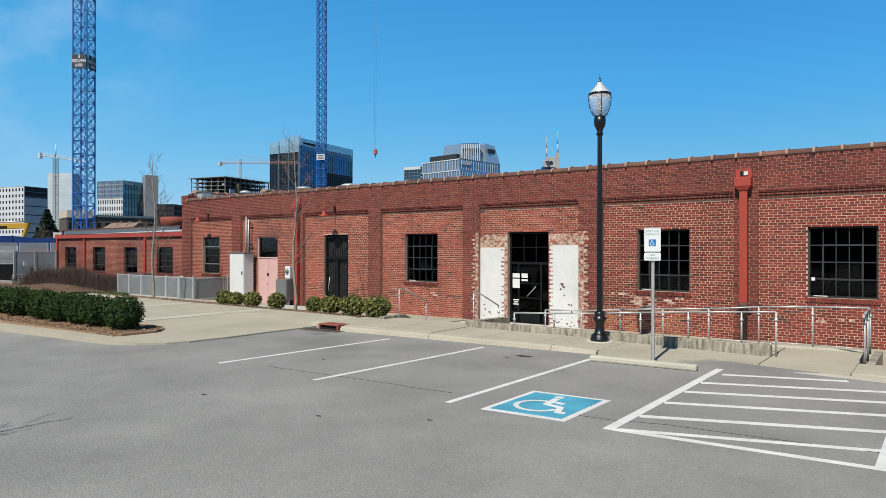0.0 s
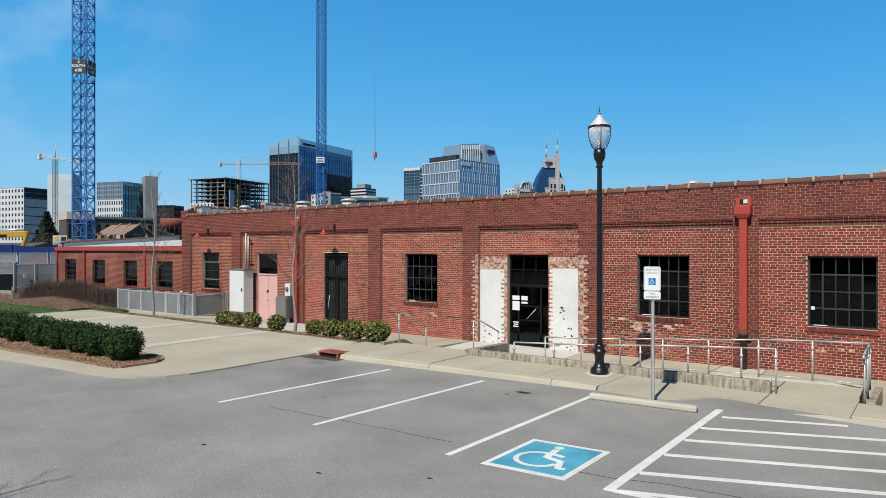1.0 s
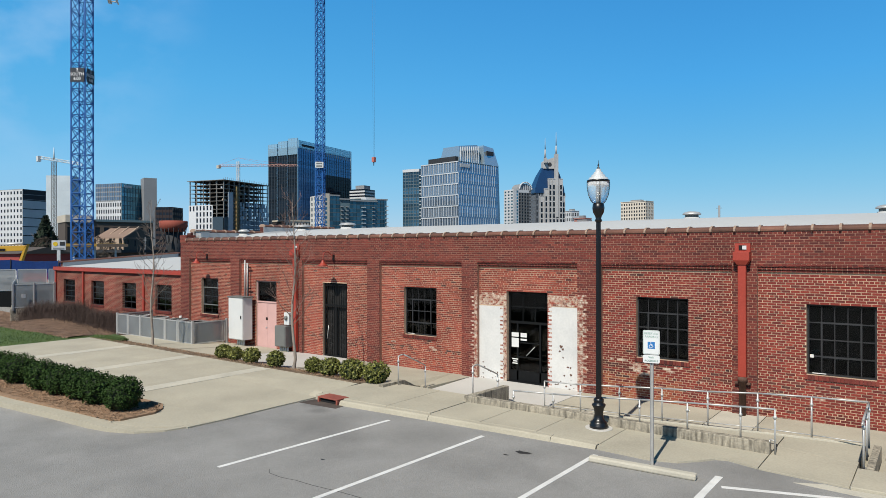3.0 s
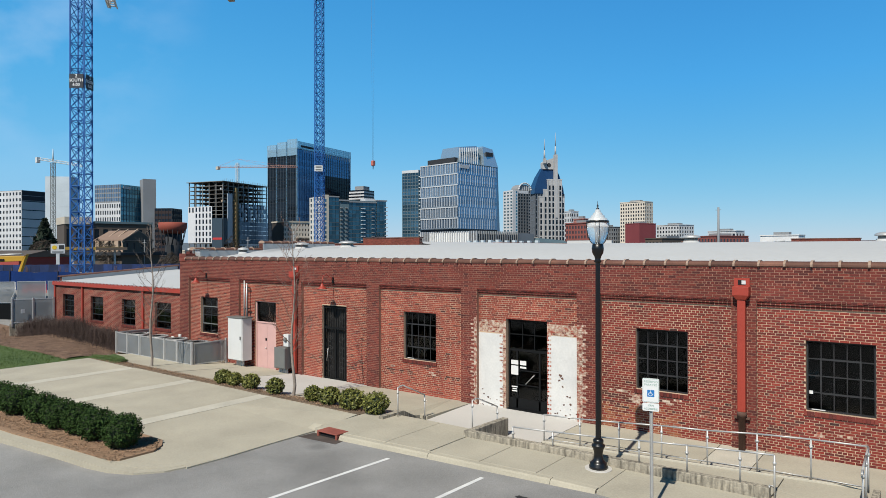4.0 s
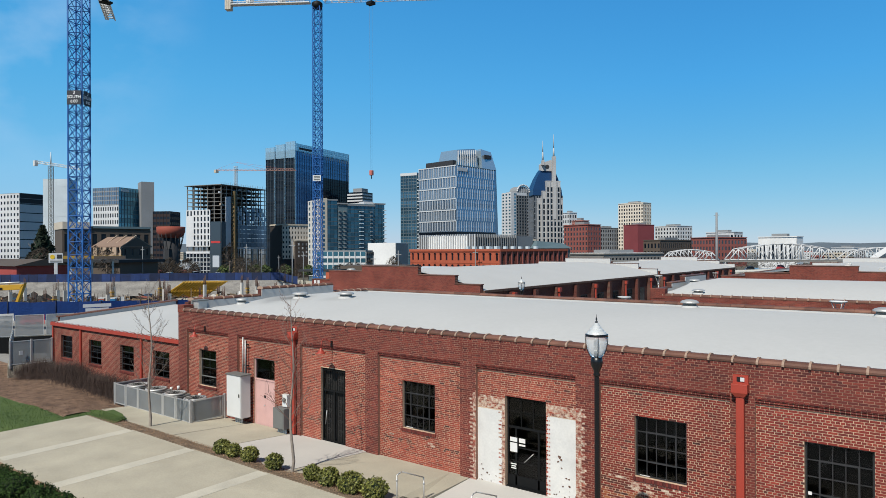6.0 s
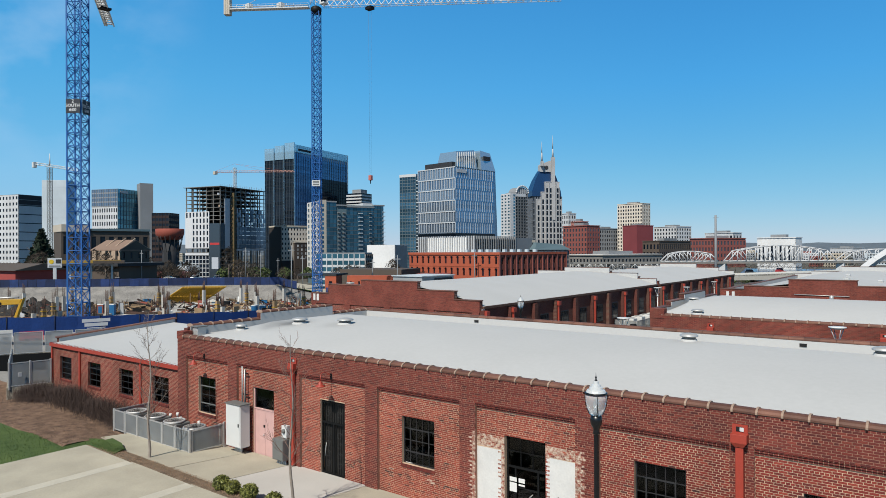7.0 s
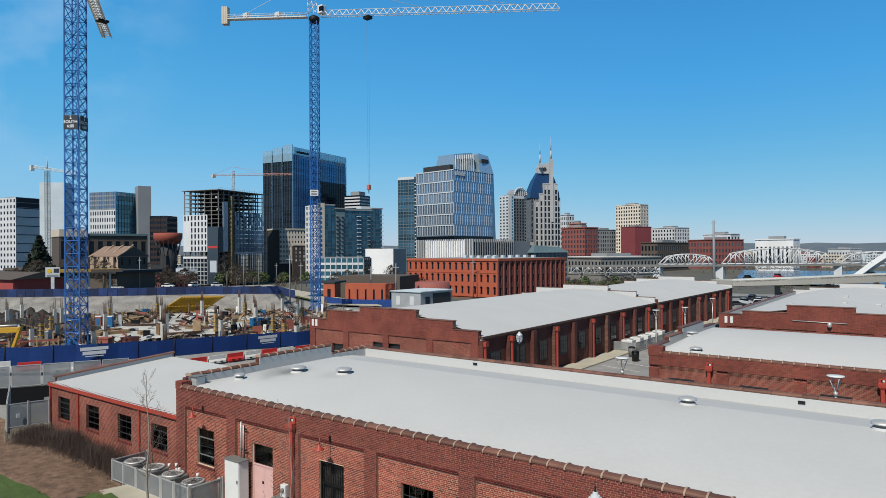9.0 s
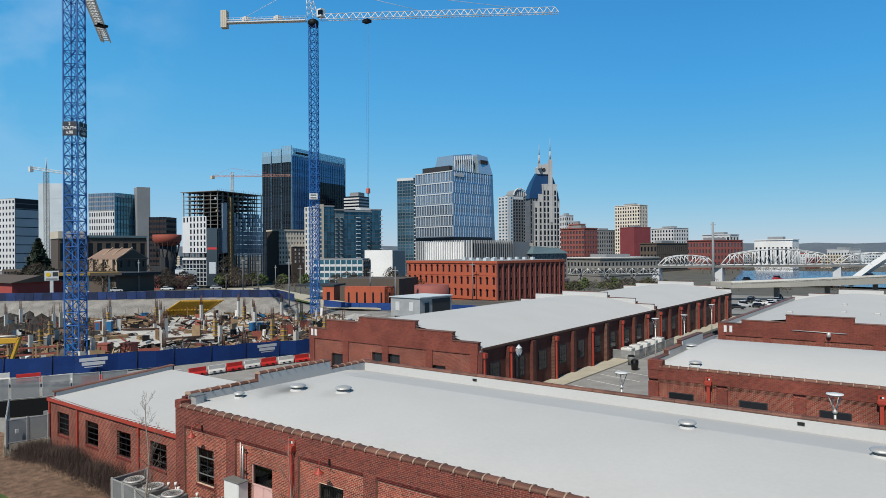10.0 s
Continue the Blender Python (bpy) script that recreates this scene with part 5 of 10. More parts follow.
face = part("face", rounded_plate(0.275, 0.427, 0.02, 0.001), M_SIGNWHITE, plate)
face.location = (0, -0.003, 0)
blue = part("symbol_field", rounded_plate(0.13, 0.13, 0.006, 0.001), M_SIGNBLUE, plate, "blue access symbol square")
blue.location = (0, -0.0045, -0.055)
ic = ring((-0.008, -0.018), 0.030, 0.009, 70, 350, 0.0)
ic.f = [f[::-1] for f in ic.f]
sy = Shape().add([(x, 0, y) for x, y, z in ic.v], ic.f)
for a, b in (((-0.006, 0.034), (-0.002, -0.004)), ((-0.002, -0.004), (0.026, -0.006)), ((0.026, -0.006), (0.038, -0.036)), ((-0.004, 0.014), (0.022, 0.012))):
    sy.rod((a[0], 0, a[1]), (b[0], 0, b[1]), 0.0055, n=6)
sy.rod((-0.007, -0.001, 0.046), (-0.007, 0.001, 0.046), 0.009, n=10)
icon = part("symbol", sy, M_SIGNWHITE, plate, "white access symbol")
icon.location = (0, -0.0055, -0.055)
pl_m = Matrix.Translation((SX, SY - 0.02, 2.33)) @ turn
up_m = Matrix.Rotation(radians(90), 4, "X")
letters("RESERVED", 0.056, pl_m @ Matrix.Translation((0, -0.005, 0.165)) @ up_m, plate, M_SIGNGREEN)
letters("PARKING", 0.056, pl_m @ Matrix.Translation((0, -0.005, 0.105)) @ up_m, plate, M_SIGNGREEN)
low = part("lower_plate", rounded_plate(0.305, 0.15, 0.025, 0.004), M_SIGNWHITE, sign, "small white van accessible plate")
low.matrix_world = Matrix.Translation((SX, SY - 0.02, 2.015)) @ turn
lm = Matrix.Translation((SX, SY - 0.02, 2.015)) @ turn
letters("VAN", 0.052, lm @ Matrix.Translation((0, -0.005, 0.032)) @ up_m, low, M_SIGNGREEN)
letters("ACCESSIBLE", 0.046, lm @ Matrix.Translation((0, -0.005, -0.032)) @ up_m, low, M_SIGNGREEN)


def handrail(name_label, posts, tops, rail_pts, low=None):
    r = thing("handrail", name_label, "handrail", "steel handrails")
    for (x, y, z), zt in zip(posts, tops):
        p = part("post", Shape().rod((x, y, z - 0.05), (x, y, zt), 0.019, n=10), M_STEEL, r)
        part("post_collar", Shape().lathe((x, y, zt - 0.16), [(0.0, -0.035), (0.03, -0.03), (0.038, 0.0), (0.03, 0.03), (0.0, 0.035)], 10), M_STEEL, p)
    part("top_rail", Shape().path(rail_pts, 0.019, 10), M_STEEL, r)
    if low:
        part("lower_rail", Shape().path(low, 0.011, 8), M_STEEL, r)
    return r


wt = lambda x: 0.275 - 0.015 * near(x, 0, -9.5, -2.8)
wy = lambda x: wall_front(x) + 0.1
ramp = [(-8.52, 0.56), (-7.43, 0.61), (-6.35, 0.67), (-5.33, 0.75), (-4.30, 0.82), (-3.25, 0.88)]
end = (-2.61, 14.33)
handrail("galvanised steel handrail on the low retaining wall", [(x, wy(x), wt(x)) for x, z in ramp] + [(*end, 0.03)], [z for x, z in ramp] + [0.92], [(x, wy(x), z) for x, z in ramp] + [(*end, 0.92)])
part("rail_return", Shape().path([(end[0], end[1], 0.30), (end[0] - 0.1, end[1] + 0.02, 0.30), (end[0] - 0.1, end[1] + 0.02, 0.2)], 0.014, 8), M_STEEL, bpy.data.objects["handrail"])
ramp = [(-8.61, 0.50), (-7.55, 0.54), (-6.48, 0.62), (-5.40, 0.71), (-4.33, 0.77), (-3.26, 0.87), (-2.2, 0.93), (-1.17, 0.96)]
gz = lambda x: LOW + 0.04 + 0.28 * near(x, 0, -8.6, -2.9)
handrail("galvanised steel handrail along the access ramp", [(x, 15.95, gz(x)) for x, z in ramp], [z for x, z in ramp], [(x, 15.95, z) for x, z in ramp], [(x, 15.95, gz(x) + 0.05) for x, z in ramp])
handrail("short galvanised steel end handrail", [(-1.15, 15.2, 0.02), (-1.13, 14.32, 0.02)], [0.96, 0.97], [(-1.17, 15.95, 0.96), (-1.15, 15.2, 0.97), (-1.12, 14.1, 0.98), (-1.12, 13.98, 0.93)])
handrail("short galvanised steel handrail beside the steps", [(-12.62, 14.5, 0.12), (-12.7, 15.85, -0.25)], [0.99, 0.5], [(-12.62, 14.5, 0.97), (-12.63, 14.62, 1.0), (-12.64, 14.75, 1.0), (-12.7, 15.85, 0.52)])
handrail("short galvanised steel handrail beside the steps", [(-9.98, 14.5, 0.12), (-10.02, 15.8, -0.25)], [0.97, 0.53], [(-9.98, 14.5, 0.95), (-9.99, 14.62, 0.98), (-10.0, 14.78, 0.97), (-10.02, 15.8, 0.55)])

# electrical cabinet, meter and boxes
cab = thing("electrical_cabinet", "tall white steel electrical cabinet on conduit legs", "electrical cabinet")
part("body", Shape().box(-25.82, -24.75, 17.90, 18.40, 0.06, 1.95), M_WHITEBOX, cab, bevel=0.01)
part("door", Shape().box(-25.79, -24.78, 17.878, 17.899, 0.09, 1.92), M_WHITEBOX, cab, bevel=0.006)
part("roof", Shape().box(-25.87, -24.70, 17.85, 18.42, 1.951, 2.0), M_GREYBOX, cab, "grey rain hood", bevel=0.006)
part("handle", Shape().box(-24.89, -24.84, 17.85, 17.877, 1.0, 1.15), M_DARKMETAL, cab)
for k in range(4):
    part("conduit", Shape().rod((-25.52 + 0.14 * k, 18.2, -0.4), (-25.52 + 0.14 * k, 18.2, 0.06), 0.05), M_PLASTIC, cab, "white conduit")
for k, h in ((0, 3.62), (1, 3.5)):
    part("riser", Shape().rod((-25.23 + 0.17 * k, 18.36, 2.0), (-25.23 + 0.17 * k, 18.36, h), 0.034), M_STEEL, cab, "steel riser conduit")
for z in (2.35, 3.3):
    part("bracket", Shape().box(-25.37, -24.92, 18.40, 18.44, z - 0.02, z + 0.02), M_DARKMETAL, cab)
mb = thing("meter_box", "grey steel electrical box with round meter on the wall", "electrical box")
part("body", Shape().box(-22.70, -22.00, 18.02, 18.42, -0.02, 0.86), M_GREYBOX, mb, bevel=0.01)
part("door", Shape().box(-22.67, -22.03, 18.003, 18.019, 0.01, 0.83), M_GREYBOX, mb, bevel=0.005)
part("meter_can", Shape().box(-22.34, -22.02, 18.22, 18.42, 0.90, 1.42), M_WHITEBOX, mb, "pale meter can", bevel=0.01)
part("meter_glass", Shape().lathe((0, 0, 0), [(0.09, 0), (0.09, 0.06), (0.06, 0.09), (0.0, 0.095)], 14).mesh("meter_glass", M_GREYBOX), None, mb).matrix_world = pose(-22.18, 18.22, 1.2, 90, 0, 0)
for k in range(5):
    part("conduit", Shape().rod((-22.60 + 0.12 * k, 18.25, -0.4), (-22.60 + 0.12 * k, 18.25, -0.02), 0.042), M_PLASTIC, mb, "white conduit")


def gooseneck(x, z):
    g = thing("wall_lamp", "red enamel gooseneck lamp on the brick wall", "wall lamp", "gooseneck lamps")
    cy, top = 17.89, z - 0.12
    pts = [(x, 18.44, z), (x, 18.3, z + 0.10)] + [(x - 0.02, 18.08 + 0.19 * math.cos(a), z + 0.06 + 0.15 * math.sin(a)) for a in [radians(30 + 25 * k) for k in range(6)]] + [(x - 0.03, cy, top - 0.02)]
    part("arm", Shape().path(pts, 0.016, 6), M_REDMETAL, g)
    part("shade", Shape().lathe((x - 0.03, cy, top - 0.22), [(0.20, 0.0), (0.19, 0.025), (0.11, 0.075), (0.065, 0.14), (0.045, 0.2), (0.02, 0.22)], 18), M_REDMETAL, g)
    part("mount", Shape().box(x - 0.05, x + 0.05, 18.42, 18.449, z - 0.14, z + 0.1), M_DARKMETAL, g)


gooseneck(-28.34, 3.80)
gooseneck(-19.52, 3.80)


def roof_vent(x, y, r, z):
    v = thing("roof_vent", "galvanised mushroom roof vent", "roof vent", "roof vents")
    part("curb", Shape().lathe((x, y, z), [(r * 1.0, -0.06), (r * 0.95, 0.0), (r * 0.85, 0.02), (r * 0.85, 0.07)], 18), M_ROOF, v, "white membrane curb")
    part("neck", Shape().lathe((x, y, z), [(r * 0.72, 0.03), (r * 0.72, 0.19)], 18), M_GREYBOX, v, "dark louvred neck")
    part("cap", Shape().lathe((x, y, z), [(r * 0.96, 0.17), (r, 0.18), (r, 0.215), (r * 0.82, 0.265), (r * 0.45, 0.30), (0.0, 0.31)], 22), M_STEEL, v, "domed metal cap")


for x, y, r in ((-26.45, 22.78, 0.42), (-23.9, 23.55, 0.42), (-28.4, 20.6, 0.28), (-7.75, 26.3, 0.345), (-1.42, 26.35, 0.345)):
    roof_vent(x, y, r, roof_top(x, y))
box = thing("roof_scupper_box", "galvanised metal box with cap on the roof corner", "roof box")
part("body", Shape().box(-30.2, -29.75, 19.0, 19.5, 4.55, 5.02), M_STEEL, box, bevel=0.01)
part("cap", Shape().box(-30.27, -29.68, 18.93, 19.57, 5.02, 5.07), M_GREYBOX, box, bevel=0.01)
# near-black plates on the upstand stand for shade in scupper holes
for x in (-21.5, -4.6, 3.0):
    solid("roof_scupper", Shape().box(x - 0.14, x + 0.14, BACK - 0.40, BACK - 0.371, 4.62, 4.76), M_DARK, "small dark scupper opening in the roof upstand", "scupper", "roof scuppers")

# ---------------------------------------------------------------- plants


def bush(x, y, z, rx, ry, h, n, m, label, cat="bush", grp="", leaf=0.035):
    """An upright evergreen bush: leafy shoots that stand out all over a barrel-shaped body."""
    b = thing("bush", label, cat, grp)
    st = Shape()
    for k in range(7):
        a = k * 0.9
        st.rod((x + 0.05 * math.cos(a), y + 0.05 * math.sin(a), z - 0.05), (x + rx * 0.6 * math.cos(a), y + ry * 0.6 * math.sin(a), z + h * 0.7), 0.012, 0.006, 5)
    part("stems", st, M_BARK, b)
    w = min(rx, ry)
    # near-black core paints the shade between the leaves
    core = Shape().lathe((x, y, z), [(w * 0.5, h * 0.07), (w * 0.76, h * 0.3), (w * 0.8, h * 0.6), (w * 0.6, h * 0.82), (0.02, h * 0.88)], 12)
    part("inner_foliage", core, mat_inner, b, "dark core standing in for shade inside the bush")
    sh = Shape()
    shoots = n // 22
    for k in range(shoots):
        a, u = k * 2.39996 + rnd.uniform(-0.2, 0.2), -0.86 + 1.86 * (k + rnd.random()) / shoots
        c = (1 - abs(u) ** 2.7) ** 0.55 * (0.86 + 0.14 * near(u, 0, -0.9, -0.2))
        ca, sa = math.cos(a), math.sin(a)
        d = Vector((c * ca + rnd.gauss(0, 0.22), c * sa + rnd.gauss(0, 0.22), 0.75 * u + 0.42)).normalized()
        foot = Vector((x + rx * 0.78 * c * ca, y + ry * 0.78 * c * sa, z + h * (0.5 + 0.42 * u)))
        length = rnd.uniform(0.14, 0.29) * w
        for i in range(22):
            v = rnd.random()
            p = foot + d * length * v + Vector((rnd.gauss(0, 1), rnd.gauss(0, 1), rnd.gauss(0, 1))) * w * 0.085 * (1.2 - 0.6 * v)
            if p.z < z + 0.03:
                continue
            nrm = (d * 0.7 + Vector((rnd.gauss(0, .6), rnd.gauss(0, .6), rnd.gauss(0.25, .6)))).normalized()
            t1 = Matrix.Rotation(rnd.uniform(0, 6.28), 3, nrm) @ nrm.orthogonal().normalized()
            t2 = nrm.cross(t1)
            q = leaf * rnd.uniform(0.6, 1.25)
            sh.add([p - t1 * q, p + t2 * q * 0.5, p + t1 * q, p - t2 * q * 0.5], [(0, 1, 2, 3)])
    part("foliage", sh, m, b)
    return b


# colour of the bush core, dark as inner shade
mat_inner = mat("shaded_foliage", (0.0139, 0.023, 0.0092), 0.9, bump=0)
hedge = [(-16.0, 8.1, 0.46, 0.46, 0.80), (-17.2, 8.05, 0.43, 0.45, 0.76), (-18.1, 8.05, 0.42, 0.46, 0.79), (-19.15, 7.98, 0.46, 0.46, 0.76), (-20.2, 7.94, 0.44, 0.46, 0.80), (-21.8, 7.9, 0.50, 0.50, 0.82), (-23.1, 7.85, 0.48, 0.48, 0.78), (-24.3, 7.8, 0.50, 0.48, 0.78)]
for x, y, rx, ry, h in hedge:
    bush(x, y, 0.16, rx, ry, h, 4200, M_LEAF_DARK, "clipped dark green evergreen hedge bush in mulch", "hedge", "hedge bushes", 0.033)
for x, y, r, h in ((-21.0, 14.35, 0.36, 0.54), (-20.3, 14.35, 0.33, 0.50), (-19.4, 14.38, 0.38, 0.56), (-18.0, 14.35, 0.36, 0.58), (-16.2, 14.42, 0.33, 0.54), (-15.42, 14.42, 0.42, 0.60), (-14.42, 14.42, 0.50, 0.66), (-13.42, 14.40, 0.48, 0.68)):
    bush(x, y, down_y(x, y), r * 0.82, r * 0.82, h * 0.90, 2200, M_LEAF, "small round yellow-green evergreen bush by the wall", "bush", "round bushes", 0.042)


def bare_tree(x, y, z, height, seed, label, bark=M_BARK, twig=None, thick=0.052, start=0.22):
    """A young leafless tree: one leader, limbs that leave it steeply and curve upwards, twigs on the limbs."""
    r = random.Random(seed)
    t = thing("tree", label, "tree", "bare young trees")
    trunk, limbs = Shape(), Shape()
    n = 16
    pts = [Vector((x + (0.05 * math.sin(i * 0.55 + seed) if i else 0), y + (0.04 * math.cos(i * 0.7) if i else 0), z + height * i / n)) for i in range(n + 1)]
    rad = lambda i: thick * (1 - i / n) ** 0.85 + 0.005
    trunk.rod(pts[0] - Vector((0, 0, 0.05)), pts[0] + Vector((0, 0, 0.12)), thick * 1.5, thick * 1.05, 9, caps=False)
    for i in range(n):
        trunk.rod(pts[i], pts[i + 1], rad(i), rad(i + 1), 9, caps=False)

    def grow(p, d, length, w, depth, lift):
        segs = 6 if depth > 1 else 4
        for k in range(segs):
            d = (d + Vector((r.gauss(0, .09), r.gauss(0, .09), lift))).normalized()
            q = p + d * length / segs
            limbs.rod(p, q, w * (1 - k / segs * 0.7), w * (1 - (k + 1) / segs * 0.7), 4, caps=False)
            if depth and k > 0:
                for _ in range(r.choice((1, 1, 2))):
                    out = Vector((r.gauss(0, 1), r.gauss(0, 1), r.gauss(0, 0.5)))
                    side = (d + (out - d * out.dot(d)).normalized() * r.uniform(0.5, 0.95)).normalized()
                    grow(q, side, length * r.uniform(0.28, 0.5) * (1 - 0.4 * k / segs), max(0.0040, w * 0.5), depth - 1, lift)
            p = q

    count = 26
    for k in range(count):
        u = start + (0.97 - start) * (k / count) ** 1.05
        i = min(n - 1, int(u * n))
        p = pts[i].lerp(pts[i + 1], u * n - i)
        a = k * 2.4 + r.uniform(-0.5, 0.5)
        length = (0.45 + 1.15 * (1 - u) ** 0.8) * r.uniform(0.65, 1.1)
        grow(p, Vector((math.cos(a), math.sin(a), r.uniform(0.5, 1.2))).normalized(), length, 0.014 * (1.1 - u) + 0.004, 2, 0.10)
    part("trunk", trunk, bark, t)
    part("crown", limbs, twig or bark, t, "thin bare branches")
    return t


M_PALEBARK = mat("pale_smooth_bark", (0.27, 0.235, 0.20), 0.9, var=0.3, big=7, fine=40, bump=0.4, tint=(0.19, 0.16, 0.135))
M_REDTWIG = mat("reddish_twigs", (0.20, 0.125, 0.10), 0.9, var=0.3, big=5, bump=0)
bare_tree(-8.05, -1.95, 0.0, 6.3, 5, "young bare tree standing beside the lot", M_PALEBARK, M_BARK, 0.11, 0.3)
bare_tree(-26.98, 14.92, down_y(0, 14.92), 6.25, 3, "young bare tree with thin grey branches in a mulch bed", M_PALEBARK, M_BARK)
bare_tree(-17.44, 14.66, down_y(0, 14.66), 5.95, 8, "young bare multi-branched tree beside the bushes", M_PALEBARK, M_REDTWIG, 0.05, 0.24)

# brown dry hedge before the low wing
dry = thing("dry_shrub", "brown leafless twiggy hedge along the low wing", "hedge")
tw = Shape()
for _ in range(9000):
    u = rnd.random()
    x, y = -45.3 + 11.8 * u, 17.55 + rnd.gauss(0, 0.42) - 0.6 * (1 - u)
    z = mulch_z(x, y)
    h = rnd.uniform(0.35, 1.05) * (1.35 - 0.45 * u) * (0.80 + 0.3 * math.sin(x * 1.7) * 0.4)
    dx, dy = rnd.gauss(0, 0.16), rnd.gauss(0, 0.16)
    tw.add([(x - 0.012, y, z), (x + 0.012, y, z), (x + dx + 0.004, y + dy, z + h), (x + dx - 0.004, y + dy, z + h)], [(0, 1, 2, 3)])
    tw.add([(x + dx * 0.5, y + dy * .5 - 0.006, z + h * .5), (x + dx * 0.5, y + dy * .5 + 0.006, z + h * .5), (x + dx + rnd.gauss(0, .15), y + rnd.gauss(0, .15), z + h * 0.9)], [(0, 1, 2)])
tagged(part("twig_mass", tw, M_TWIG, dry), kind="stuff")

# ---------------------------------------------------------------- low wing
WY = 18.70
WING = [(-44.53, -42.96, 0.83, 2.26), (-40.8, -39.24, 0.82, 2.26), (-37.05, -35.55, 0.80, 2.25), (-33.54, -31.94, 0.85, 2.25)]
wing = thing("low_wing", "low red brick wing with red fascia and white roof", "building")
wall_parts("wall_section", -45.7, LEFT - 0.01, BASE, 2.82, WY, WY + 0.3, WING, M_WALL_FAR, wing)
sw = Shape()
sw.add([(-45.7, WY + 0.3, BASE), (-45.4, WY + 0.3, BASE), (-45.4, 27.2, BASE), (-45.7, 27.2, BASE), (-45.7, WY + 0.3, 3.30), (-45.4, WY + 0.3, 3.30), (-45.4, 27.2, 3.85), (-45.7, 27.2, 3.85)], [(3, 2, 1, 0), (4, 5, 6, 7), (0, 1, 5, 4), (1, 2, 6, 5), (2, 3, 7, 6), (3, 0, 4, 7)])
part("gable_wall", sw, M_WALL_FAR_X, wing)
gw = Shape().add([(-45.39, WY + 0.3, 2.9), (-45.37, WY + 0.3, 2.9), (-45.37, 27.1, 3.0), (-45.39, 27.1, 3.0), (-45.39, WY + 0.3, 3.29), (-45.37, WY + 0.3, 3.29), (-45.37, 27.1, 3.84), (-45.39, 27.1, 3.84)], [(4, 5, 6, 7), (1, 2, 6, 5), (0, 1, 5, 4)])
part("gable_upstand", gw, M_ROOF, wing)
part("wing_coping", Shape().add([(-45.78, WY + .2, 3.30), (-45.32, WY + .2, 3.30), (-45.32, 27.2, 3.85), (-45.78, 27.2, 3.85), (-45.74, WY + .2, 3.38), (-45.36, WY + .2, 3.38), (-45.36, 27.2, 3.93), (-45.74, 27.2, 3.93)], [(3, 2, 1, 0), (4, 5, 6, 7), (0, 1, 5, 4), (1, 2, 6, 5), (2, 3, 7, 6), (3, 0, 4, 7)]), M_COPING, wing, "brown coping")
part("back_wall", Shape().box(-45.4, LEFT - 0.01, 26.9, 27.2, BASE, 3.5), M_WALL_FAR, wing)
part("wing_roof", Shape().grid([-45.38 + 1.47 * i for i in range(11)], [WY - 0.12 + 0.84 * j for j in range(11)], lambda x, y: 3.03 + 0.56 * near(y, 0, WY, 27.0) - 0.0), M_ROOF, wing, "white membrane roof")
part("fascia", Shape().box(-45.75, LEFT - 0.01, WY - 0.14, WY + 0.02, 2.80, 3.02), M_REDMETAL, wing, "red metal fascia and gutter", bevel=0.015)
eg = Shape()
for i in range(36):
    x = -45.6 + i * 0.415
    eg.box(x, x + 0.05, WY - 0.16, WY + 0.10, 3.025, 3.055)
tagged(part("gutter_straps", eg, M_REDMETAL, wing, "red gutter straps"), kind="stuff")
# near-black floor paints the unlit room behind the panes
part("inner_floor", Shape().box(-45.3, LEFT - 0.1, WY + 0.3, 26.8, BASE - 0.1, BASE + 0.05), M_DARK, wing)
for x0, x1, z0, z1 in WING:
    steel_window(wing, x0 + 0.01, x1 - 0.01, z0 + 0.01, z1 - 0.01, WY + 0.12, 2, 4, (0, 2, 1, 3), None, WY)
for x in (-41.75, -34.65, -45.55):
    d = thing("downpipe", "red painted downpipe on the low brick wing", "downpipe", "red downpipes")
    part("pipe", Shape().box(x - 0.08, x + 0.08, WY - 0.10, WY - 0.01, -0.2, 2.80), M_REDMETAL, d, bevel=0.02)
    part("strap", Shape().box(x - 0.11, x + 0.11, WY - 0.11, WY - 0.005, 1.2, 1.25), M_REDMETAL, d)


# ---------------------------------------------------------------- screens, condensers
def screen_panel(parent, a, b, z0, z1, y_off=0.0):
    """A framed perforated sheet between two plan points."""
    a, b = Vector((*a, 0)), Vector((*b, 0))
    t = (b - a).normalized()
    n = Vector((-t.y, t.x, 0)) * 0.02
    ln = (b - a).length

    def bar(s0, s1, lo, hi, w, m, name):
        p = [a + t * s0 - n * w, a + t * s1 - n * w, a + t * s1 + n * w, a + t * s0 + n * w]
        return part(name, Shape().prism([tuple(q.xy) for q in p], lo, hi), m, parent)

    sh = Shape()
    for s0, s1, lo, hi in ((0.0, 0.05, z0, z1), (ln - 0.05, ln, z0, z1), (0.05, ln - 0.05, z1 - 0.05, z1), (0.05, ln - 0.05, z0, z0 + 0.05)):
        p = [a + t * s0 - n, a + t * s1 - n, a + t * s1 + n, a + t * s0 + n]
        sh.prism([tuple(q.xy) for q in p], lo, hi)
    fp = part("panel", sh, M_STEEL, parent, "framed perforated metal panel")
    sp = Shape()
    p = [a + t * 0.05 - n * 0.2, a + t * (ln - 0.05) - n * 0.2, a + t * (ln - 0.05) + n * 0.2, a + t * 0.05 + n * 0.2]
    sp.prism([tuple(q.xy) for q in p], z0 + 0.05, z1 - 0.05)
    part("sheet", sp, M_MESH, fp)


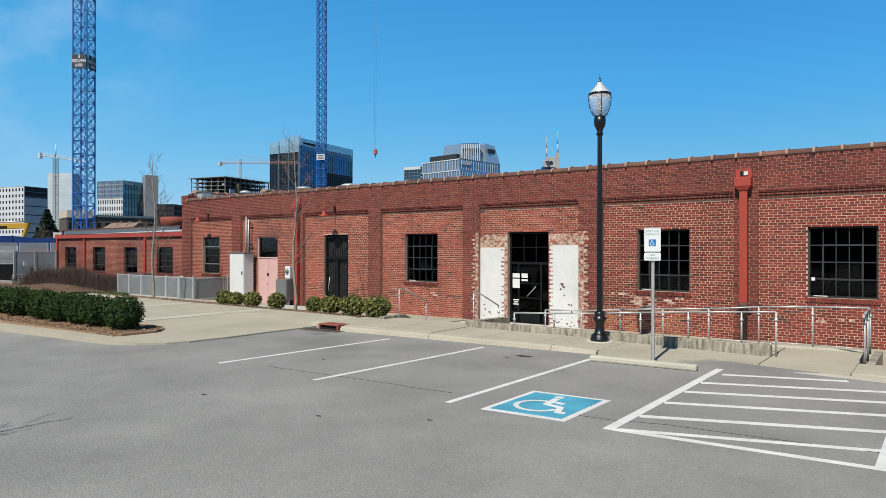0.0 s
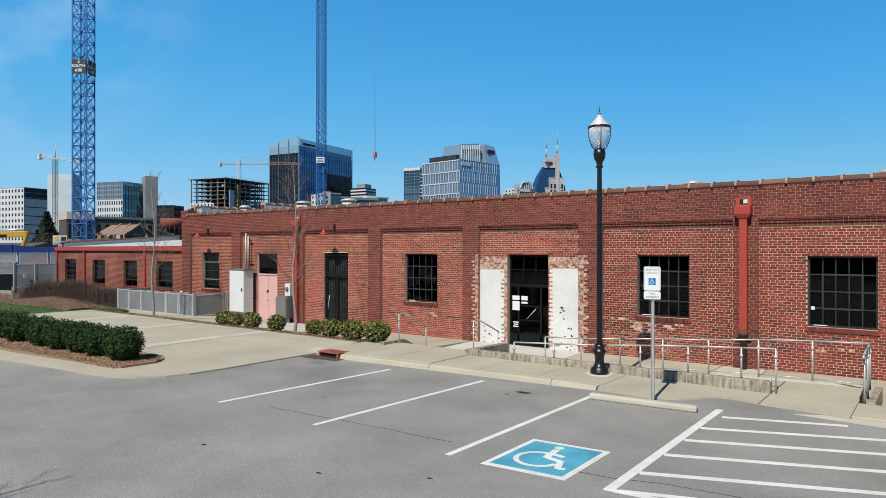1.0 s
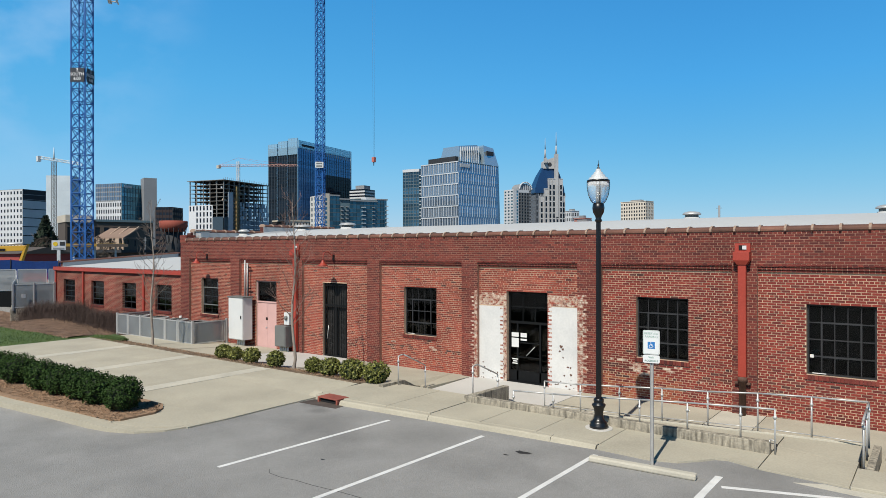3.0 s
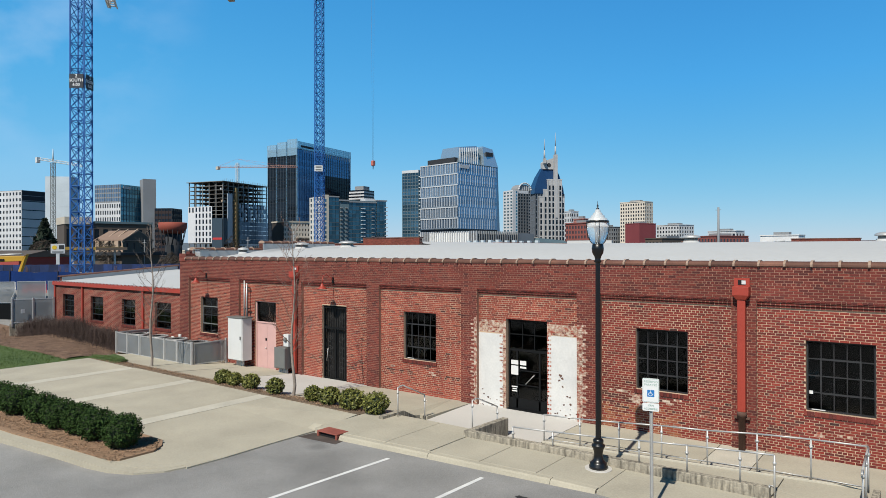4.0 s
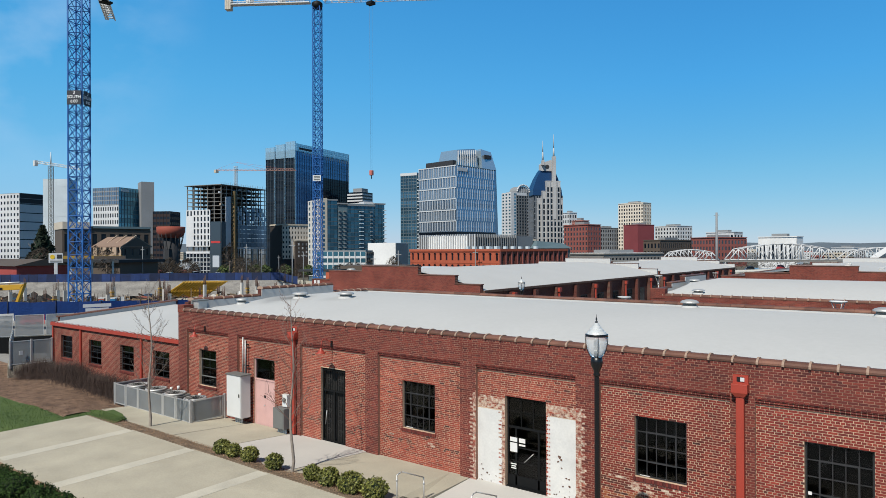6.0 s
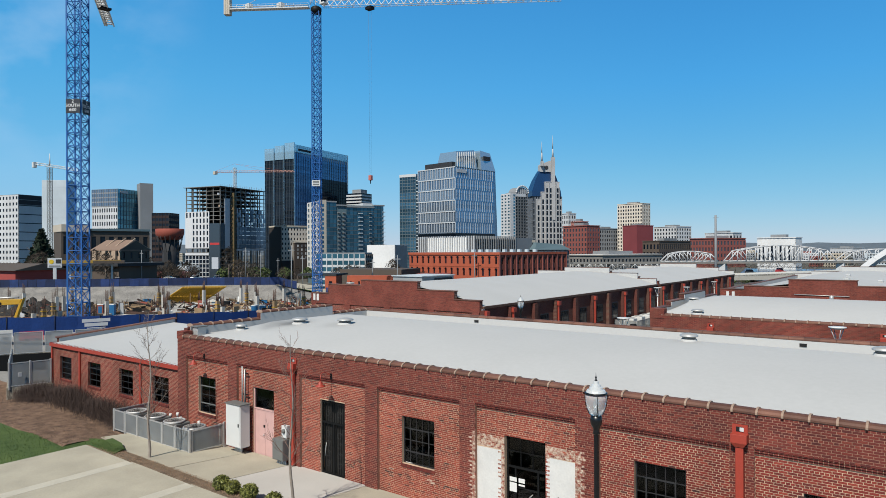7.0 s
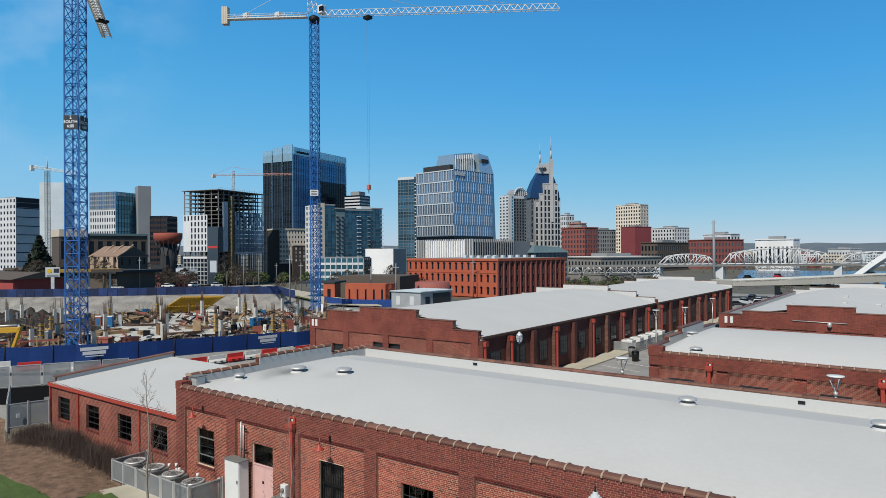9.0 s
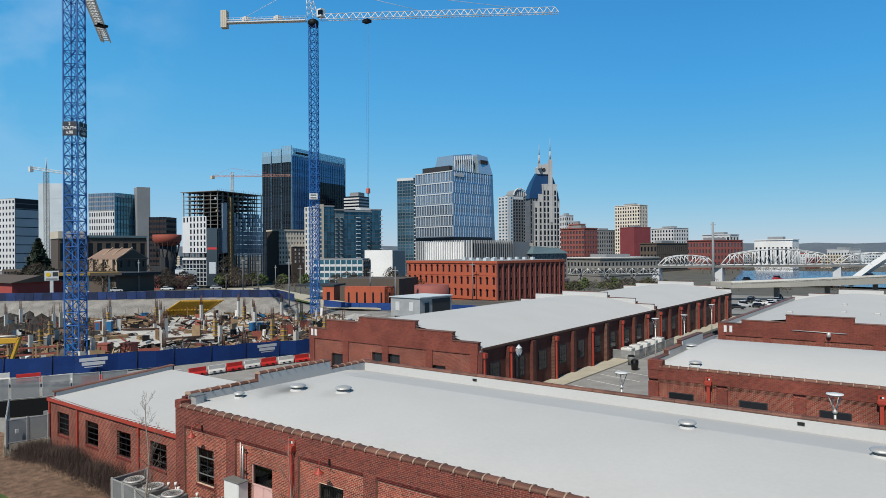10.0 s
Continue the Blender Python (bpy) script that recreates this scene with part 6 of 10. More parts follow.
enc = thing("screen_enclosure", "grey perforated metal screen round the air conditioners", "fence")
px_ = [-33.31, -32.22, -31.04, -28.81, -27.73, -26.56]
for a, b in zip(px_[:-1], px_[1:]):
    screen_panel(enc, (a + 0.05, 16.55), (b - 0.05, 16.55), -0.12, 0.88)
screen_panel(enc, (-26.56, 16.63), (-26.5, 18.2), -0.12, 0.86)
screen_panel(enc, (-33.31, 16.63), (-33.31, 18.3), -0.12, 0.88)
for x, y in [(x, 16.55) for x in px_] + [(-26.5, 18.27), (-33.31, 18.38)]:
    part("post", Shape().box(x - 0.045, x + 0.045, y - 0.045, y + 0.045, -0.35, 0.92), M_STEEL, enc, bevel=0.006)
for x, y in ((-32.6, 17.35), (-30.9, 17.4), (-29.2, 17.4), (-27.45, 17.35)):
    ac = thing("air_conditioner", "grey outdoor air conditioner with round fan grille", "air conditioner", "air conditioners")
    part("casing", Shape().box(x - 0.52, x + 0.52, y - 0.52, y + 0.52, -0.2, 0.70), M_GREYBOX, ac, bevel=0.06)
    part("top", Shape().lathe((x, y, 0.70), [(0.50, 0.0), (0.52, 0.03), (0.50, 0.08), (0.44, 0.09), (0.43, 0.04)], 22), M_STEEL, ac, "pale fan ring")
    gs = Shape()
    for r in (0.12, 0.2, 0.28, 0.36):
        pts = [(x + r * math.cos(i * 0.3927), y + r * math.sin(i * 0.3927), 0.78) for i in range(17)]
        gs.path(pts, 0.006, 4)
    for i in range(8):
        gs.rod((x, y, 0.78), (x + 0.43 * math.cos(i * 0.785), y + 0.43 * math.sin(i * 0.785), 0.78), 0.006, n=4)
    part("grille", gs, M_DARKMETAL, ac)
for x, z in ((-31.0, 0.60), (-30.35, 0.74), (-30.1, 0.56), (-28.5, 0.60), (-26.8, 0.72)):
    v = thing("vent_pipe", "white plastic vent pipe with cap by the wall", "pipe", "white vent pipes")
    part("pipe", Shape().rod((x, 18.25, -0.4), (x, 18.25, z - 0.12), 0.04), M_PLASTIC, v)
    part("cap", Shape().rod((x, 18.25, z - 0.12), (x, 18.25, z + 0.06), 0.07), M_PLASTIC, v)
encl = thing("screen_enclosure", "grey perforated metal screen on a concrete plinth", "fence")
part("plinth", Shape().prism([(-52.4, 18.6), (-46.05, 16.22), (-45.35, 18.62), (-45.75, 18.69), (-45.75, 19.2), (-52.4, 19.4)], -0.4, 0.46), M_CONC_OLD, encl, "pale concrete plinth", bevel=0.02)
run = [(-52.2, 18.72), (-51.0, 18.27), (-49.8, 17.8), (-48.55, 17.32), (-47.3, 16.83), (-46.0, 16.35), (-45.75, 17.45), (-45.5, 18.55)]
for a, b in zip(run[:-1], run[1:]):
    screen_panel(encl, a, b, 0.50, 1.97)
for x, y in run:
    part("post", Shape().box(x - 0.05, x + 0.05, y - 0.05, y + 0.05, 0.3, 2.03), M_STEEL, encl)
part("notice_box", Shape().box(-45.75, -45.70, 16.75, 16.95, 1.1, 1.35), M_WHITEBOX, encl, "pale sign plate")

# ---------------------------------------------------------------- neighbouring brick sheds
M_ROOF2 = M_ROOF
ALLEY = -0.4


def gabled_shed(x0, x1, y0, y1, steps, label, holes=(), side_pipes=(), back_steps=True):
    """A brick shed whose stepped gable faces the lane; its barrel roof runs away from it."""
    s = thing("brick_shed", label, "building", "brick sheds")
    for a, b, z in steps:
        wall_parts("gable_section", a, b, ALLEY - 0.2, z, y0, y0 + 0.35, [h for h in holes if h[0] < b and h[1] > a], M_WALL_FAR, s)
    w = (x1 - x0) / 4
    for k in range(5):
        c = min(max(x0 + k * w, x0 + 0.4), x1 - 0.4)
        part("pier", Shape().box(c - 0.35, c + 0.35, y0 - 0.10, y0 - 0.002, ALLEY - 0.2, 3.7), M_WALL_DULL, s)
    bd = Shape()
    for a, b, z in steps:
        bd.box(a, b, y0 - 0.10, y0 - 0.002, 3.7, z)
    part("parapet_facing", bd, M_WALL_DULL, s, "dull painted brick parapet")
    for a, b, z in steps:
        part("coping", Shape().box(a - 0.06, b + 0.06, y0 - 0.14, y0 + 0.40, z, z + 0.09), M_COPING, s, bevel=0.03)
    for h in holes:
        part("dark_opening", Shape().box(h[0], h[1], y0 + 0.2, y0 + 0.24, h[2], h[3]), glass_dark, s, "dark window opening")
    sw = Shape()
    sw.box(x0, x0 + 0.35, y0 + 0.35, y1, ALLEY - 0.2, 4.15)
    sw.box(x1 - 0.35, x1, y0 + 0.35, y1, ALLEY - 0.2, 4.15)
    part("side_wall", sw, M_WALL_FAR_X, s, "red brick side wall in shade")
    mid, crest = (x0 + x1) / 2, max(z for *_, z in steps) - 0.25
    zr = lambda x, y: 4.25 + (crest - 4.25) * (1 - abs((x - mid) / (x1 - mid)) ** 1.9)
    n = 24
    part("roof", Shape().grid([x0 - 0.12 + (x1 - x0 + 0.24) * i / n for i in range(n + 1)], [y0 + 0.3 + (y1 - y0 - 0.3) * j / 10 for j in range(11)], zr), M_ROOF2, s, "white membrane barrel roof")
    part("eave", Shape().box(x1 - 0.02, x1 + 0.16, y0 + 0.36, y1, 4.0, 4.22), M_RUST, s, "brown eaves gutter", bevel=0.02)
    part("eave", Shape().box(x0 - 0.16, x0 + 0.02, y0 + 0.36, y1, 4.0, 4.22), M_RUST, s, "brown eaves gutter", bevel=0.02)
    if back_steps:
        bk = Shape()
        for a, b, z in steps:
            bk.box(a, b, y1 - 0.3, y1, 3.5, z + 0.25)
        part("back_parapet", bk, M_ROOF2, s, "white stepped back parapet")
        for a, b, z in steps:
            part("coping", Shape().box(a - 0.03, b + 0.03, y1 - 0.33, y1 + 0.03, z + 0.25, z + 0.31), M_COPING, s)
    return s


glass_dark = glass_mat("dark_shaded_glass", (0.015, 0.017, 0.02), 0.08)
shed1 = gabled_shed(-50.1, -29.85, 44.7, 87.0, [(-50.1, -47.6, 4.65), (-47.6, -43.2, 5.55), (-43.2, -36.4, 6.05), (-36.4, -32.4, 5.35), (-32.4, -29.85, 4.65)], "long red brick shed with stepped gable and white barrel roof",
                    [(-47.0, -45.4, 0.9, 2.4), (-41.65, -38.3, 0.2, 2.95), (-34.7, -33.2, 0.9, 2.45)])
shed2 = gabled_shed(-50.1, -29.75, 87.3, 128.0, [(-50.1, -47.6, 4.75), (-47.6, -43.2, 5.3), (-43.2, -36.4, 5.8), (-36.4, -32.4, 5.1), (-32.4, -29.75, 4.55)], "further red brick shed with white barrel roof", [])
shed3 = gabled_shed(-17.3, 0.5, 69.0, 112.0, [(-17.3, -15.1, 4.85), (-15.1, -11.2, 5.2), (-11.2, -5.7, 5.9), (-5.7, -1.8, 5.4), (-1.8, 0.5, 4.85)], "red brick shed with stepped gable and white barrel roof", [])
part("side_parapet", Shape().box(-17.3, -16.95, 69.42, 111.6, 4.16, 4.78), M_WALL_DULL, shed3, "low brick side parapet")
part("side_coping", Shape().box(-17.36, -16.9, 69.42, 111.6, 4.78, 4.86), M_COPING, shed3, "brown coping along the side", bevel=0.03)
part("side_upstand", Shape().box(-16.945, -16.9, 69.42, 111.6, 4.16, 4.775), M_ROOF2, shed3, "white membrane upstand")
num = Shape()
for cx in (-49.6, -49.1):
    num.box(cx - 0.15, cx + 0.15, 44.56, 44.595, 3.95, 4.6)
part("number_bar", num, M_WHITEPAINT, shed1, "plain white painted number bars")
num = Shape()
for cx in (-16.6, -16.08):
    num.box(cx - 0.13, cx + 0.13, 68.86, 68.89, 4.0, 4.65)
part("number_bar", num, M_WHITEPAINT, shed3, "plain white painted number bars")
part("white_sign_board", Shape().box(-29.84, -29.8, 44.9, 45.3, 2.1, 4.0), M_WHITEBOX, shed1, "narrow white board")
part("pipe", Shape().rod((-10.71, 68.85, 4.56), (-6.3, 68.85, 4.50), 0.035), M_STEEL, shed3, "pale conduit across the gable")
part("wall_lamp", Shape().lathe((-7.68, 68.7, 4.1), [(0.12, 0), (0.2, 0.15), (0.16, 0.4), (0.05, 0.5)], 14), M_STEEL, shed3, "grey flood lamp")


def side_bay(shed, x, y, pipe):
    """One bay of a shed's lane side: pier, window and downpipe."""
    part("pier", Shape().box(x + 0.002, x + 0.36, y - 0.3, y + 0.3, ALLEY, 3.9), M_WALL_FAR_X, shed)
    if pipe:
        part("downpipe", Shape().box(x + 0.365, x + 0.52, y - 0.10, y + 0.10, ALLEY + 0.1, 3.45), M_REDMETAL, shed, "red downpipe", bevel=0.02)
        part("pipe_head", Shape().box(x + 0.365, x + 0.62, y - 0.22, y + 0.22, 3.45, 3.85), M_REDMETAL, shed, "red conductor head")
    w = part("side_window", Shape().box(x + 0.002, x + 0.03, y + 1.35, y + 2.95, 0.9, 2.8), M_FRAME, shed, "dark arched steel window")
    part("side_pane", Shape().box(x + 0.031, x + 0.04, y + 1.45, y + 2.85, 1.0, 2.7), glass_dark, w)
    mu = Shape()
    for k in range(1, 4):
        mu.box(x + 0.041, x + 0.05, y + 1.45 + 0.35 * k - 0.015, y + 1.45 + 0.35 * k + 0.015, 1.0, 2.7)
        mu.box(x + 0.041, x + 0.05, y + 1.45, y + 2.85, 1.0 + 0.425 * k - 0.015, 1.0 + 0.425 * k + 0.015)
    part("side_muntins", mu, M_FRAME, w)


for k in range(10):
    side_bay(shed1, -29.85, 45.0 + 4.25 * k + 3.9 * 0, k % 2 == 1 or k == 0)
for k in range(9):
    side_bay(shed2, -29.75, 88.0 + 4.4 * k, k % 2 == 0)

# shed with its long side to the lane
shed4 = thing("brick_shed", "long red brick shed with red downpipes and white roof", "building", "brick sheds")
BX0, BX1, BY0, BY1 = -15.22, 22.0, 43.05, 58.0
part("front_wall", Shape().box(BX0, BX1, BY0 + 0.12, BY0 + 0.45, ALLEY - 0.2, 4.5), M_WALL_FAR, shed4, "red brick wall")
for k in range(9):
    a = BX0 + k * 4.3
    part("pier", Shape().box(a, a + 0.65, BY0, BY0 + 0.118, ALLEY - 0.2, 3.5), M_WALL_DULL, shed4)
    for j in range(3):
        part("corbel", Shape().box(a + 0.66, a + 4.29, BY0 + 0.09 - 0.03 * j, BY0 + 0.118, 3.5 + 0.068 * j, 3.565 + 0.068 * j), M_WALL_FAR, shed4)
    wx = a + 1.3
    w = part("window", Shape().box(wx, wx + 1.6, BY0 + 0.095, BY0 + 0.119, 0.9, 2.95), M_FRAME, shed4, "dark steel window")
    part("pane", Shape().box(wx + 0.06, wx + 1.54, BY0 + 0.085, BY0 + 0.094, 0.96, 2.89), glass_dark, w)
part("parapet_facing", Shape().box(BX0, BX1, BY0, BY0 + 0.118, 3.71, 4.5), M_WALL_DULL, shed4)
cp = part("coping", Shape().box(BX0, BX1, BY0 - 0.02, BY0 + 0.46, 4.5, 4.515), M_MORTAR_RED, shed4, "brown clay coping tiles")
coping_run(cp, (BX0 + 0.8, BY0 + 0.2, 4.51), 0, 26.0)
for a, b, z in ((BY0, 44.6, 4.85), (44.6, 46.2, 4.85), (46.2, 49.2, 5.15), (49.2, 54.5, 5.5), (54.5, BY1, 5.0)):
    part("gable_section", Shape().box(BX0, BX0 + 0.35, a if a > BY0 else BY0 + 0.46, b, ALLEY - 0.2, z), M_WALL_FAR_X, shed4)
for a, b, z in ((BY0 + 0.46, 46.2, 4.85), (46.2, 49.2, 5.15), (49.2, 54.5, 5.5), (54.5, BY1, 5.0)):
    part("gable_coping", Shape().box(BX0 - 0.05, BX0 + 0.40, a, b, z, z + 0.09), M_COPING, shed4, bevel=0.03)
    part("gable_upstand", Shape().box(BX0 + 0.352, BX0 + 0.40, a, b, 4.0, z - 0.01), M_ROOF, shed4)
part("corner_pier", Shape().box(BX0 - 0.03, BX0 + 0.95, BY0 - 0.03, BY0 + 0.5, 4.3, 4.95), M_WALL_DULL, shed4, "raised brick corner pier", bevel=0.02)
part("back_wall", Shape().box(BX0, BX1, BY1 - 0.35, BY1, ALLEY - 0.2, 4.6), M_WALL_FAR, shed4)
shed4_roof = lambda x, y: min(4.30 + 1.1 * (1 - ((y - 50.5) / 7.6) ** 2), 4.35 + 1.1 * math.sin(near(x, 0, BX0, BX0 + 2.4) * 1.57))
part("roof", Shape().grid([BX0 + 0.36 + 1.0 * i for i in range(38)], [BY0 + 0.46 + (BY1 - 0.36 - BY0 - 0.46) * j / 20 for j in range(21)], shed4_roof), M_ROOF, shed4, "white membrane roof")
for x in (-11.35, -2.3, 6.2):
    drain_pipe(x, 3.95, -0.3, 42.9)
for x, y, r in ((-14.1, 48.9, 0.40), (-12.5, 44.2, 0.40)):
    roof_vent(x, y, r, shed4_roof(x, y) - 0.01)
for x, y in ((-40.3, 46.0), (-45.6, 45.6)):
    roof_vent(x, y, 0.42, 5.7 if x > -45 else 5.5)
for x, y in ((-12.3, 78), (-8.2, 88), (-7.4, 78), (-4.6, 80), (-3.0, 92)):
    ck = thing("roof_hatch", "small pale metal vent box on the white roof", "roof hatch", "white roof boxes")
    top = 4.25 + 1.4 * (1 - abs((x + 8.4) / 8.9) ** 1.9)
    part("body", Shape().box(x - 0.24, x + 0.24, y - 0.24, y + 0.24, top - 0.1, top + 0.2), M_STEEL, ck, bevel=0.02)


def lane_lamp(x, y, z0, h):
    l = thing("lane_lamp", "pale steel lane lamp with disc reflector", "street lamp", "lane lamps")
    part("pole", Shape().rod((x, y, z0), (x, y, h - 0.9), 0.07, 0.06), M_STEEL, l)
    for k in range(4):
        a = k * 1.571 + 0.6
        part("strut", Shape().rod((x, y, h - 0.95), (x + 0.34 * math.cos(a), y + 0.34 * math.sin(a), h), 0.022, n=6), M_STEEL, l)
    part("reflector", Shape().lathe((x, y, h), [(0.10, -0.10), (0.38, -0.01), (0.41, 0.02), (0.40, 0.05), (0.1, 0.06)], 20), M_WHITEBOX, l, "white disc reflector")
    part("lamp_head", Shape().lathe((x, y, h - 0.97), [(0.09, 0), (0.12, 0.1), (0.05, 0.25)], 12), M_STEEL, l)


for x, y, h in ((-4.02, 38.3, 4.85), (-15.6, 39.4, 4.55), (-24.6, 71.9, 4.6), (-24.32, 81.4, 4.22), (-26.3, 101.3, 4.0)):
    lane_lamp(x, y, ALLEY, h)
# lantern post by the long shed
street = bpy.data.objects["street_lamp"]
copy_thing(street, Matrix.Translation((-24.0 + 6.12, 41.2 - 13.86, ALLEY - 0.05)))
# lane: walk, bay lines, condensers behind a low fence
solid("pavement", Shape().box(-29.95, -27.6, 44.6, 130.0, ALLEY - 0.2, ALLEY + 0.13), M_CONC, "sand-coloured concrete walk beside the shed", "pavement", kind="structure")
for k in range(4):
    solid("parking_line", Shape().add([(-27.2, 56.5 + 3.2 * k, ALLEY + 0.005), (-27.2, 56.62 + 3.2 * k, ALLEY + 0.005), (-22.6, 55.12 + 3.2 * k, ALLEY + 0.005), (-22.6, 55.0 + 3.2 * k, ALLEY + 0.005)], [(3, 2, 1, 0)]), M_ROADPAINT, "white parking line in the lane", "road marking", "parking bay lines", kind="structure")
lf = thing("screen_enclosure", "low grey metal screen round the lane condensers", "fence")
for a, b in (((-30.0, 72.5), (-27.2, 72.5)), ((-27.2, 72.6), (-27.2, 76.0)), ((-27.2, 76.1), (-27.2, 79.6)), ((-27.2, 79.7), (-27.2, 83.0)), ((-27.2, 83.1), (-27.2, 86.5))):
    screen_panel(lf, a, b, ALLEY + 0.1, ALLEY + 1.15)
for k in range(5):
    y = 74.0 + 2.6 * k
    ac = thing("air_conditioner", "white outdoor air conditioner in the lane", "air conditioner", "lane air conditioners")
    part("casing", Shape().box(-29.2, -27.9, y - 0.6, y + 0.6, ALLEY, 0.85), M_WHITEBOX, ac, bevel=0.05)
    part("top", Shape().lathe((-28.55, y, 0.85), [(0.5, 0), (0.5, 0.08), (0.42, 0.09)], 18), M_STEEL, ac)
for x, y in ((-26.6, 69.9), (-25.2, 67.2)):
    b = thing("litter_bin", "dark slatted litter bin in the lane", "bin", "litter bins")
    part("body", Shape().lathe((x, y, ALLEY), [(0.35, 0), (0.4, 0.9), (0.36, 0.95)], 14), M_GREYBOX if x < -26 else M_BLACK, b)
    part("lid", Shape().lathe((x, y, ALLEY), [(0.4, 0.95), (0.3, 1.08), (0.1, 1.1)], 14), M_DARKMETAL, b)

# ---------------------------------------------------------------- city blocks
GRID = Matrix.Rotation(radians(-0.35), 4, "Z")     # the city grid lies a third of a degree off the sheds


def block(name, label, cx, cy, th, lb, la, z0, z1, wall, inset=0.0, category="building", group=""):
    """A building with its near corner at cx, cy; sides lb along th and la square to it, to the left."""
    b = thing(name, label, category, group, Matrix.Translation((cx, cy, -0.0017 * math.hypot(cx, cy))) @ Matrix.Rotation(radians(th), 4, "Z"))
    part("core", Shape().box(inset, lb, inset, la, z0, z1), wall, b)
    return b


def facade(b, side, u0, u1, z0, z1, nu, nv, fu, fv, pane_m, wall_m, deep=0.4, first=0.5):
    """Piers and spandrels standing proud, with one pane object in each opening."""
    sh = Shape()
    du, dv = (u1 - u0) / nu, (z1 - z0) / nv

    def put(s, a0, a1, d0, d1, lo, hi):
        if side == "R":
            s.box(a0, a1, d0, d1, lo, hi)
        else:
            s.box(d0, d1, a0, a1, lo, hi)

    gu, gv = du * (1 - fu), dv * (1 - fv)
    for i in range(nu + 1):
        c = u0 + i * du
        put(sh, max(u0, c - gu / 2), min(u1, c + gu / 2), 0, deep, z0, z1)
    for j in range(nv + 1):
        c = z0 + j * dv
        put(sh, u0, u1, 0.03, deep, max(z0, c - gv / 2), min(z1, c + gv / 2))
    tagged(part("facade", sh, wall_m, b), kind="stuff")
    ps = Shape()
    if side == "R":
        ps.box(0, du - gu, 0, 0.05, 0, dv - gv)
    else:
        ps.box(0, 0.05, 0, du - gu, 0, dv - gv)
    me = ps.mesh("pane", pane_m)
    for i in range(nu):
        for j in range(nv):
            o = part("pane", me, None, b)
            u, z = u0 + i * du + gu / 2, z0 + j * dv + gv / 2
            o.location = (u, deep * 0.75, z) if side == "R" else (deep * 0.75, u, z)


def bands(b, side, u0, u1, z0, z1, nv, fv, glass_m, wall_m, fins=0, fin_m=None, deep=0.5):
    """Floor by floor: a strip of glazing between slab edges, with upright fins."""
    dv = (z1 - z0) / nv
    for j in range(nv):
        lo = z0 + j * dv
        for nm, a, c, d, m in (("glazing", lo + dv * (1 - fv), lo + dv, 0.12, glass_m), ("spandrel", lo, lo + dv * (1 - fv), 0.0, wall_m)):
            s = Shape()
            s.box(u0, u1, d, deep, a, c) if side == "R" else s.box(d, deep, u0, u1, a, c)
            part(nm, s, m, b)
    if fins:
        s = Shape()
        for i in range(fins + 1):
            u = u0 + (u1 - u0) * i / fins
            w = min(0.28, (u1 - u0) / fins * 0.14)
            s.box(u - w, u + w, -0.25, 0.1, z0, z1) if side == "R" else s.box(-0.25, 0.1, u - w, u + w, z0, z1)
        tagged(part("mullions", s, fin_m or wall_m, b), kind="stuff")


def roof_box(b, x0, x1, y0, y1, z0, z1, m, name="plant_room"):
    return part(name, Shape().box(x0, x1, y0, y1, z0, z1), m, b)


def wallm(name, col, var=0.12, rough=0.8, big=0.05):
    return mat(name, col, rough, var=var, big=big, fine=0.8, bump=0)


C_WHITE = wallm("white_cladding", (0.46, 0.47, 0.48))
C_PALE = wallm("pale_blue_cladding", (0.424, 0.477, 0.508))
C_GREY = wallm("grey_cladding", (0.19, 0.20, 0.21))
C_LIMESTONE = wallm("white_limestone", (0.58, 0.575, 0.56))
C_DARK = wallm("dark_cladding", (0.022, 0.024, 0.028))
C_STONE = wallm("brown_stone", (0.075, 0.058, 0.046))
C_TAN = wallm("tan_brick", (0.36, 0.265, 0.19))
C_CONC = wallm("raw_concrete_far", (0.17, 0.165, 0.155))
C_BEIGE = wallm("beige_stone", (0.424, 0.377, 0.308))
C_RED = wallm("dark_red_brick_far", (0.208, 0.065, 0.054))
C_MAROON = wallm("maroon_cladding", (0.17, 0.035, 0.04))
C_ORANGE = wallm("orange_red_brick_far", (0.323, 0.073, 0.035), big=0.3)
C_TEALWALL = wallm("teal_grey_cladding", (0.08, 0.125, 0.145))
C_BROWNROOF = wallm("brown_roof", (0.20, 0.135, 0.10))
C_GREYROOF = wallm("grey_flat_roof", (0.193, 0.193, 0.193))
G_DARK = glass_mat("dark_blue_glass", (0.006, 0.010, 0.017), 0.16, var=0.5)
G_DARK.node_tree.nodes["Principled BSDF"].inputs["Specular IOR Level"].default_value = 0.22
G_BLUE = glass_mat("reflecting_blue_glass", (0.08, 0.17, 0.31), 0.14, metal=0.7, var=0.2)
G_TEAL = glass_mat("teal_glass", (0.06, 0.18, 0.25), 0.12, metal=0.6, var=0.35)
G_PALE = glass_mat("pale_sky_glass", (0.36, 0.45, 0.50), 0.16, metal=0.6, var=0.15)
G_SLATE = glass_mat("slate_blue_glass", (0.15, 0.205, 0.28), 0.14, metal=0.7, var=0.2)
G_SEA = glass_mat("dark_sea_glass", (0.045, 0.115, 0.175), 0.10, metal=0.5, var=0.5)
G_GREY = glass_mat("grey_glass", (0.055, 0.078, 0.10), 0.12, metal=0.4, var=0.3)

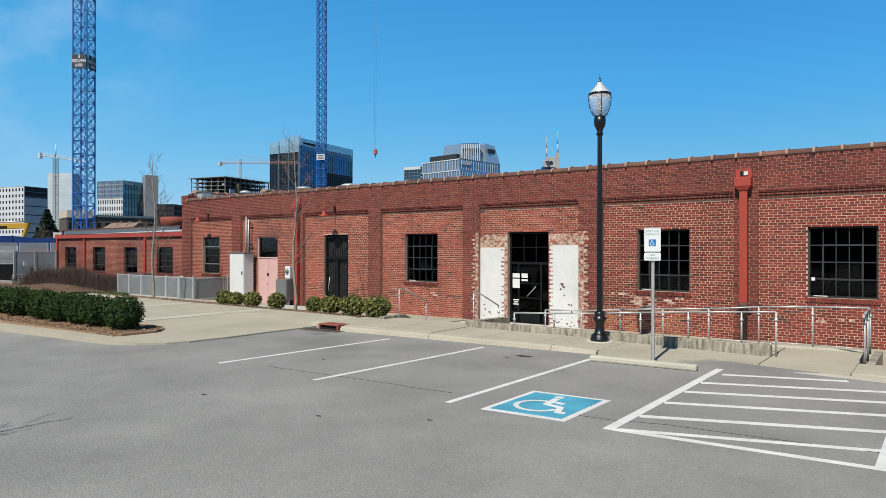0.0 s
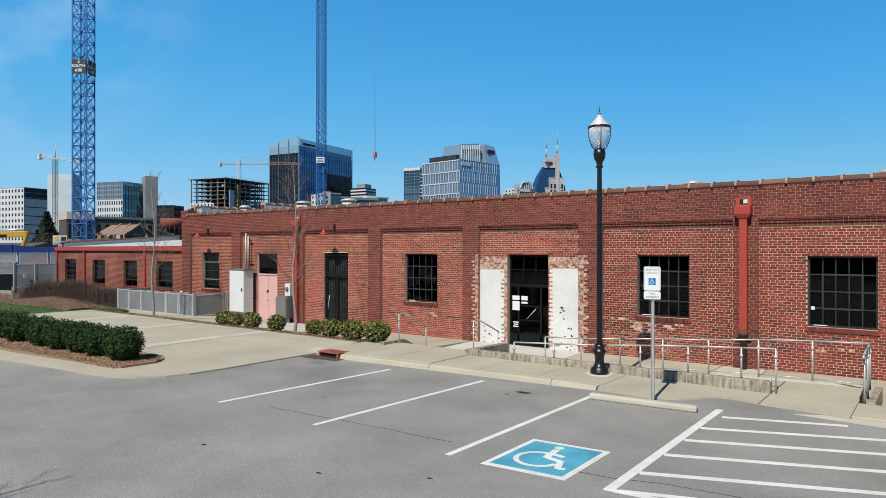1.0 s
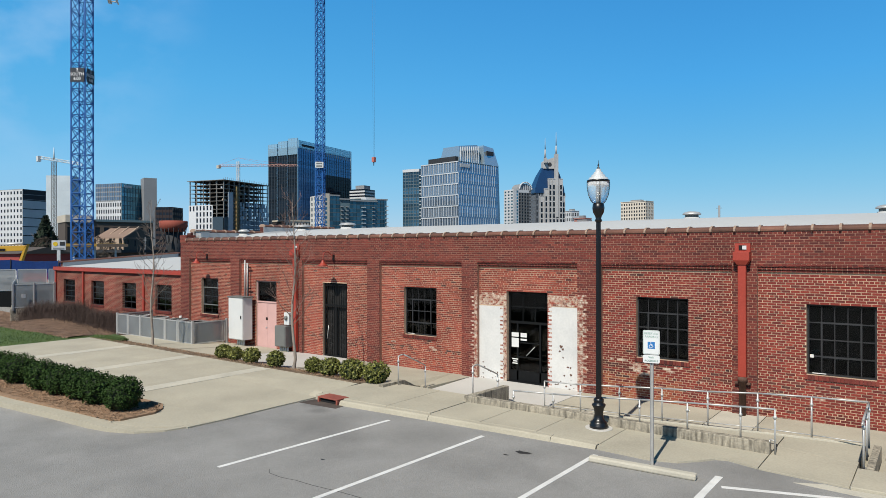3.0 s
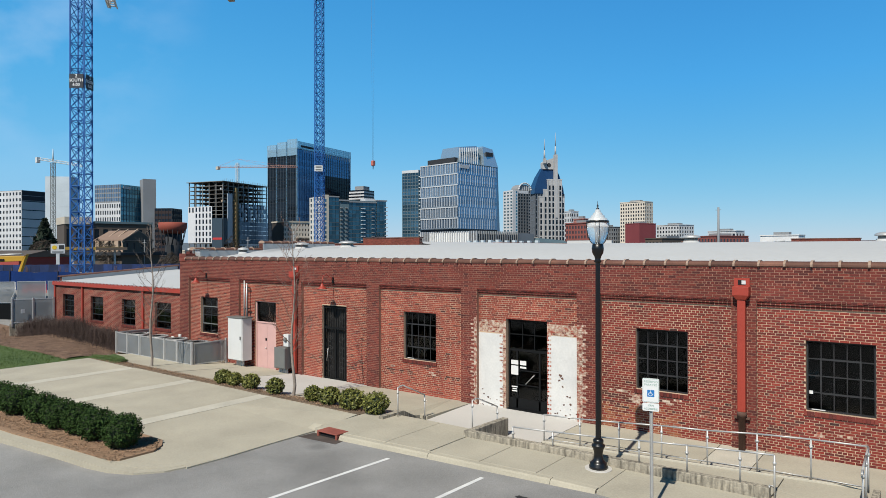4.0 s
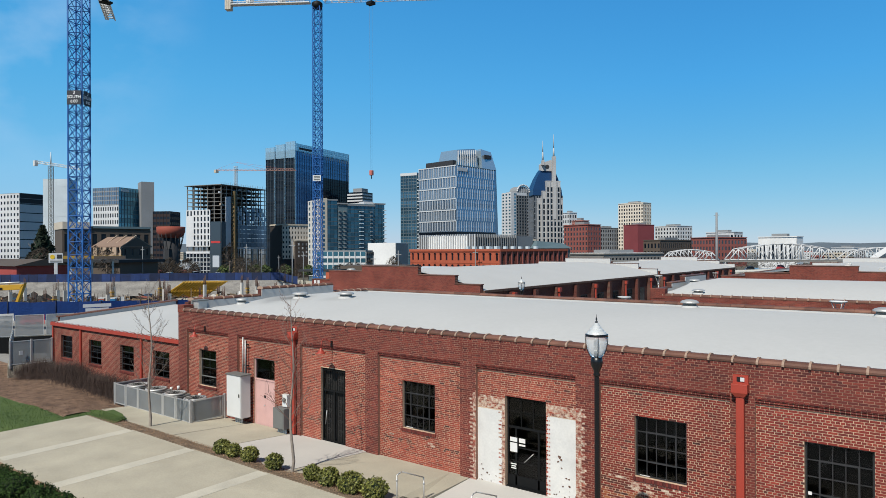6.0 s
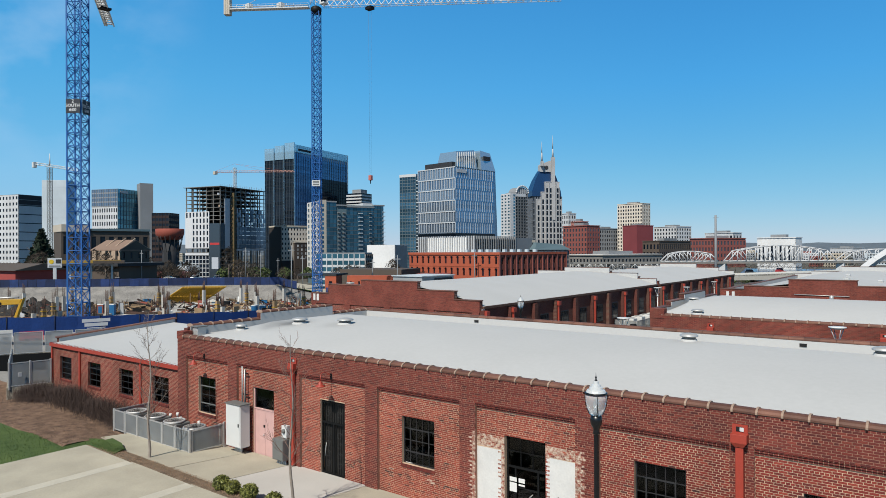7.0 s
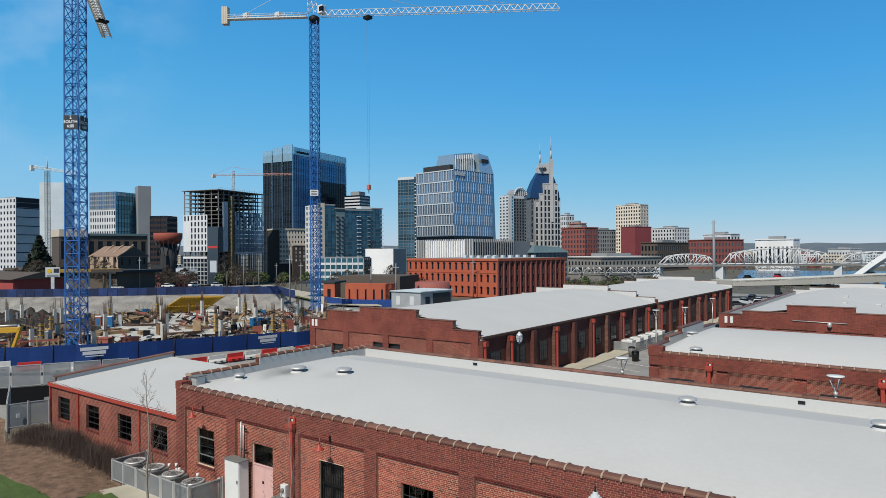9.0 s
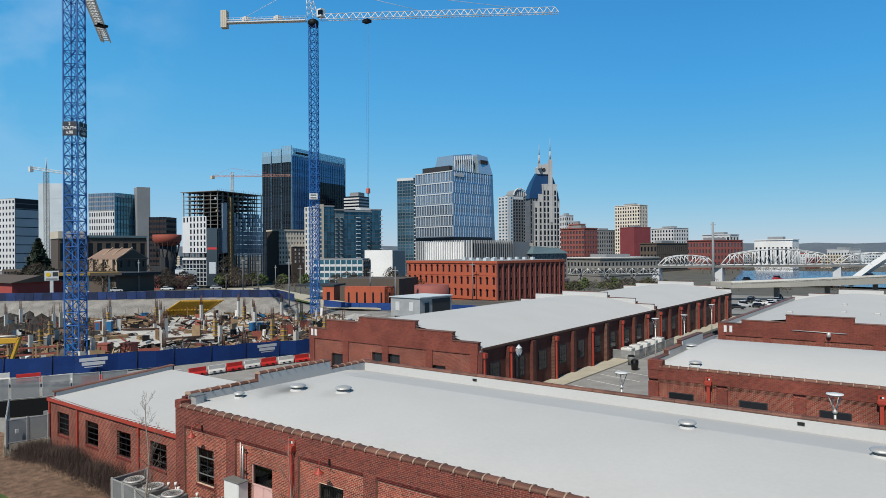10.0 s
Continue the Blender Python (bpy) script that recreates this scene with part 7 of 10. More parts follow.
b = block("apartment_block", "white and grey apartment block with dark upper band", -1035.1, 372.2, 105.2, 35.2, 82.4, -22, 92.7, C_GREY, 0.6)
facade(b, "L", 0, 82.4, -10, 92, 12, 12, 0.45, 0.5, G_DARK, C_WHITE, 0.6)
bands(b, "R", 0, 35.2, -10, 78, 7, 0.10, C_DARK, C_WHITE, 0)
bands(b, "R", 0, 35.2, 78, 92, 2, 0.9, C_DARK, C_GREY, 0)
b = block("pale_tower", "plain pale blue-white tower", -1197.3, 506.3, 132.1, 32.7, 42.4, -22, 135, C_PALE, 0.6)
bands(b, "L", 0, 42.4, -20, 135, 12, 0.06, C_PALE, C_PALE)
bands(b, "R", 0, 32.7, -20, 135, 12, 0.06, C_PALE, C_PALE)
b = block("hotel", "white-gridded hotel with teal glass corner", -806.7, 399.1, 108.7, 36.5, 40.9, -22, 88.3, C_GREY, 0.6)
facade(b, "L", 0, 40.9, 0, 66, 11, 8, 0.5, 0.6, G_DARK, C_WHITE, 0.6)
bands(b, "L", 0, 40.9, 66, 88, 4, 0.7, G_SLATE, C_GREY, 11)
bands(b, "R", 0, 36.5, -10, 88, 18, 0.86, glass_mat("bright_teal_glass", (0.10, 0.30, 0.42), 0.12, metal=0.65, var=0.3), C_TEALWALL, 8)
part("sign_bar", Shape().box(4, 16, -0.6, -0.3, 83, 86), C_WHITE, b, "plain white sign bar")
b = block("hotel_slab", "grey windowless hotel core slab", -799.7, 423.8, 72.1, 15.1, 22.6, -22, 96.6, C_GREY)
b = block("dark_block", "dark brown-black office block", -692.7, 400.2, 120, 21.6, 20.3, -22, 54.1, C_DARK, 0.5)
bands(b, "L", 0, 20.3, 0, 54, 9, 0.5, G_DARK, wallm("dark_maroon_cladding", (0.020, 0.011, 0.011)), 5)
bands(b, "R", 0, 21.6, 0, 54, 9, 0.5, G_DARK, C_DARK, 5)
b = block("stone_hall", "long brown stone hall with tall windows", -434.3, 179.8, 77.5, 52.0, 27.3, -16.8, 24.0, C_STONE, 0.5)
facade(b, "R", 0, 52, -10, 22, 10, 2, 0.55, 0.7, G_DARK, C_STONE, 0.5)
roof_box(b, 0, 16, -0.8, 27, 22.5, 27.0, C_BEIGE, "pale_cornice")
roof_box(b, 17, 52, -0.8, 27, 23.2, 24.6, C_TEALWALL, "cornice")
b = block("round_hall", "low brick-red drum with flat rim", -450.6, 259.5, 105.1, 4, 4, -18.8, 10, C_DARK)
part("drum", Shape().lathe((6, 4, 0), [(5.2, -18), (5.2, 19)], 32), C_DARK, b)
part("rim", Shape().lathe((6, 4, 0), [(6.0, 18.4), (7.6, 18.8), (9.9, 22.6), (10.0, 26.3), (9.6, 26.6), (9.2, 26.0), (0.0, 25.6)], 32), wallm("rust_red_metal", (0.24, 0.055, 0.035)), b, "rust-red flared metal rim")
for k in range(16):
    c_, s_ = math.cos(k * 0.3927), math.sin(k * 0.3927)
    part("rib", Shape().rod((6 + 6.7 * c_, 4 + 6.7 * s_, 10), (6 + 9.0 * c_, 4 + 9.0 * s_, 21.2), 0.25, n=5), C_DARK, b)
b = block("gabled_house", "tan stone gabled building with brown roofs", -295.4, 147.2, 103.5, 16.2, 18.1, -11.1, 10.6, C_TAN, 0.3)
facade(b, "L", 0, 18.1, -6, 10.6, 6, 4, 0.3, 0.5, G_DARK, C_TAN, 0.3)
# right wall takes dark brown: its shade is put into the colour
facade(b, "R", 0, 16.2, -6, 10.6, 4, 3, 0.25, 0.5, G_DARK, C_STONE, 0.3)
part("gable_roof", Shape().add([(-0.6, -0.5, 10.4), (8.1, -0.5, 15.0), (16.8, -0.5, 10.4), (-0.6, 18.6, 10.4), (8.1, 18.6, 15.0), (16.8, 18.6, 10.4), (-0.6, -0.5, 10.0), (16.8, -0.5, 10.0), (16.8, 18.6, 10.0), (-0.6, 18.6, 10.0)], [(0, 1, 4, 3), (1, 2, 5, 4), (0, 3, 9, 6), (2, 7, 8, 5), (6, 9, 8, 7), (0, 6, 7, 2, 1), (3, 4, 5, 8, 9)]), C_BROWNROOF, b, "brown pitched roof")
for y in (-0.3, 6.0, 12.1):
    part("fire_wall", Shape().add([(-0.9, y, 9.8), (8.1, y, 15.7), (8.1, y, 14.6), (-0.9, y, 8.9), (-0.9, y + 0.5, 9.8), (8.1, y + 0.5, 15.7), (8.1, y + 0.5, 14.6), (-0.9, y + 0.5, 8.9)], [(0, 1, 2, 3), (7, 6, 5, 4), (0, 4, 5, 1), (1, 5, 6, 2), (2, 6, 7, 3), (3, 7, 4, 0)]), C_TAN, b, "stone upstand across the roof")
for y in (0.6, 7.0, 13.2):
    part("bay_front", Shape().box(-1.1, 0.0, y + 1.2, y + 3.6, -10, 10.0), C_TAN, b, "projecting tan stone bay")
# gable above it is painted in the same shade colour
part("gable_face", Shape().add([(0.2, -0.55, 10.4), (16.0, -0.55, 10.4), (8.1, -0.55, 14.6)], [(0, 1, 2)]), C_STONE, b, "stone gable with its shade in a dark colour")
# tower under construction
b = block("unfinished_tower", "concrete tower under construction with open upper floors", -539.3, 362.8, 104.1, 2, 2, -22, -15, C_CONC)
LBc, LAc = 65.7, 42.9
for k in range(24):
    z = -18 + k * 3.88
    part("floor_slab", Shape().box(0.75, LBc, 0.45, LAc, z - 0.4, z), C_CONC, b)
for i in range(10):
    for j in range(6):
        if i in (0, 9) or j in (0, 5) or (i + j) % 3 == 0:
            part("column", Shape().box(i * 7.05 + 0.9, i * 7.05 + 1.65, j * 8.3 + 0.5, j * 8.3 + 1.25, -20, 71), C_CONC, b)
part("lift_core", Shape().box(16, 40, 12, 30, -20, 73), C_DARK, b, "dark core")
M_WRAP = wallm("pale_wrap", (0.36, 0.39, 0.43))
C_PANEL = wallm("white_precast_panel", (0.50, 0.51, 0.52))
part("shear_wall", Shape().box(6.0, 12.6, -0.5, 0.4, 13, 60), M_WRAP, b, "pale clad strip")
hoist = part("hoist", Shape().box(15.0, 17.2, -2.8, -0.6, -18, 66), wallm("ochre_hoist", (0.20, 0.135, 0.06)), b, "ochre builders' hoist")
for k in range(20):
    part("hoist_landing", Shape().box(13.4, 21.0, -2.4, -0.5, -16 + 4.1 * k, -15.6 + 4.1 * k), wallm("hoist_landing_board", (0.16, 0.11, 0.055)), hoist)
# white panels with tall windows, blank towards the far end, above an open base
facade(b, "L", 13.4, 34.6, 13.0, 48.0, 5, 6, 0.46, 0.72, G_DARK, C_PANEL, 0.7)
part("blank_panel", Shape().box(0.0, 0.7, 34.6, LAc, 13.0, 41.5), C_PANEL, b)
facade(b, "L", 34.6, LAc, 41.5, 48.0, 2, 1, 0.46, 0.72, G_DARK, C_PANEL, 0.7)
facade(b, "L", 13.4, LAc, -18, 6.5, 7, 6, 0.80, 0.82, G_DARK, wallm("grey_white_frame", (0.33, 0.34, 0.35)), 0.7)
part("canopy_beam", Shape().box(-0.6, 0.8, 13.4, LAc, 6.4, 8.4), C_PANEL, b)
part("corner_glazing", Shape().box(-0.3, 0.0, 0.4, 13.2, -18, 36.5), G_GREY, b, "dark corner glazing")
part("corner_glazing", Shape().box(0.4, 5.8, -0.3, 0.0, 12.0, 36.5), G_GREY, b, "dark corner glazing")
part("site_sheet", Shape().box(-0.5, -0.31, 2.0, 10.0, -6.5, 4.5), M_WRAP, b, "pale sheet on the glazing")
part("red_banner", Shape().box(-0.5, -0.31, 0.8, 12, 16.2, 18.2), wallm("red_banner_cloth", (0.385, 0.031, 0.031)), b)
# glass side, panels still patchy
for i in range(11):
    for j in range(9):
        q = (i * 7 + j * 5 + i * j) % 9
        m = G_SLATE if j < 5 or q > 4 else M_WRAP
        u, z = 22.5 + i * 3.93, 12.5 + j * 4.35
        part("glass_panel" if m is G_SLATE else "opaque_panel", Shape().box(u + 0.1, u + (3.8 if m is G_SLATE else 2.1), -0.2 - 0.1 * (q % 2), 0.1, z + 0.1, z + 4.2 - (0.9 if j > 6 and q < 3 else 0)), m, b)
part("side_band", Shape().box(22, LBc, -0.5, 0.2, 10.6, 12.2), M_WRAP, b)
for k in range(7):
    part("base_post", Shape().box(23 + 7 * k, 23.5 + 7 * k, -0.6, 0.0, -19, 10.6), M_WRAP, b)
for k in range(26):
    part("edge_post", Shape().box(k * 2.6, k * 2.6 + 0.2, -0.1, 0.1, 71, 73.2 + (k % 3) * 0.5), C_CONC, b)
part("roof_deck", Shape().box(-1.2, LBc + 1.2, -1.2, LAc + 1.2, 71.0, 71.5), C_CONC, b)
for k in range(18):
    u, w = (k * 0.618) % 1, (k * 0.37) % 1
    part("floor_clutter", Shape().box(u * 60, u * 60 + 3, 0.4 + 4 * w, 2.0 + 4 * w, 51.9 + 3.88 * (k % 5), 53.6 + 3.88 * (k % 5)), M_WRAP if k % 3 else C_TAN, b)
b = block("glass_tower", "tall dark blue glass tower with pale glass crown", -728.0, 610.4, 100.0, 126.0, 55.2, -22, 152, G_DARK, 0.8)
for k, (y0, y1, x0, z) in enumerate(((0, 18.6, 0.0, 146), (18.6, 37.2, 1.6, 143), (37.2, 55.2, 3.2, 140))):
    bands(b, "L", y0 + 0.6, y1 - 0.2, -20, z, 34, 0.94, G_DARK, C_DARK, 6, wallm("steel_blue_mullion", (0.03, 0.045, 0.06)), 0.8)
# blue and dark glass fields paint the reflections of sky and neighbouring buildings
bands(b, "R", 0, 62, 30, 150, 26, 0.95, G_BLUE, wallm("blue_spandrel", (0.077, 0.169, 0.323)), 16, wallm("deep_blue_mullion", (0.05, 0.10, 0.19)), 0.8)
bands(b, "R", 0, 62, -20, 30, 10, 0.92, G_DARK, C_DARK, 8, C_DARK, 0.8)
bands(b, "R", 62, 126, -20, 118, 27, 0.9, G_DARK, C_DARK, 14, C_DARK, 0.8)
bands(b, "R", 62, 126, 118, 150, 7, 0.93, G_BLUE, C_TEALWALL, 14, C_TEALWALL, 0.8)
G_SCREEN = glass_mat("sheer_pale_glass", (0.34, 0.50, 0.60), 0.1, metal=0.3, var=0.1)
see_through(G_SCREEN, 0.45)
M_EDGE = wallm("pale_steel_blue_edge", (0.20, 0.33, 0.43))


def sheer(b, a0, a1, z0, z1, side, n):
    """A see-through glass parapet with its own posts and rails."""
    put = (lambda s, u0, u1, d0, d1, lo, hi: s.box(u0, u1, d0, d1, lo, hi)) if side == "R" else (lambda s, u0, u1, d0, d1, lo, hi: s.box(d0, d1, u0, u1, lo, hi))
    sc = Shape()
    put(sc, a0, a1, -1.1, -0.9, z0, z1)
    scr = part("crown_screen", sc, G_SCREEN, b, "sheer pale glass parapet screen")
    ms = Shape()
    for i in range(n + 1):
        u = a0 + (a1 - a0) * i / n
        put(ms, u - 0.16, u + 0.16, -0.9, -0.5, z0, z1)
    for k in range(4):
        z = z0 + (z1 - z0) * (k + 1) / 4
        put(ms, a0, a1, -0.9, -0.6, z - 0.3, z)
    tagged(part("screen_frame", ms, M_EDGE, scr), kind="stuff")


for y0, y1, z in ((0, 17.6, 164), (18.6, 36.0, 161), (37.2, 54.8, 158)):
    sheer(b, y0, y1, 141, z, "L", 6)
    part("corner_fin", Shape().box(-2.2, -0.4, y0 - 0.3, y0 + 0.15, -20, z), G_SCREEN, b, "glass blade on the corner")
sheer(b, 0, 126, 150, 161, "R", 28)
part("corner_fin", Shape().box(-0.8, 0.2, 54.6, 55.2, -20, 157), M_EDGE, b)
part("corner_fin", Shape().box(125.4, 126.3, -1.2, 0.2, -20, 161), M_EDGE, b)
part("name_bar", Shape().box(6, 34, -1.5, -1.15, 153, 156), C_DARK, b, "plain dark name bar")
b = block("stone_hotel", "pale stone hotel with small square windows", -561.0, 451.4, 76.2, 37.9, 29.9, -22, 36.3, C_DARK, 0.5)
facade(b, "R", 0, 37.9, 0, 36, 11, 7, 0.40, 0.5, G_DARK, wallm("pale_hotel_stone", (0.52, 0.475, 0.41)), 0.5)
part("side_wall", Shape().box(0, 0.5, 0, 29.9, -20, 36), wallm("dark_brown_brick", (0.030, 0.024, 0.021)), b)
roof_box(b, -0.6, 39, -0.6, 30, 36, 37.6, C_BEIGE, "cornice")
wing_ = part("lower_wing", Shape().box(14, 60, -3, -0.4, -20, 19), wallm("dark_hotel_brick", (0.052, 0.040, 0.034)), b)
part("wing_coping", Shape().box(13.7, 60.3, -3.3, -0.3, 19, 20), C_BEIGE, wing_)
for i in range(9):
    for j in range(4):
        part("wing_pane", Shape().box(17 + 4.6 * i, 18.7 + 4.6 * i, -3.08, -3.0, 2 + 4.2 * j, 4.4 + 4.2 * j), C_GREY if (i + j) % 3 else C_WHITE, wing_)
b = block("glass_condominium", "teal glass condominium with pale end bay", -445.5, 402.0, 69.9, 64.0, 32.0, -22, 52.0, C_TEALWALL, 0.6)
facade(b, "L", 0, 32, -15, 55, 4, 14, 0.50, 0.6, G_SEA, wallm("condominium_frame", (0.50, 0.49, 0.46)), 0.6)
G_CONDO = glass_mat("deep_sea_blue_glass", (0.030, 0.085, 0.125), 0.08, metal=0.55, var=0.35)
C_SLABEDGE = wallm("grey_slab_edge", (0.055, 0.07, 0.08))
part("end_bay", Shape().box(0, 6, -0.5, 3, -20, 56), C_BEIGE, b)
for j in range(16):
    part("end_bay_pane", Shape().box(1.6, 3.6, -0.56, -0.5, -12 + 4.1 * j, -9.4 + 4.1 * j), G_SEA, b)
for u0, u1, zt, out, n in ((6, 16, 54, 0.0, 3), (16, 26, 51, 1.2, 3), (26, 54, 50, 0.4, 8), (54, 64, 52, -0.3, 3)):
    dv = (zt + 15) / 18
    for j in range(18):
        lo = -15 + j * dv
        for i in range(n):
            a, c = u0 + (u1 - u0) * i / n, u0 + (u1 - u0) * (i + 1) / n
            part("pane", Shape().box(a + 0.15, c - 0.15, out, out + 0.2, lo + 0.5, lo + dv), G_CONDO, b)
        part("slab_edge", Shape().box(u0, u1, out - 0.05, 1.6, lo, lo + 0.5), C_SLABEDGE, b)
for u in (18, 23, 39, 40.6, 50):
    for j in range(17):
        part("balcony", Shape().box(u - 1.0, u + 1.2, -1.5, 0.3, -14.6 + 3.68 * j, -13.9 + 3.68 * j), C_PALE if u in (39, 40.6) else C_GREY, b)
for j in range(17):
    part("balcony", Shape().box(62.6, 65.6, -1.2, 3.0, -14.6 + 3.8 * j, -14.0 + 3.8 * j), C_WHITE, b)
for u0, u1, z in ((5.6, 16.2, 54), (16, 26.2, 51), (26, 54.2, 50), (53.6, 65, 52)):
    part("roof_slab", Shape().box(u0, u1, -0.6, 30, z, z + 1.2), C_GREY, b)
part("roof_screen", Shape().box(44, 54, 3, 14, 51, 54.5), C_WHITE, b)
b = block("striped_office", "tall white office block with dark stripes", -699.5, 714.7, 99.4, 27.2, 28.3, -22, 98, C_WHITE, 0.6)
bands(b, "L", 0, 28.3, 60, 98, 8, 0.5, G_DARK, C_WHITE)
bands(b, "R", 0, 27.2, 60, 98, 8, 0.5, G_DARK, C_WHITE)
roof_box(b, 4, 20, 4, 20, 98, 104, C_GREY)
b = block("glass_pavilion", "low glass-fronted office with white slabs", -299.2, 308.9, 114.1, 14.3, 34.6, -15.2, 8.4, C_GREY, 0.5)
bands(b, "L", 0, 34.6, -14, 7.5, 5, 0.66, G_TEAL, C_WHITE, 9)
bands(b, "R", 0, 14.3, -14, 7.5, 5, 0.6, G_DARK, C_CONC, 4)
b = block("white_hall", "plain white flat-roofed hall", -318.4, 359.3, 96.6, 16.2, 25.2, -17.2, 13.9, wallm("bright_white_cladding", (0.62, 0.62, 0.61)))
part("grey_end", Shape().box(0.2, 16.2, -0.3, -0.02, -17, 13.6), C_GREY, b)
b = block("slender_tower", "slim glass apartment tower with balconies", -459.8, 554.1, 99.7, 15.1, 20.3, -22, 92, G_GREY, 0.5)
bands(b, "L", 0, 20.3, -15, 91, 30, 0.82, G_SEA, wallm("blue_grey_slab", (0.10, 0.13, 0.155)), 6, C_TEALWALL)
for k in range(26):
    part("balcony", Shape().box(0.3, 9, -2.2, 0, -14 + 4 * k, -13 + 4 * k), C_PALE, b)
part("roof_cap", Shape().box(-0.4, 15, -0.4, 20.8, 91, 94), C_WHITE, b)
b = block("office_tower", "broad blue glass office tower with white grid", -384.2, 524.3, 84.2, 62.0, 52.4, -22, 93.4, G_GREY, 0.7)
G_OFFICE = glass_mat("grey_blue_office_glass", (0.20, 0.255, 0.315), 0.14, metal=0.5, var=0.25)
C_MULLION = wallm("pale_mullion", (0.46, 0.48, 0.50))
part("glass_face", Shape().box(0.1, 0.7, 0, 52.4, 27, 93), G_OFFICE, b)
for j in range(6):
    lo = 27 + 11 * j
    fins = Shape()
    for i in range(15):
        u = (i + (0.5 if j % 2 else 0.0)) * 52.4 / 14.6
        if u > 52.2:
            continue
        fins.box(-0.5, 0.2, u, u + 0.45, lo + 0.9, lo + 10.2)
    row = part("storey_band", Shape().box(-0.6, 0.2, 0, 52.4, lo + 10.2, lo + 11.1), C_MULLION, b)
    tagged(part("fin_row", fins, C_MULLION, row), kind="stuff")
    for i in range(14):
        part("pane", Shape().box(0.0, 0.09, i * 3.74 + 0.6, i * 3.74 + 2.2, lo + 1.5, lo + 9.8), G_SLATE, row)
    for k in range(16):
        u = 62.0 * (k + 0.5 * (j % 2)) / 16.5
        part("side_fin", Shape().box(u, u + 0.35, -0.45, 0.1, lo + 0.5, lo + 10.6), wallm("pale_blue_fin", (0.30, 0.36, 0.43)), row)
bands(b, "R", 0, 62.0, 27, 92, 18, 0.92, glass_mat("clear_blue_office_glass", (0.16, 0.25, 0.37), 0.12, metal=0.7, var=0.2), wallm("blue_office_spandrel", (0.17, 0.24, 0.33)), 0, None, 0.7)
bands(b, "L", 0, 52.4, 20, 27, 1, 0.9, G_DARK, C_DARK)
bands(b, "R", 0, 62.0, 20, 27, 1, 0.9, G_DARK, C_DARK)
part("roof_plant", Shape().box(4, 40, 8, 46, 93.4, 99), C_DARK, b, "dark plant screen")
part("crown", Shape().add([(8, 6, 93), (42, 6, 93), (42, 34, 93), (8, 34, 93), (10, 8, 110), (38, 8, 114), (38, 30, 114), (10, 30, 110)], [(4, 5, 6, 7), (0, 1, 5, 4), (1, 2, 6, 5), (2, 3, 7, 6), (3, 0, 4, 7)]), G_PALE, b, "pale glass crown")
part("crown", Shape().add([(43, 2, 93), (63, -0.5, 93), (63, 30, 93), (43, 30, 93), (44, 5, 114), (58, 3, 112), (58, 27, 112), (44, 27, 114)], [(4, 5, 6, 7), (0, 1, 5, 4), (1, 2, 6, 5), (2, 3, 7, 6), (3, 0, 4, 7)]), G_PALE, b, "pale glass crown with raked edge")
part("raked_end", Shape().add([(62, 0, -10), (68, 0, -10), (68, 30, -10), (62, 30, -10), (62, 0, 94), (63, 0, 94), (63, 30, 94), (62, 30, 94)], [(3, 2, 1, 0), (4, 5, 6, 7), (0, 1, 5, 4), (1, 2, 6, 5), (2, 3, 7, 6), (3, 0, 4, 7)]), G_SLATE, b, "raked glass end of the tower")
for k in range(9):
    part("crown_mullion", Shape().box(10 + 3.4 * k, 10.3 + 3.4 * k, 5.6, 7.0, 93, 109 + 0.4 * k), C_MULLION, b)
part("name_bar", Shape().box(2, 16, -0.7, -0.3, 87.5, 91), C_WHITE, b, "plain white name bar")
part("name_bar", Shape().box(46, 57, 1.6, 2.6, 104, 108), C_DARK, b, "plain dark name bar")
b = block("finned_hall", "white hall with upright fins in front of the glass tower", -318.1, 461.0, 84.6, 58.0, 66.5, -20.4, 20.5, C_DARK, 0.6)
part("white_lining", Shape().box(0.2, 0.6, 8, 56, -10, 21), wallm("bright_hall_lining", (0.66, 0.66, 0.65)), b)
part("grey_annex", Shape().box(58.5, 84, -0.5, 30, -12, 21), C_GREY, b)
for k in range(25):
    y = k * 66.5 / 24
    part("fin", Shape().box(-0.9, 0.6, y - 0.42, y + 0.42, -12, 22.2), C_WHITE, b)
for k in range(19):
    x = k * 58.0 / 18
    part("fin", Shape().box(x - 0.4, x + 0.4, -0.9, 0.6, -12, 22.2), C_GREY, b)
b = block("podium", "low grey glass podium with curved roof", -304.1, 540.3, 74.4, 46.5, 26.9, -22, 10, C_GREY, 0.5)
bands(b, "R", 0, 46.5, -15, 9, 5, 0.6, G_GREY, C_CONC, 8)
bands(b, "L", 0, 26.9, -15, 9, 5, 0.6, G_GREY, C_CONC, 5)
part("curved_roof", Shape().add([(-2, -2, 10), (48, -2, 10), (48, 28, 10), (-2, 28, 10), (6, 4, 17), (40, 4, 15), (40, 22, 15), (6, 22, 17)], [(4, 5, 6, 7), (0, 1, 5, 4), (1, 2, 6, 5), (2, 3, 7, 6), (3, 0, 4, 7)]), C_TEALWALL, b)
b = block("apartment_tower", "pale apartment tower with dark window strips", -469.9, 767.7, 71.5, 28.6, 20.7, -22, 87.9, C_WHITE, 0.6)
facade(b, "L", 0, 20.7, 0, 87, 3, 20, 0.55, 0.5, G_TEAL, C_WHITE, 0.6)
facade(b, "R", 9, 28.6, 0, 84, 4, 20, 0.62, 0.7, G_DARK, wallm("dim_balcony_frame", (0.10, 0.105, 0.11)), 0.6)
part("end_strip", Shape().box(0, 9, -0.3, 0.6, 0, 88), C_WHITE, b)
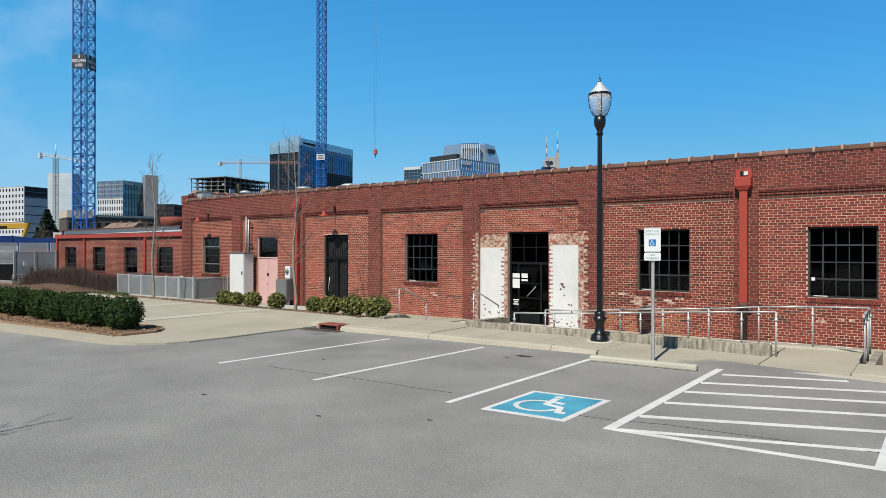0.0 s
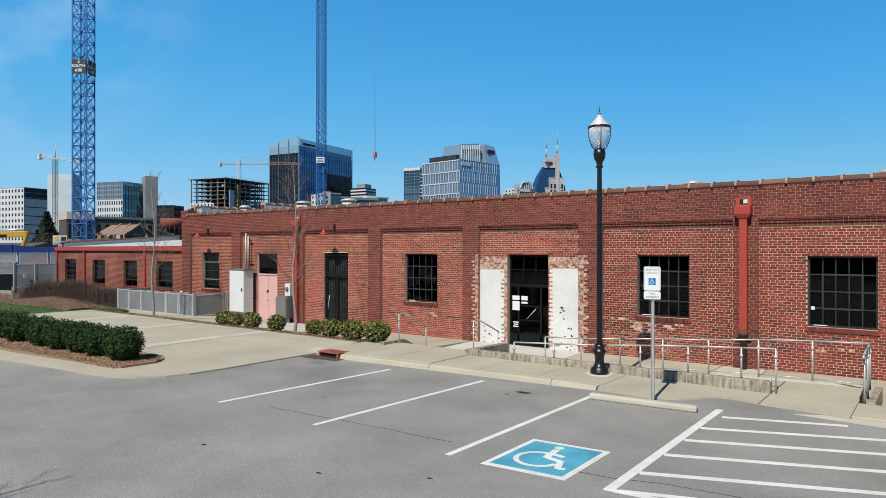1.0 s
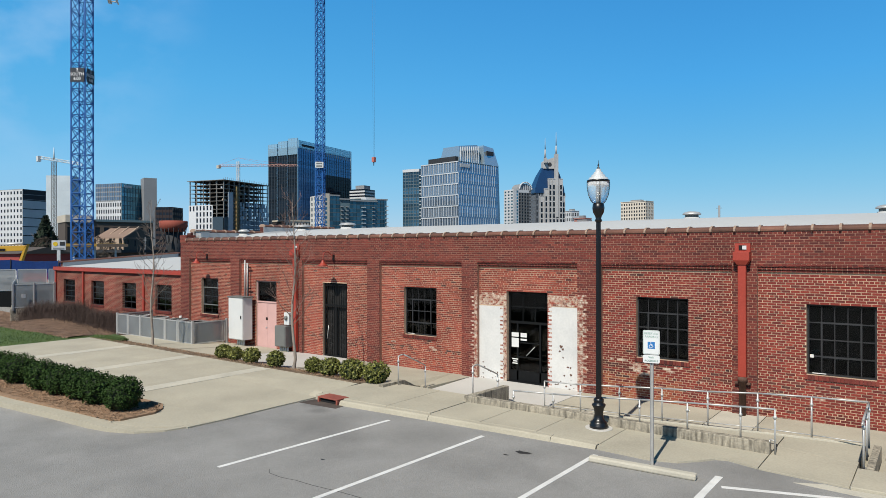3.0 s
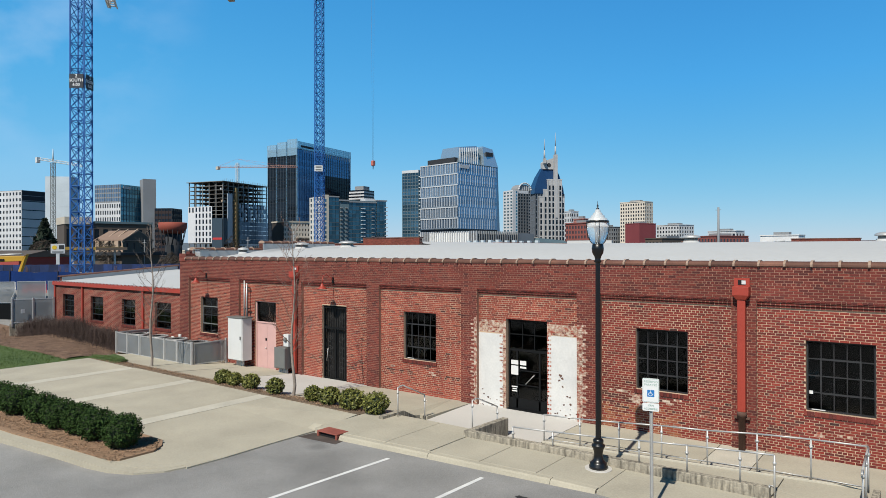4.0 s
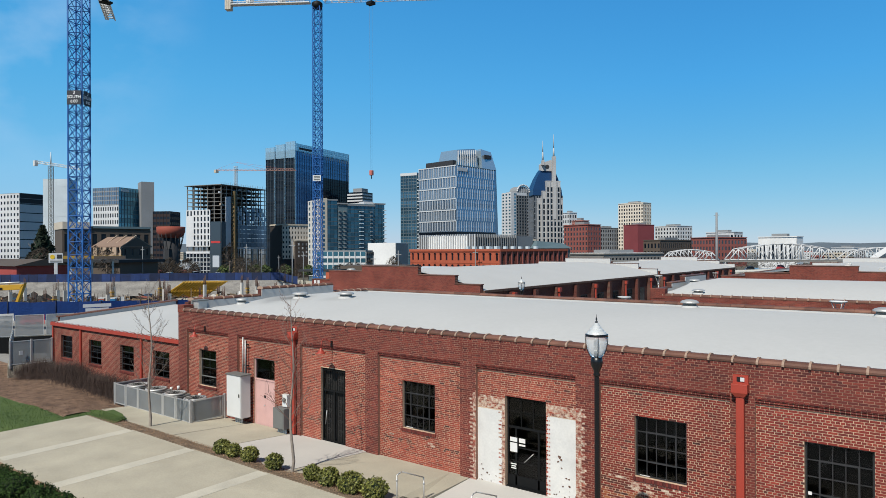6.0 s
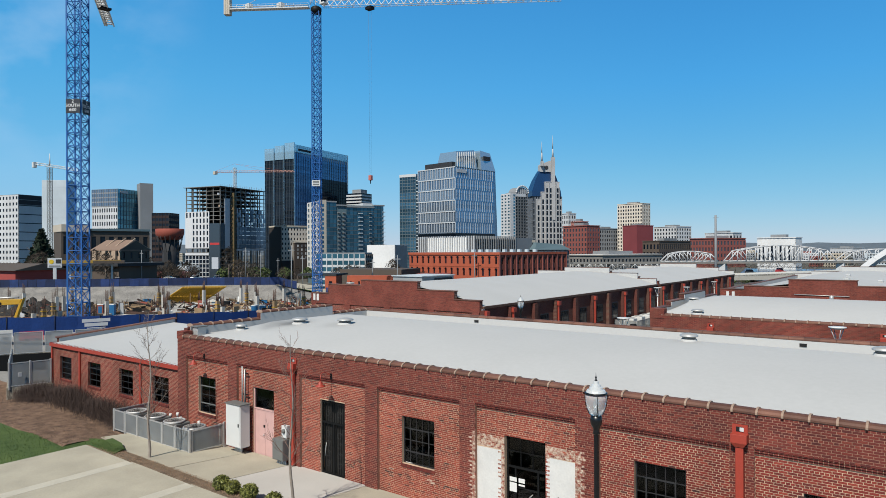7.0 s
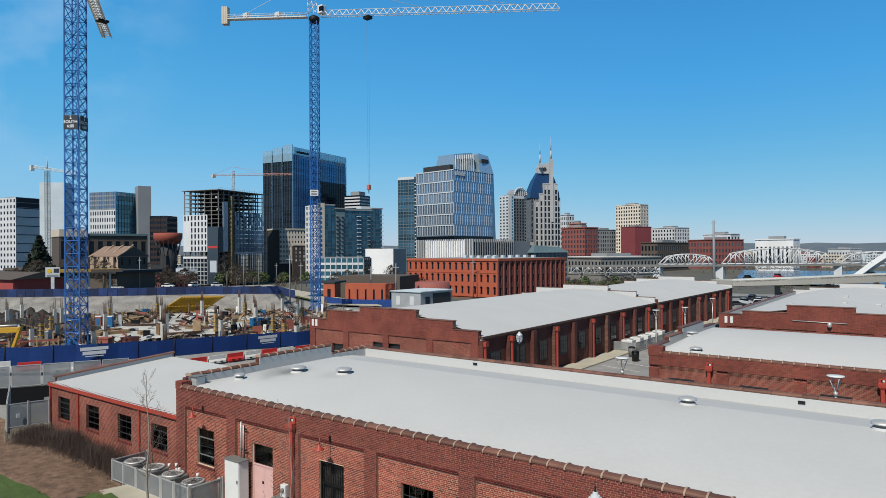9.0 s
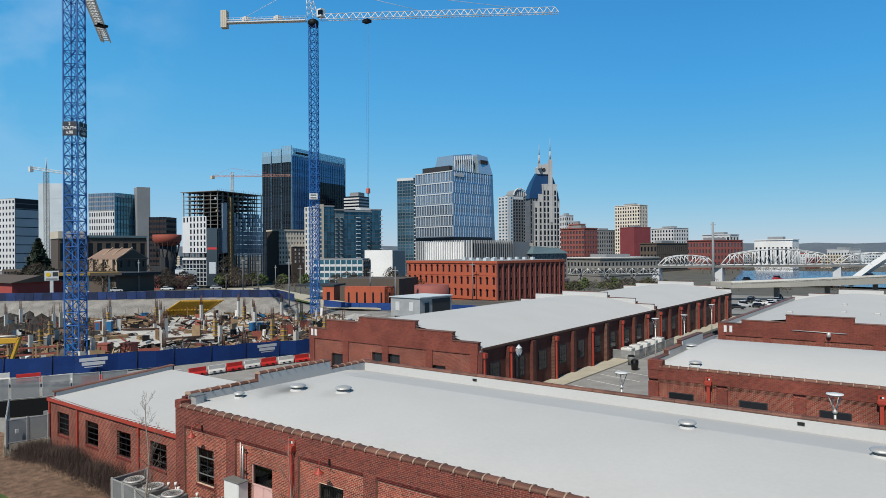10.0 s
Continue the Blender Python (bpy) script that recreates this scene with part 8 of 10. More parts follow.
for j in range(20):
    part("end_strip_pane", Shape().box(5.2, 7.8, -0.4, -0.3, 2 + 4.3 * j, 4.9 + 4.3 * j), G_TEAL, b)
part("base", Shape().box(-8, 40, -6, 26, -22, 24), C_BEIGE, b)
b = block("arched_tower", "pale tower with arched crown", -514.0, 858.0, 75.1, 24.4, 24.5, -22, 98, C_GREY, 0.6)
facade(b, "R", 0, 24.4, 20, 98, 5, 16, 0.6, 0.6, G_DARK, C_GREY, 0.6)
facade(b, "L", 0, 24.5, 20, 98, 5, 16, 0.6, 0.6, G_DARK, C_GREY, 0.6)
ar = Shape()
ar.path([(12 + 13 * math.cos(a), -0.5, 97 + 11 * math.sin(a)) for a in [i * math.pi / 12 for i in range(13)]], 1.2, 6)
part("arch", ar, C_WHITE, b)
part("crown", Shape().add([(12 + 12.2 * math.cos(a), y, 96 + 10.2 * math.sin(a)) for y in (0.2, 18.0) for a in [i * math.pi / 12 for i in range(13)]], [tuple(range(12, -1, -1)), tuple(range(13, 26))] + [(i, i + 1, 14 + i, 13 + i) for i in range(12)]), C_GREY, b, "vaulted crown")
for k in range(1, 6):
    x = 12 - 12.2 + 24.4 * k / 6
    top = 96 + 10.2 * math.sqrt(max(0.0, 1 - ((x - 12) / 12.2) ** 2))
    part("crown_fin", Shape().box(x - 0.4, x + 0.4, -0.4, 0.18, 96, top), C_WHITE, b)
b = block("twin_spire_tower", "stone office tower with steep blue roof and twin spires", -542.4, 957.0, 50.0, 52.0, 24.0, -22, 100, C_GREY, 0.8)
SILVER = wallm("silver_tower_stone", (0.36, 0.36, 0.36))
SLATE = wallm("slate_grey_stone", (0.12, 0.135, 0.155))
C_ROOFBLUE = wallm("deep_blue_roof", (0.010, 0.036, 0.10), rough=0.35)
facade(b, "R", 0, 52, -10, 100, 12, 11, 0.5, 0.8, G_DARK, SLATE, 0.8)
facade(b, "L", 0, 24, -10, 100, 6, 10, 0.5, 0.85, G_DARK, SLATE, 0.8)
for x0, x1, y0, z in ((6.0, 13.7, -1.2, 94), (13.7, 20.9, -2.6, 106), (20.9, 45.9, -4.0, 122.7), (45.9, 51.5, -1.2, 94)):
    bay = part("shoulder", Shape().box(x0 + 0.02, x1 - 0.02, y0, 1.2, -12, z), SILVER, b, "stepped silver stone bay")
    part("bay_cap", Shape().box(x0 - 0.3, x1 + 0.3, y0 - 0.4, 1.3, z, z + 1.4), SILVER, bay)
    n = max(1, round((x1 - x0) / 6.2))
    step = (x1 - x0) / n
    for k in range(n):
        u = x0 + step * (k + 0.5)
        for j in range(int((z + 6) / 9.5)):
            part("window_strip", Shape().box(u - 1.55, u + 1.55, y0 - 0.08, y0, -8 + 9.5 * j, -0.6 + 9.5 * j), G_DARK, bay)
        part("fin", Shape().box(u - step / 2 - 0.45, u - step / 2 + 0.45, y0 - 0.9, y0 - 0.01, -12, z), SILVER, bay)
part("steep_roof", Shape().add([(-1.5, -1, 100), (50.5, -1, 100), (50.5, 25, 100), (-1.5, 25, 100), (-1, -0.5, 109), (49.5, -0.5, 109), (49.5, 24.5, 109), (-1, 24.5, 109), (6, 2, 128), (44.5, 2, 128), (44.5, 20, 128), (6, 20, 128), (14.2, 4, 143), (39, 4, 143), (39, 16, 143), (14.2, 16, 143)], [(12, 13, 14, 15)] + [(a + i, a + (i + 1) % 4, a + 4 + (i + 1) % 4, a + 4 + i) for a in (0, 4, 8) for i in range(4)]), C_ROOFBLUE, b, "steep deep blue roof")
part("gable_stone", Shape().add([(14, 1.5, 141), (32.6, 1.5, 141), (32.6, 1.5, 160), (18, 1.5, 155), (14, 1.5, 152), (14, 12, 141), (32.6, 12, 141), (32.6, 12, 160), (18, 12, 155), (14, 12, 152)], [(0, 1, 2, 3, 4), (9, 8, 7, 6, 5)] + [(i, i + 5, (i + 1) % 5 + 5, (i + 1) % 5) for i in range(5)]), SILVER, b)
part("gable_mark", Shape().lathe((0, 0, 0), [(3.4, 0), (3.4, 0.3)], 16).mesh("gable_mark", C_DARK), None, b).matrix_local = pose(25.0, 1.35, 148, 90, 0, 0)
for x, w, z0, z1, top in ((15.8, 1.7, 150, 158, 191), (35.2, 2.5, 60, 165, 202)):
    sp = part("spire", Shape().box(x - w, x + w, -5.2, 1.4, z0, z1), SILVER, b)
    part("mast", Shape().rod((x, -1.5, z1), (x, -1.5, z1 + 14), 1.7, 1.1, 8).rod((x, -1.5, z1 + 14), (x, -1.5, top), 0.9, 0.2, 8), SILVER, sp)
small = [("far_office", "white far office slab with dark bands", -624.6, 1253.0, 66.5, 19.9, 22.1, 87, C_WHITE, 4, 8, G_DARK), ("brick_block", "red brick city block with pale window bays", -401.1, 861.2, 75, 28.5, 44.5, 44, C_RED, 8, 6, G_GREY),
         ("office_block", "beige office block with gridded facade", -523.9, 1405.6, 80.4, 33.7, 62.2, 112, wallm("warm_limestone", (0.56, 0.50, 0.42)), 10, 14, G_DARK), ("maroon_tower", "plain maroon windowless tower block", -463.7, 1214.6, 65.9, 43.1, 37.5, 56, C_MAROON, 0, 0, None),
         ("white_block", "white office block with square windows", -457.6, 1428.6, 67.8, 47.3, 62.4, 60, C_WHITE, 8, 7, G_DARK), ("brick_block", "long red brick block by the river", -283.9, 1062.8, 60, 67.2, 50.5, 26.9, C_RED, 8, 4, G_GREY),
         ("stone_block", "beige stone block above the river", -303.3, 1264.2, 73.5, 28.6, 56.4, 40, C_WHITE, 6, 3, G_DARK), ("classical_hall", "white classical stone hall with tall windows", -158.0, 987.5, 81.1, 24.4, 50.0, 25, C_LIMESTONE, 9, 1, G_DARK),
         ("low_hall", "low white hall near the hills", -150, 1593, 65.4, 40.5, 47.5, 11.5, C_WHITE, 8, 1, G_DARK), ("grey_block", "grey glass block in the far city", -613.2, 1369, 69.1, 71.2, 26.4, 58, C_GREY, 4, 6, G_DARK),
         ("brick_block", "brown brick block in the far city", -327.1, 945.1, 79.1, 91.2, 27.6, 22, C_STONE, 5, 3, G_DARK), ("brick_block", "pink brick tower block", -430, 905, 72, 14, 22, 52, wallm("pink_brick", (0.323, 0.146, 0.123)), 4, 4, G_GREY),
         ("market_hall", "wide low hall with white roof", -280.9, 641.2, 68.7, 90.6, 60.8, 3.5, C_CONC, 12, 2, G_DARK)]
for nm, lab, cx, cy, th, lb, la, z1, wm, nu, nv, gm in small:
    b = block(nm, lab, cx, cy, th, lb, la, -22, z1, wm, 0.6 if nu else 0.0)
    if nu:
        facade(b, "L", 0, la, -14 if z1 < 30 else 0, z1 - 2, nu, nv, 0.5, 0.6, gm, wm, 0.6)
        facade(b, "R", 0, lb, -14 if z1 < 30 else 0, z1 - 2, max(2, int(nu * lb / la)), nv, 0.5, 0.6, gm, wm, 0.6)
    roof_box(b, -0.5, lb + 0.5, -0.5, la + 0.5, z1, z1 + 1.2, wm, "cornice")
    roof_box(b, lb * 0.3, lb * 0.7, la * 0.3, la * 0.7, z1 + 1.2, z1 + 5, C_GREY)
roof_box(b, 0.5, lb - 0.5, 0.5, la - 0.5, z1 + 1.2, z1 + 1.6, C_LIMESTONE, "white_roof")
# orange-red brick mill building
mill = block("brick_mill", "three-storey orange-red brick mill with arched windows", -142.7, 224.6, 84.5, 49.6, 52.0, -8.6, 7.4, C_ORANGE, 0.4)
facade(mill, "L", 0, 52, -7.5, 7.4, 15, 3, 0.30, 0.52, G_DARK, C_ORANGE, 0.4)
# right face and its pilasters are darker: their shade is in the colour
facade(mill, "R", 0, 49.6, -7.5, 7.4, 13, 3, 0.34, 0.56, G_DARK, wallm("shaded_mill_brick", (0.15, 0.042, 0.028), big=0.3), 0.4)
for k in range(14):
    u = k * 49.6 / 13
    part("pilaster", Shape().box(u - 0.3, u + 0.3, -0.35, 0.05, -8.6, 7.6), C_RED, mill)
for i in range(15):
    for j in range(3):
        u, z = (i + 0.5) * 52 / 15, -7.5 + (j + 1) * 14.9 / 3 - 0.24 * 14.9 / 3
        part("arch_head", Shape().add([(-0.03, u + 0.62 * math.cos(a), z + 0.62 * math.sin(a)) for a in [math.pi * k / 6 for k in range(7)]], [tuple(range(6, -1, -1))]), G_DARK, mill)
        part("window_surround", Shape().path([(-0.05, u + 0.75 * math.cos(a), z + 0.75 * math.sin(a)) for a in [math.pi * k / 6 for k in range(7)]], 0.12, 4), wallm("deep_orange_brick", (0.26, 0.055, 0.028)), mill)
part("cornice", Shape().box(-0.4, 50, -0.4, 52.4, 7.4, 8.4), C_ORANGE, mill)
part("string_course", Shape().box(-0.12, 0.1, 0, 52, 2.4, 2.7), C_ORANGE, mill)
part("roof", Shape().box(0.4, 49.2, 0.4, 51.6, 8.0, 8.45), C_GREYROOF, mill, "grey flat roof")
for k in range(12):
    part("roof_unit", Shape().box(3 + 3.6 * k, 4.4 + 3.6 * k, 4 + (k * 7) % 30, 5.6 + (k * 7) % 30, 8.4, 9.6), C_PALE, mill)
low1 = block("brick_annex", "low orange-red brick annex with narrow windows", -142.3, 161.2, 116.5, 4.4, 16.8, -6.5, 1.0, C_ORANGE, 0.3)
facade(low1, "L", 0, 16.8, -6, 0.6, 6, 1, 0.22, 0.55, G_DARK, C_ORANGE, 0.3)
low2 = block("brick_annex", "small orange-red brick annex with dark roof", -163.5, 154.7, 116.6, 6.8, 4.0, -6.9, 0.8, C_ORANGE, 0.3)
facade(low2, "L", 0, 4.0, -6, 0.6, 1, 1, 0.3, 0.5, G_DARK, C_ORANGE, 0.3)
part("dark_roof", Shape().box(0, 12, 0, 14, 0.8, 1.4), C_DARK, low2)
block("brick_annex", "dark roofed hall behind the annex", -165, 190, 110, 22, 26, -8, 2.0, C_STONE)
rot = thing("round_annex", "round brick water tank stub", "building")
part("drum", Shape().lathe((-128, 163, -7), [(5.5, 0), (5.5, 8.5), (5.0, 8.6)], 24), C_RED, rot)
tr = block("site_trailer", "grey site office trailer with white windows", -67.6, 83.0, 89.2, 8.5, 6.4, 1.6, 4.7, wallm("grey_trailer", (0.254, 0.269, 0.277), big=0.4))
part("trailer_roof", Shape().box(-0.2, 8.7, -0.2, 6.6, 4.7, 4.85), C_PALE, tr)
for y in (1.4, 4.4):
    part("window", Shape().box(-0.06, -0.01, y, y + 0.9, 2.5, 4.0), C_WHITE, tr)
part("door", Shape().box(1.2, 2.3, -0.06, -0.01, 1.8, 3.9), G_GREY, tr)
part("porch", Shape().box(3.2, 8.0, -0.05, -0.01, 2.0, 4.4), C_DARK, tr)
part("legs", Shape().box(0.5, 8, 0.5, 6, -0.4, 1.6), C_DARK, tr)
# filler of low far buildings
r7 = random.Random(7)
fill = [C_BEIGE, C_GREY, C_RED, C_WHITE, C_STONE, C_DARK, C_CONC, C_TAN, C_PALE]
for k in range(70):
    bearing, d = radians(r7.uniform(3, 72)), r7.uniform(520, 1500)
    x, y = -d * math.sin(bearing), d * math.cos(bearing)
    if math.degrees(bearing) < 26 and d < 1040:
        d = r7.uniform(1080, 1600)
        x, y = -d * math.sin(bearing), d * math.cos(bearing)
    h = r7.uniform(8, 17) + (d - 500) * 0.014
    w, l = r7.uniform(14, 36), r7.uniform(14, 40)
    m = fill[k % len(fill)]
    fb = block("far_building", "low far city building with window bands", x, y, r7.uniform(60, 110), w, l, -22, -21 + h, m, 0.4, group="far city buildings")
    wb = Shape()
    for j in range(int(h / 4.5)):
        lo = -20 + 4.5 * j + 1.5
        for i in range(int(l / 4)):
            wb.box(-0.06, 0.42, 1 + 4 * i, 3.2 + 4 * i, lo, lo + 1.8)
        for i in range(int(w / 4)):
            wb.box(1 + 4 * i, 3.2 + 4 * i, -0.06, 0.42, lo, lo + 1.8)
    tagged(part("window_row", wb, G_DARK, fb), kind="stuff")
# mid-ground streets on the left: fuel station and red hall
gs = thing("fuel_sign", "tall white fuel price sign with yellow emblem", "sign")
part("board", Shape().box(-1.85, 1.85, -0.3, 0.3, 4.2, 7.1), C_WHITE, gs)
part("post", Shape().box(-0.45, 0.45, -0.25, 0.25, -2.5, 4.2), C_WHITE, gs)
part("emblem", Shape().lathe((0, 0, 0), [(0.65, 0), (0.65, 0.06)], 18).mesh("emblem", wallm("sign_yellow", (0.578, 0.385, 0.023))), None, gs).matrix_local = pose(-0.85, -0.31, 6.0, 90, 0, 0)
part("price_panel", Shape().box(0.3, 1.65, -0.36, -0.31, 5.5, 6.7), C_DARK, gs)
part("price_panel", Shape().box(-1.5, 1.5, -0.36, -0.31, 4.4, 4.9), C_GREY, gs)
gs.matrix_world = GRID @ pose(-213.3, 86.5, 0, 0, 0, 60)
cn = thing("fuel_canopy", "long yellow and brown fuel station canopy", "canopy")
part("roof", Shape().box(0, 17, -3, 3, 5.3, 6.2), wallm("canopy_yellow", (0.30, 0.19, 0.035)), cn)
part("roof_end", Shape().box(9, 18, -3.2, 3.2, 5.2, 6.1), C_STONE, cn)
for x in (3, 11, 19):
    part("column", Shape().box(x * 0.75 - .3, x * 0.75 + .3, -.3, .3, -2.5, 5.3), C_WHITE, cn)
cn.matrix_world = GRID @ pose(-222, 92, 0, 0, 0, 62)
rh = block("red_hall", "low red shop with dark roof", -236, 84, 95, 16, 46, -3, 3.4, wallm("red_shop_wall", (0.262, 0.046, 0.039), big=0.3))
part("pitched_roof", Shape().add([(-1, -1, 3.4), (17, -1, 3.4), (17, 47, 3.4), (-1, 47, 3.4), (8, -1, 5.6), (8, 47, 5.6)], [(3, 2, 1, 0), (0, 4, 5, 3), (1, 2, 5, 4), (0, 1, 4), (2, 3, 5)]), C_STONE, rh)
dr = block("dark_shop", "low dark roofed shop row", -262, 130, 100, 18, 36, -4, 3.6, C_STONE)
part("flat_roof", Shape().box(-2, 20, -2, 38, 3.6, 4.8), C_DARK, dr)


# ---------------------------------------------------------------- cranes
M_CRANEBLUE = mat("blue_crane_paint", (0.014, 0.095, 0.30), 0.5, var=0.2, big=0.5, bump=0)
M_CRANEWHITE = mat("white_crane_paint", (0.524, 0.531, 0.524), 0.5, var=0.1, big=0.5, bump=0)
M_BARLIGHT = mat("white_letter_paint", (0.75, 0.76, 0.76), 0.6, var=0.05, bump=0)
M_CRANERED = mat("red_crane_paint", (0.424, 0.123, 0.092), 0.5, var=0.1, bump=0)


def mast(parent, x, y, z0, z1, s, bay, turn, m, chord=0.11):
    """A square lattice mast, bay by bay."""
    c, sn = math.cos(radians(turn)), math.sin(radians(turn))
    q = [(x + c * a - sn * b, y + sn * a + c * b) for a, b in ((-s / 2, -s / 2), (s / 2, -s / 2), (s / 2, s / 2), (-s / 2, s / 2))]
    n = int((z1 - z0) / bay)
    per = 4
    for k0 in range(0, n, per):
        sh = Shape()
        for k in range(k0, min(n, k0 + per)):
            a, b = z0 + k * bay, z0 + (k + 1) * bay
            for i in range(4):
                p, r = q[i], q[(i + 1) % 4]
                sh.rod((*p, a), (*p, b), chord, n=4, caps=False, smooth=False)
                sh.rod((*p, b), (*r, b), chord * 0.55, n=4, caps=False, smooth=False)
                sh.rod((*p, a), (*r, b), chord * 0.5, n=4, caps=False, smooth=False)
                sh.rod((*r, a), (*p, b), chord * 0.5, n=4, caps=False, smooth=False)
            sh.rod((x, y, a), (x + 0.3, y + 0.2, b), chord * 0.45, n=4, caps=False, smooth=False)
        tagged(part("mast_section", sh, m, parent, "lattice mast section"), kind="stuff")


def boom(parent, a, b, w, h, bay, m, chord=0.09, name="jib"):
    """A triangular lattice boom from a to b."""
    a, b = Vector(a), Vector(b)
    t = (b - a).normalized()
    side = t.cross(Vector((0, 0, 1))).normalized() * w / 2
    top = Vector((0, 0, h))
    n = max(2, int((b - a).length / bay))
    sh = Shape()
    for k in range(n):
        p, q = a.lerp(b, k / n), a.lerp(b, (k + 1) / n)
        mid = (p + q) / 2 + top
        for u, v in ((p - side, q - side), (p + side, q + side), (p - side, p + side), (p - side, mid), (p + side, mid), (mid, q - side), (mid, q + side)):
            sh.rod(u, v, chord * (1 if (u - v).length > bay * 0.9 else 0.6), n=4, caps=False, smooth=False)
        if k < n - 1:
            sh.rod(mid, (q + a.lerp(b, (k + 2) / n)) / 2 + top, chord, n=4, caps=False, smooth=False)
    return part(name, sh, m, parent)


GRID = Matrix.Rotation(radians(-0.243), 4, "Z")
cr1 = thing("tower_crane", "tall blue lattice tower crane with white jib", "crane", "blue tower cranes")
C1 = (-111.3, 48.97)
mast(cr1, *C1, -5.6, 62.0, 2.3, 2.1, 36, M_CRANEBLUE, 0.135)
boom(cr1, (C1[0] - 2, C1[1] + 1, 60.5), (-151.3, 73.5, 60.5), 1.9, 1.8, 1.5, M_CRANEWHITE, 0.15)
walkway = Shape()
for k in range(30):
    f = Vector((C1[0] - 2, C1[1] + 1)).lerp(Vector((-151.3, 73.5)), (k + 0.2) / 30)
    e = Vector((C1[0] - 2, C1[1] + 1)).lerp(Vector((-151.3, 73.5)), (k + 0.75) / 30)
    walkway.rod((f.x - 0.3, f.y - 0.4, 60.45), (e.x - 0.3, e.y - 0.4, 60.45), 0.24, n=4)
tagged(part("jib_walkway", walkway, M_CRANEWHITE, cr1, "grated walkway inside the jib"), kind="stuff")
part("jib_joint", Shape().box(-141.8, -140.2, 66.4, 68.6, 60.2, 60.6), M_DARKMETAL, cr1, "dark jib joint")
part("slewing_unit", Shape().box(C1[0] - 1.7, C1[0] + 1.7, C1[1] - 1.7, C1[1] + 1.7, 60, 64), M_CRANEBLUE, cr1)
M_BOARD = mat("black_notice_board", (0.022, 0.026, 0.034), 0.6, var=0.2, bump=0)
for face, wide in ((-54, 2.3), (36, 2.1)):
    bm = GRID @ pose(C1[0] + 1.36 * math.cos(radians(face)), C1[1] + 1.36 * math.sin(radians(face)), 0, 0, 0, face + 90)
    bd1 = part("notice_board", Shape().box(-wide / 2, wide / 2, -0.05, 0.05, 31.1, 33.35), M_BOARD, cr1, "black notice board with white lettering")
    bd1.matrix_world = bm
    for txt, sz, z in (("2", 0.75, 32.98), ("SOUTH", 0.68, 32.3), ("6:00", 0.68, 31.6)):
        letters(txt, sz, bm @ Matrix.Translation((0, -0.08, z)) @ up_m, bd1, M_BARLIGHT)
cr2 = thing("tower_crane", "tall blue lattice tower crane with long white jib", "crane", "blue tower cranes")
C2 = (-137.6, 123.6)
mast(cr2, *C2, -6.5, 75.0, 2.1, 2.2, 30, M_CRANEBLUE, 0.15)
jd = Vector((0.834, 0.552, 0)).normalized()
J0 = Vector((C2[0], C2[1], 76.3))
boom(cr2, J0 + jd * 2, J0 + jd * 67.3, 1.5, 1.7, 2.0, M_CRANEWHITE, 0.085)
cj = Shape()
s2 = Vector((-jd.y, jd.x, 0)) * 0.9
a, b2 = J0 - jd * 2, J0 - jd * 24.2
cj.prism([tuple((a + s2).xy), tuple((b2 + s2).xy), tuple((b2 - s2).xy), tuple((a - s2).xy)], 76.1, 76.35)
for side in (s2, -s2):
    cj.rod((*(a + side).xy, 76.75), (*(b2 + side).xy, 76.75), 0.12, n=4)
    cj.rod((*(a + side).xy, 77.3), (*(b2 + side).xy, 77.3), 0.05, n=4)
    for k in range(12):
        p = a.lerp(b2, k / 11) + side
        cj.rod((*p.xy, 76.3), (*p.xy, 77.3), 0.05, n=4)
part("counter_jib", cj, M_CRANEWHITE, cr2, "white counter jib deck")
for k in range(3):
    a, b2 = J0 - jd * (24.22 + 0.56 * k), J0 - jd * (24.74 + 0.56 * k)
    part("counterweight", Shape().prism([tuple((a + s2).xy), tuple((b2 + s2).xy), tuple((b2 - s2).xy), tuple((a - s2).xy)], 74.8, 79.6), C_BEIGE, cr2, "pale concrete counterweight slab")
for f in (10, 19):
    c = J0 - jd * f
    part("winch", Shape().box(c.x - 0.9, c.x + 0.9, c.y - 0.7, c.y + 0.7, 76.4, 77.7), M_CRANEWHITE, cr2)
ap = Shape()
for k in range(6):
    z = 77 + k * 1.6
    w0, w1 = 1.1 - k * 0.15, 1.1 - (k + 1) * 0.15
    for sx, sy in ((-1, -1), (1, -1), (1, 1), (-1, 1)):
        ap.rod((C2[0] - jd.x * k * 0.3 + sx * w0, C2[1] - jd.y * k * 0.3 + sy * w0, z), (C2[0] - jd.x * (k + 1) * 0.3 + sx * w1, C2[1] - jd.y * (k + 1) * 0.3 + sy * w1, z + 1.6), 0.11, n=4)
        ap.rod((C2[0] - jd.x * k * 0.3 + sx * w0, C2[1] - jd.y * k * 0.3 + sy * w0, z), (C2[0] - jd.x * (k + 1) * 0.3 - sy * w1, C2[1] - jd.y * (k + 1) * 0.3 + sx * w1, z + 1.6), 0.07, n=4)
part("tower_top", ap, M_CRANEWHITE, cr2, "white lattice tower head")
part("slewing_unit", Shape().lathe((*C2, 74.6), [(1.3, 0), (1.5, 0.6), (1.5, 1.4), (1.0, 1.8)], 14), M_DARKMETAL, cr2)
cc = J0 + jd * 2.2
part("cab", Shape().box(cc.x - 0.9, cc.x + 0.9, cc.y - 0.9, cc.y + 0.9, 77.0, 79.3), M_CRANEWHITE, cr2, "white driver's cab", bevel=0.15)
part("cab_glass", Shape().box(cc.x - 0.2, cc.x + 0.93, cc.y - 0.93, cc.y - 0.2, 77.5, 78.8), G_DARK, cr2)
tp = Shape()
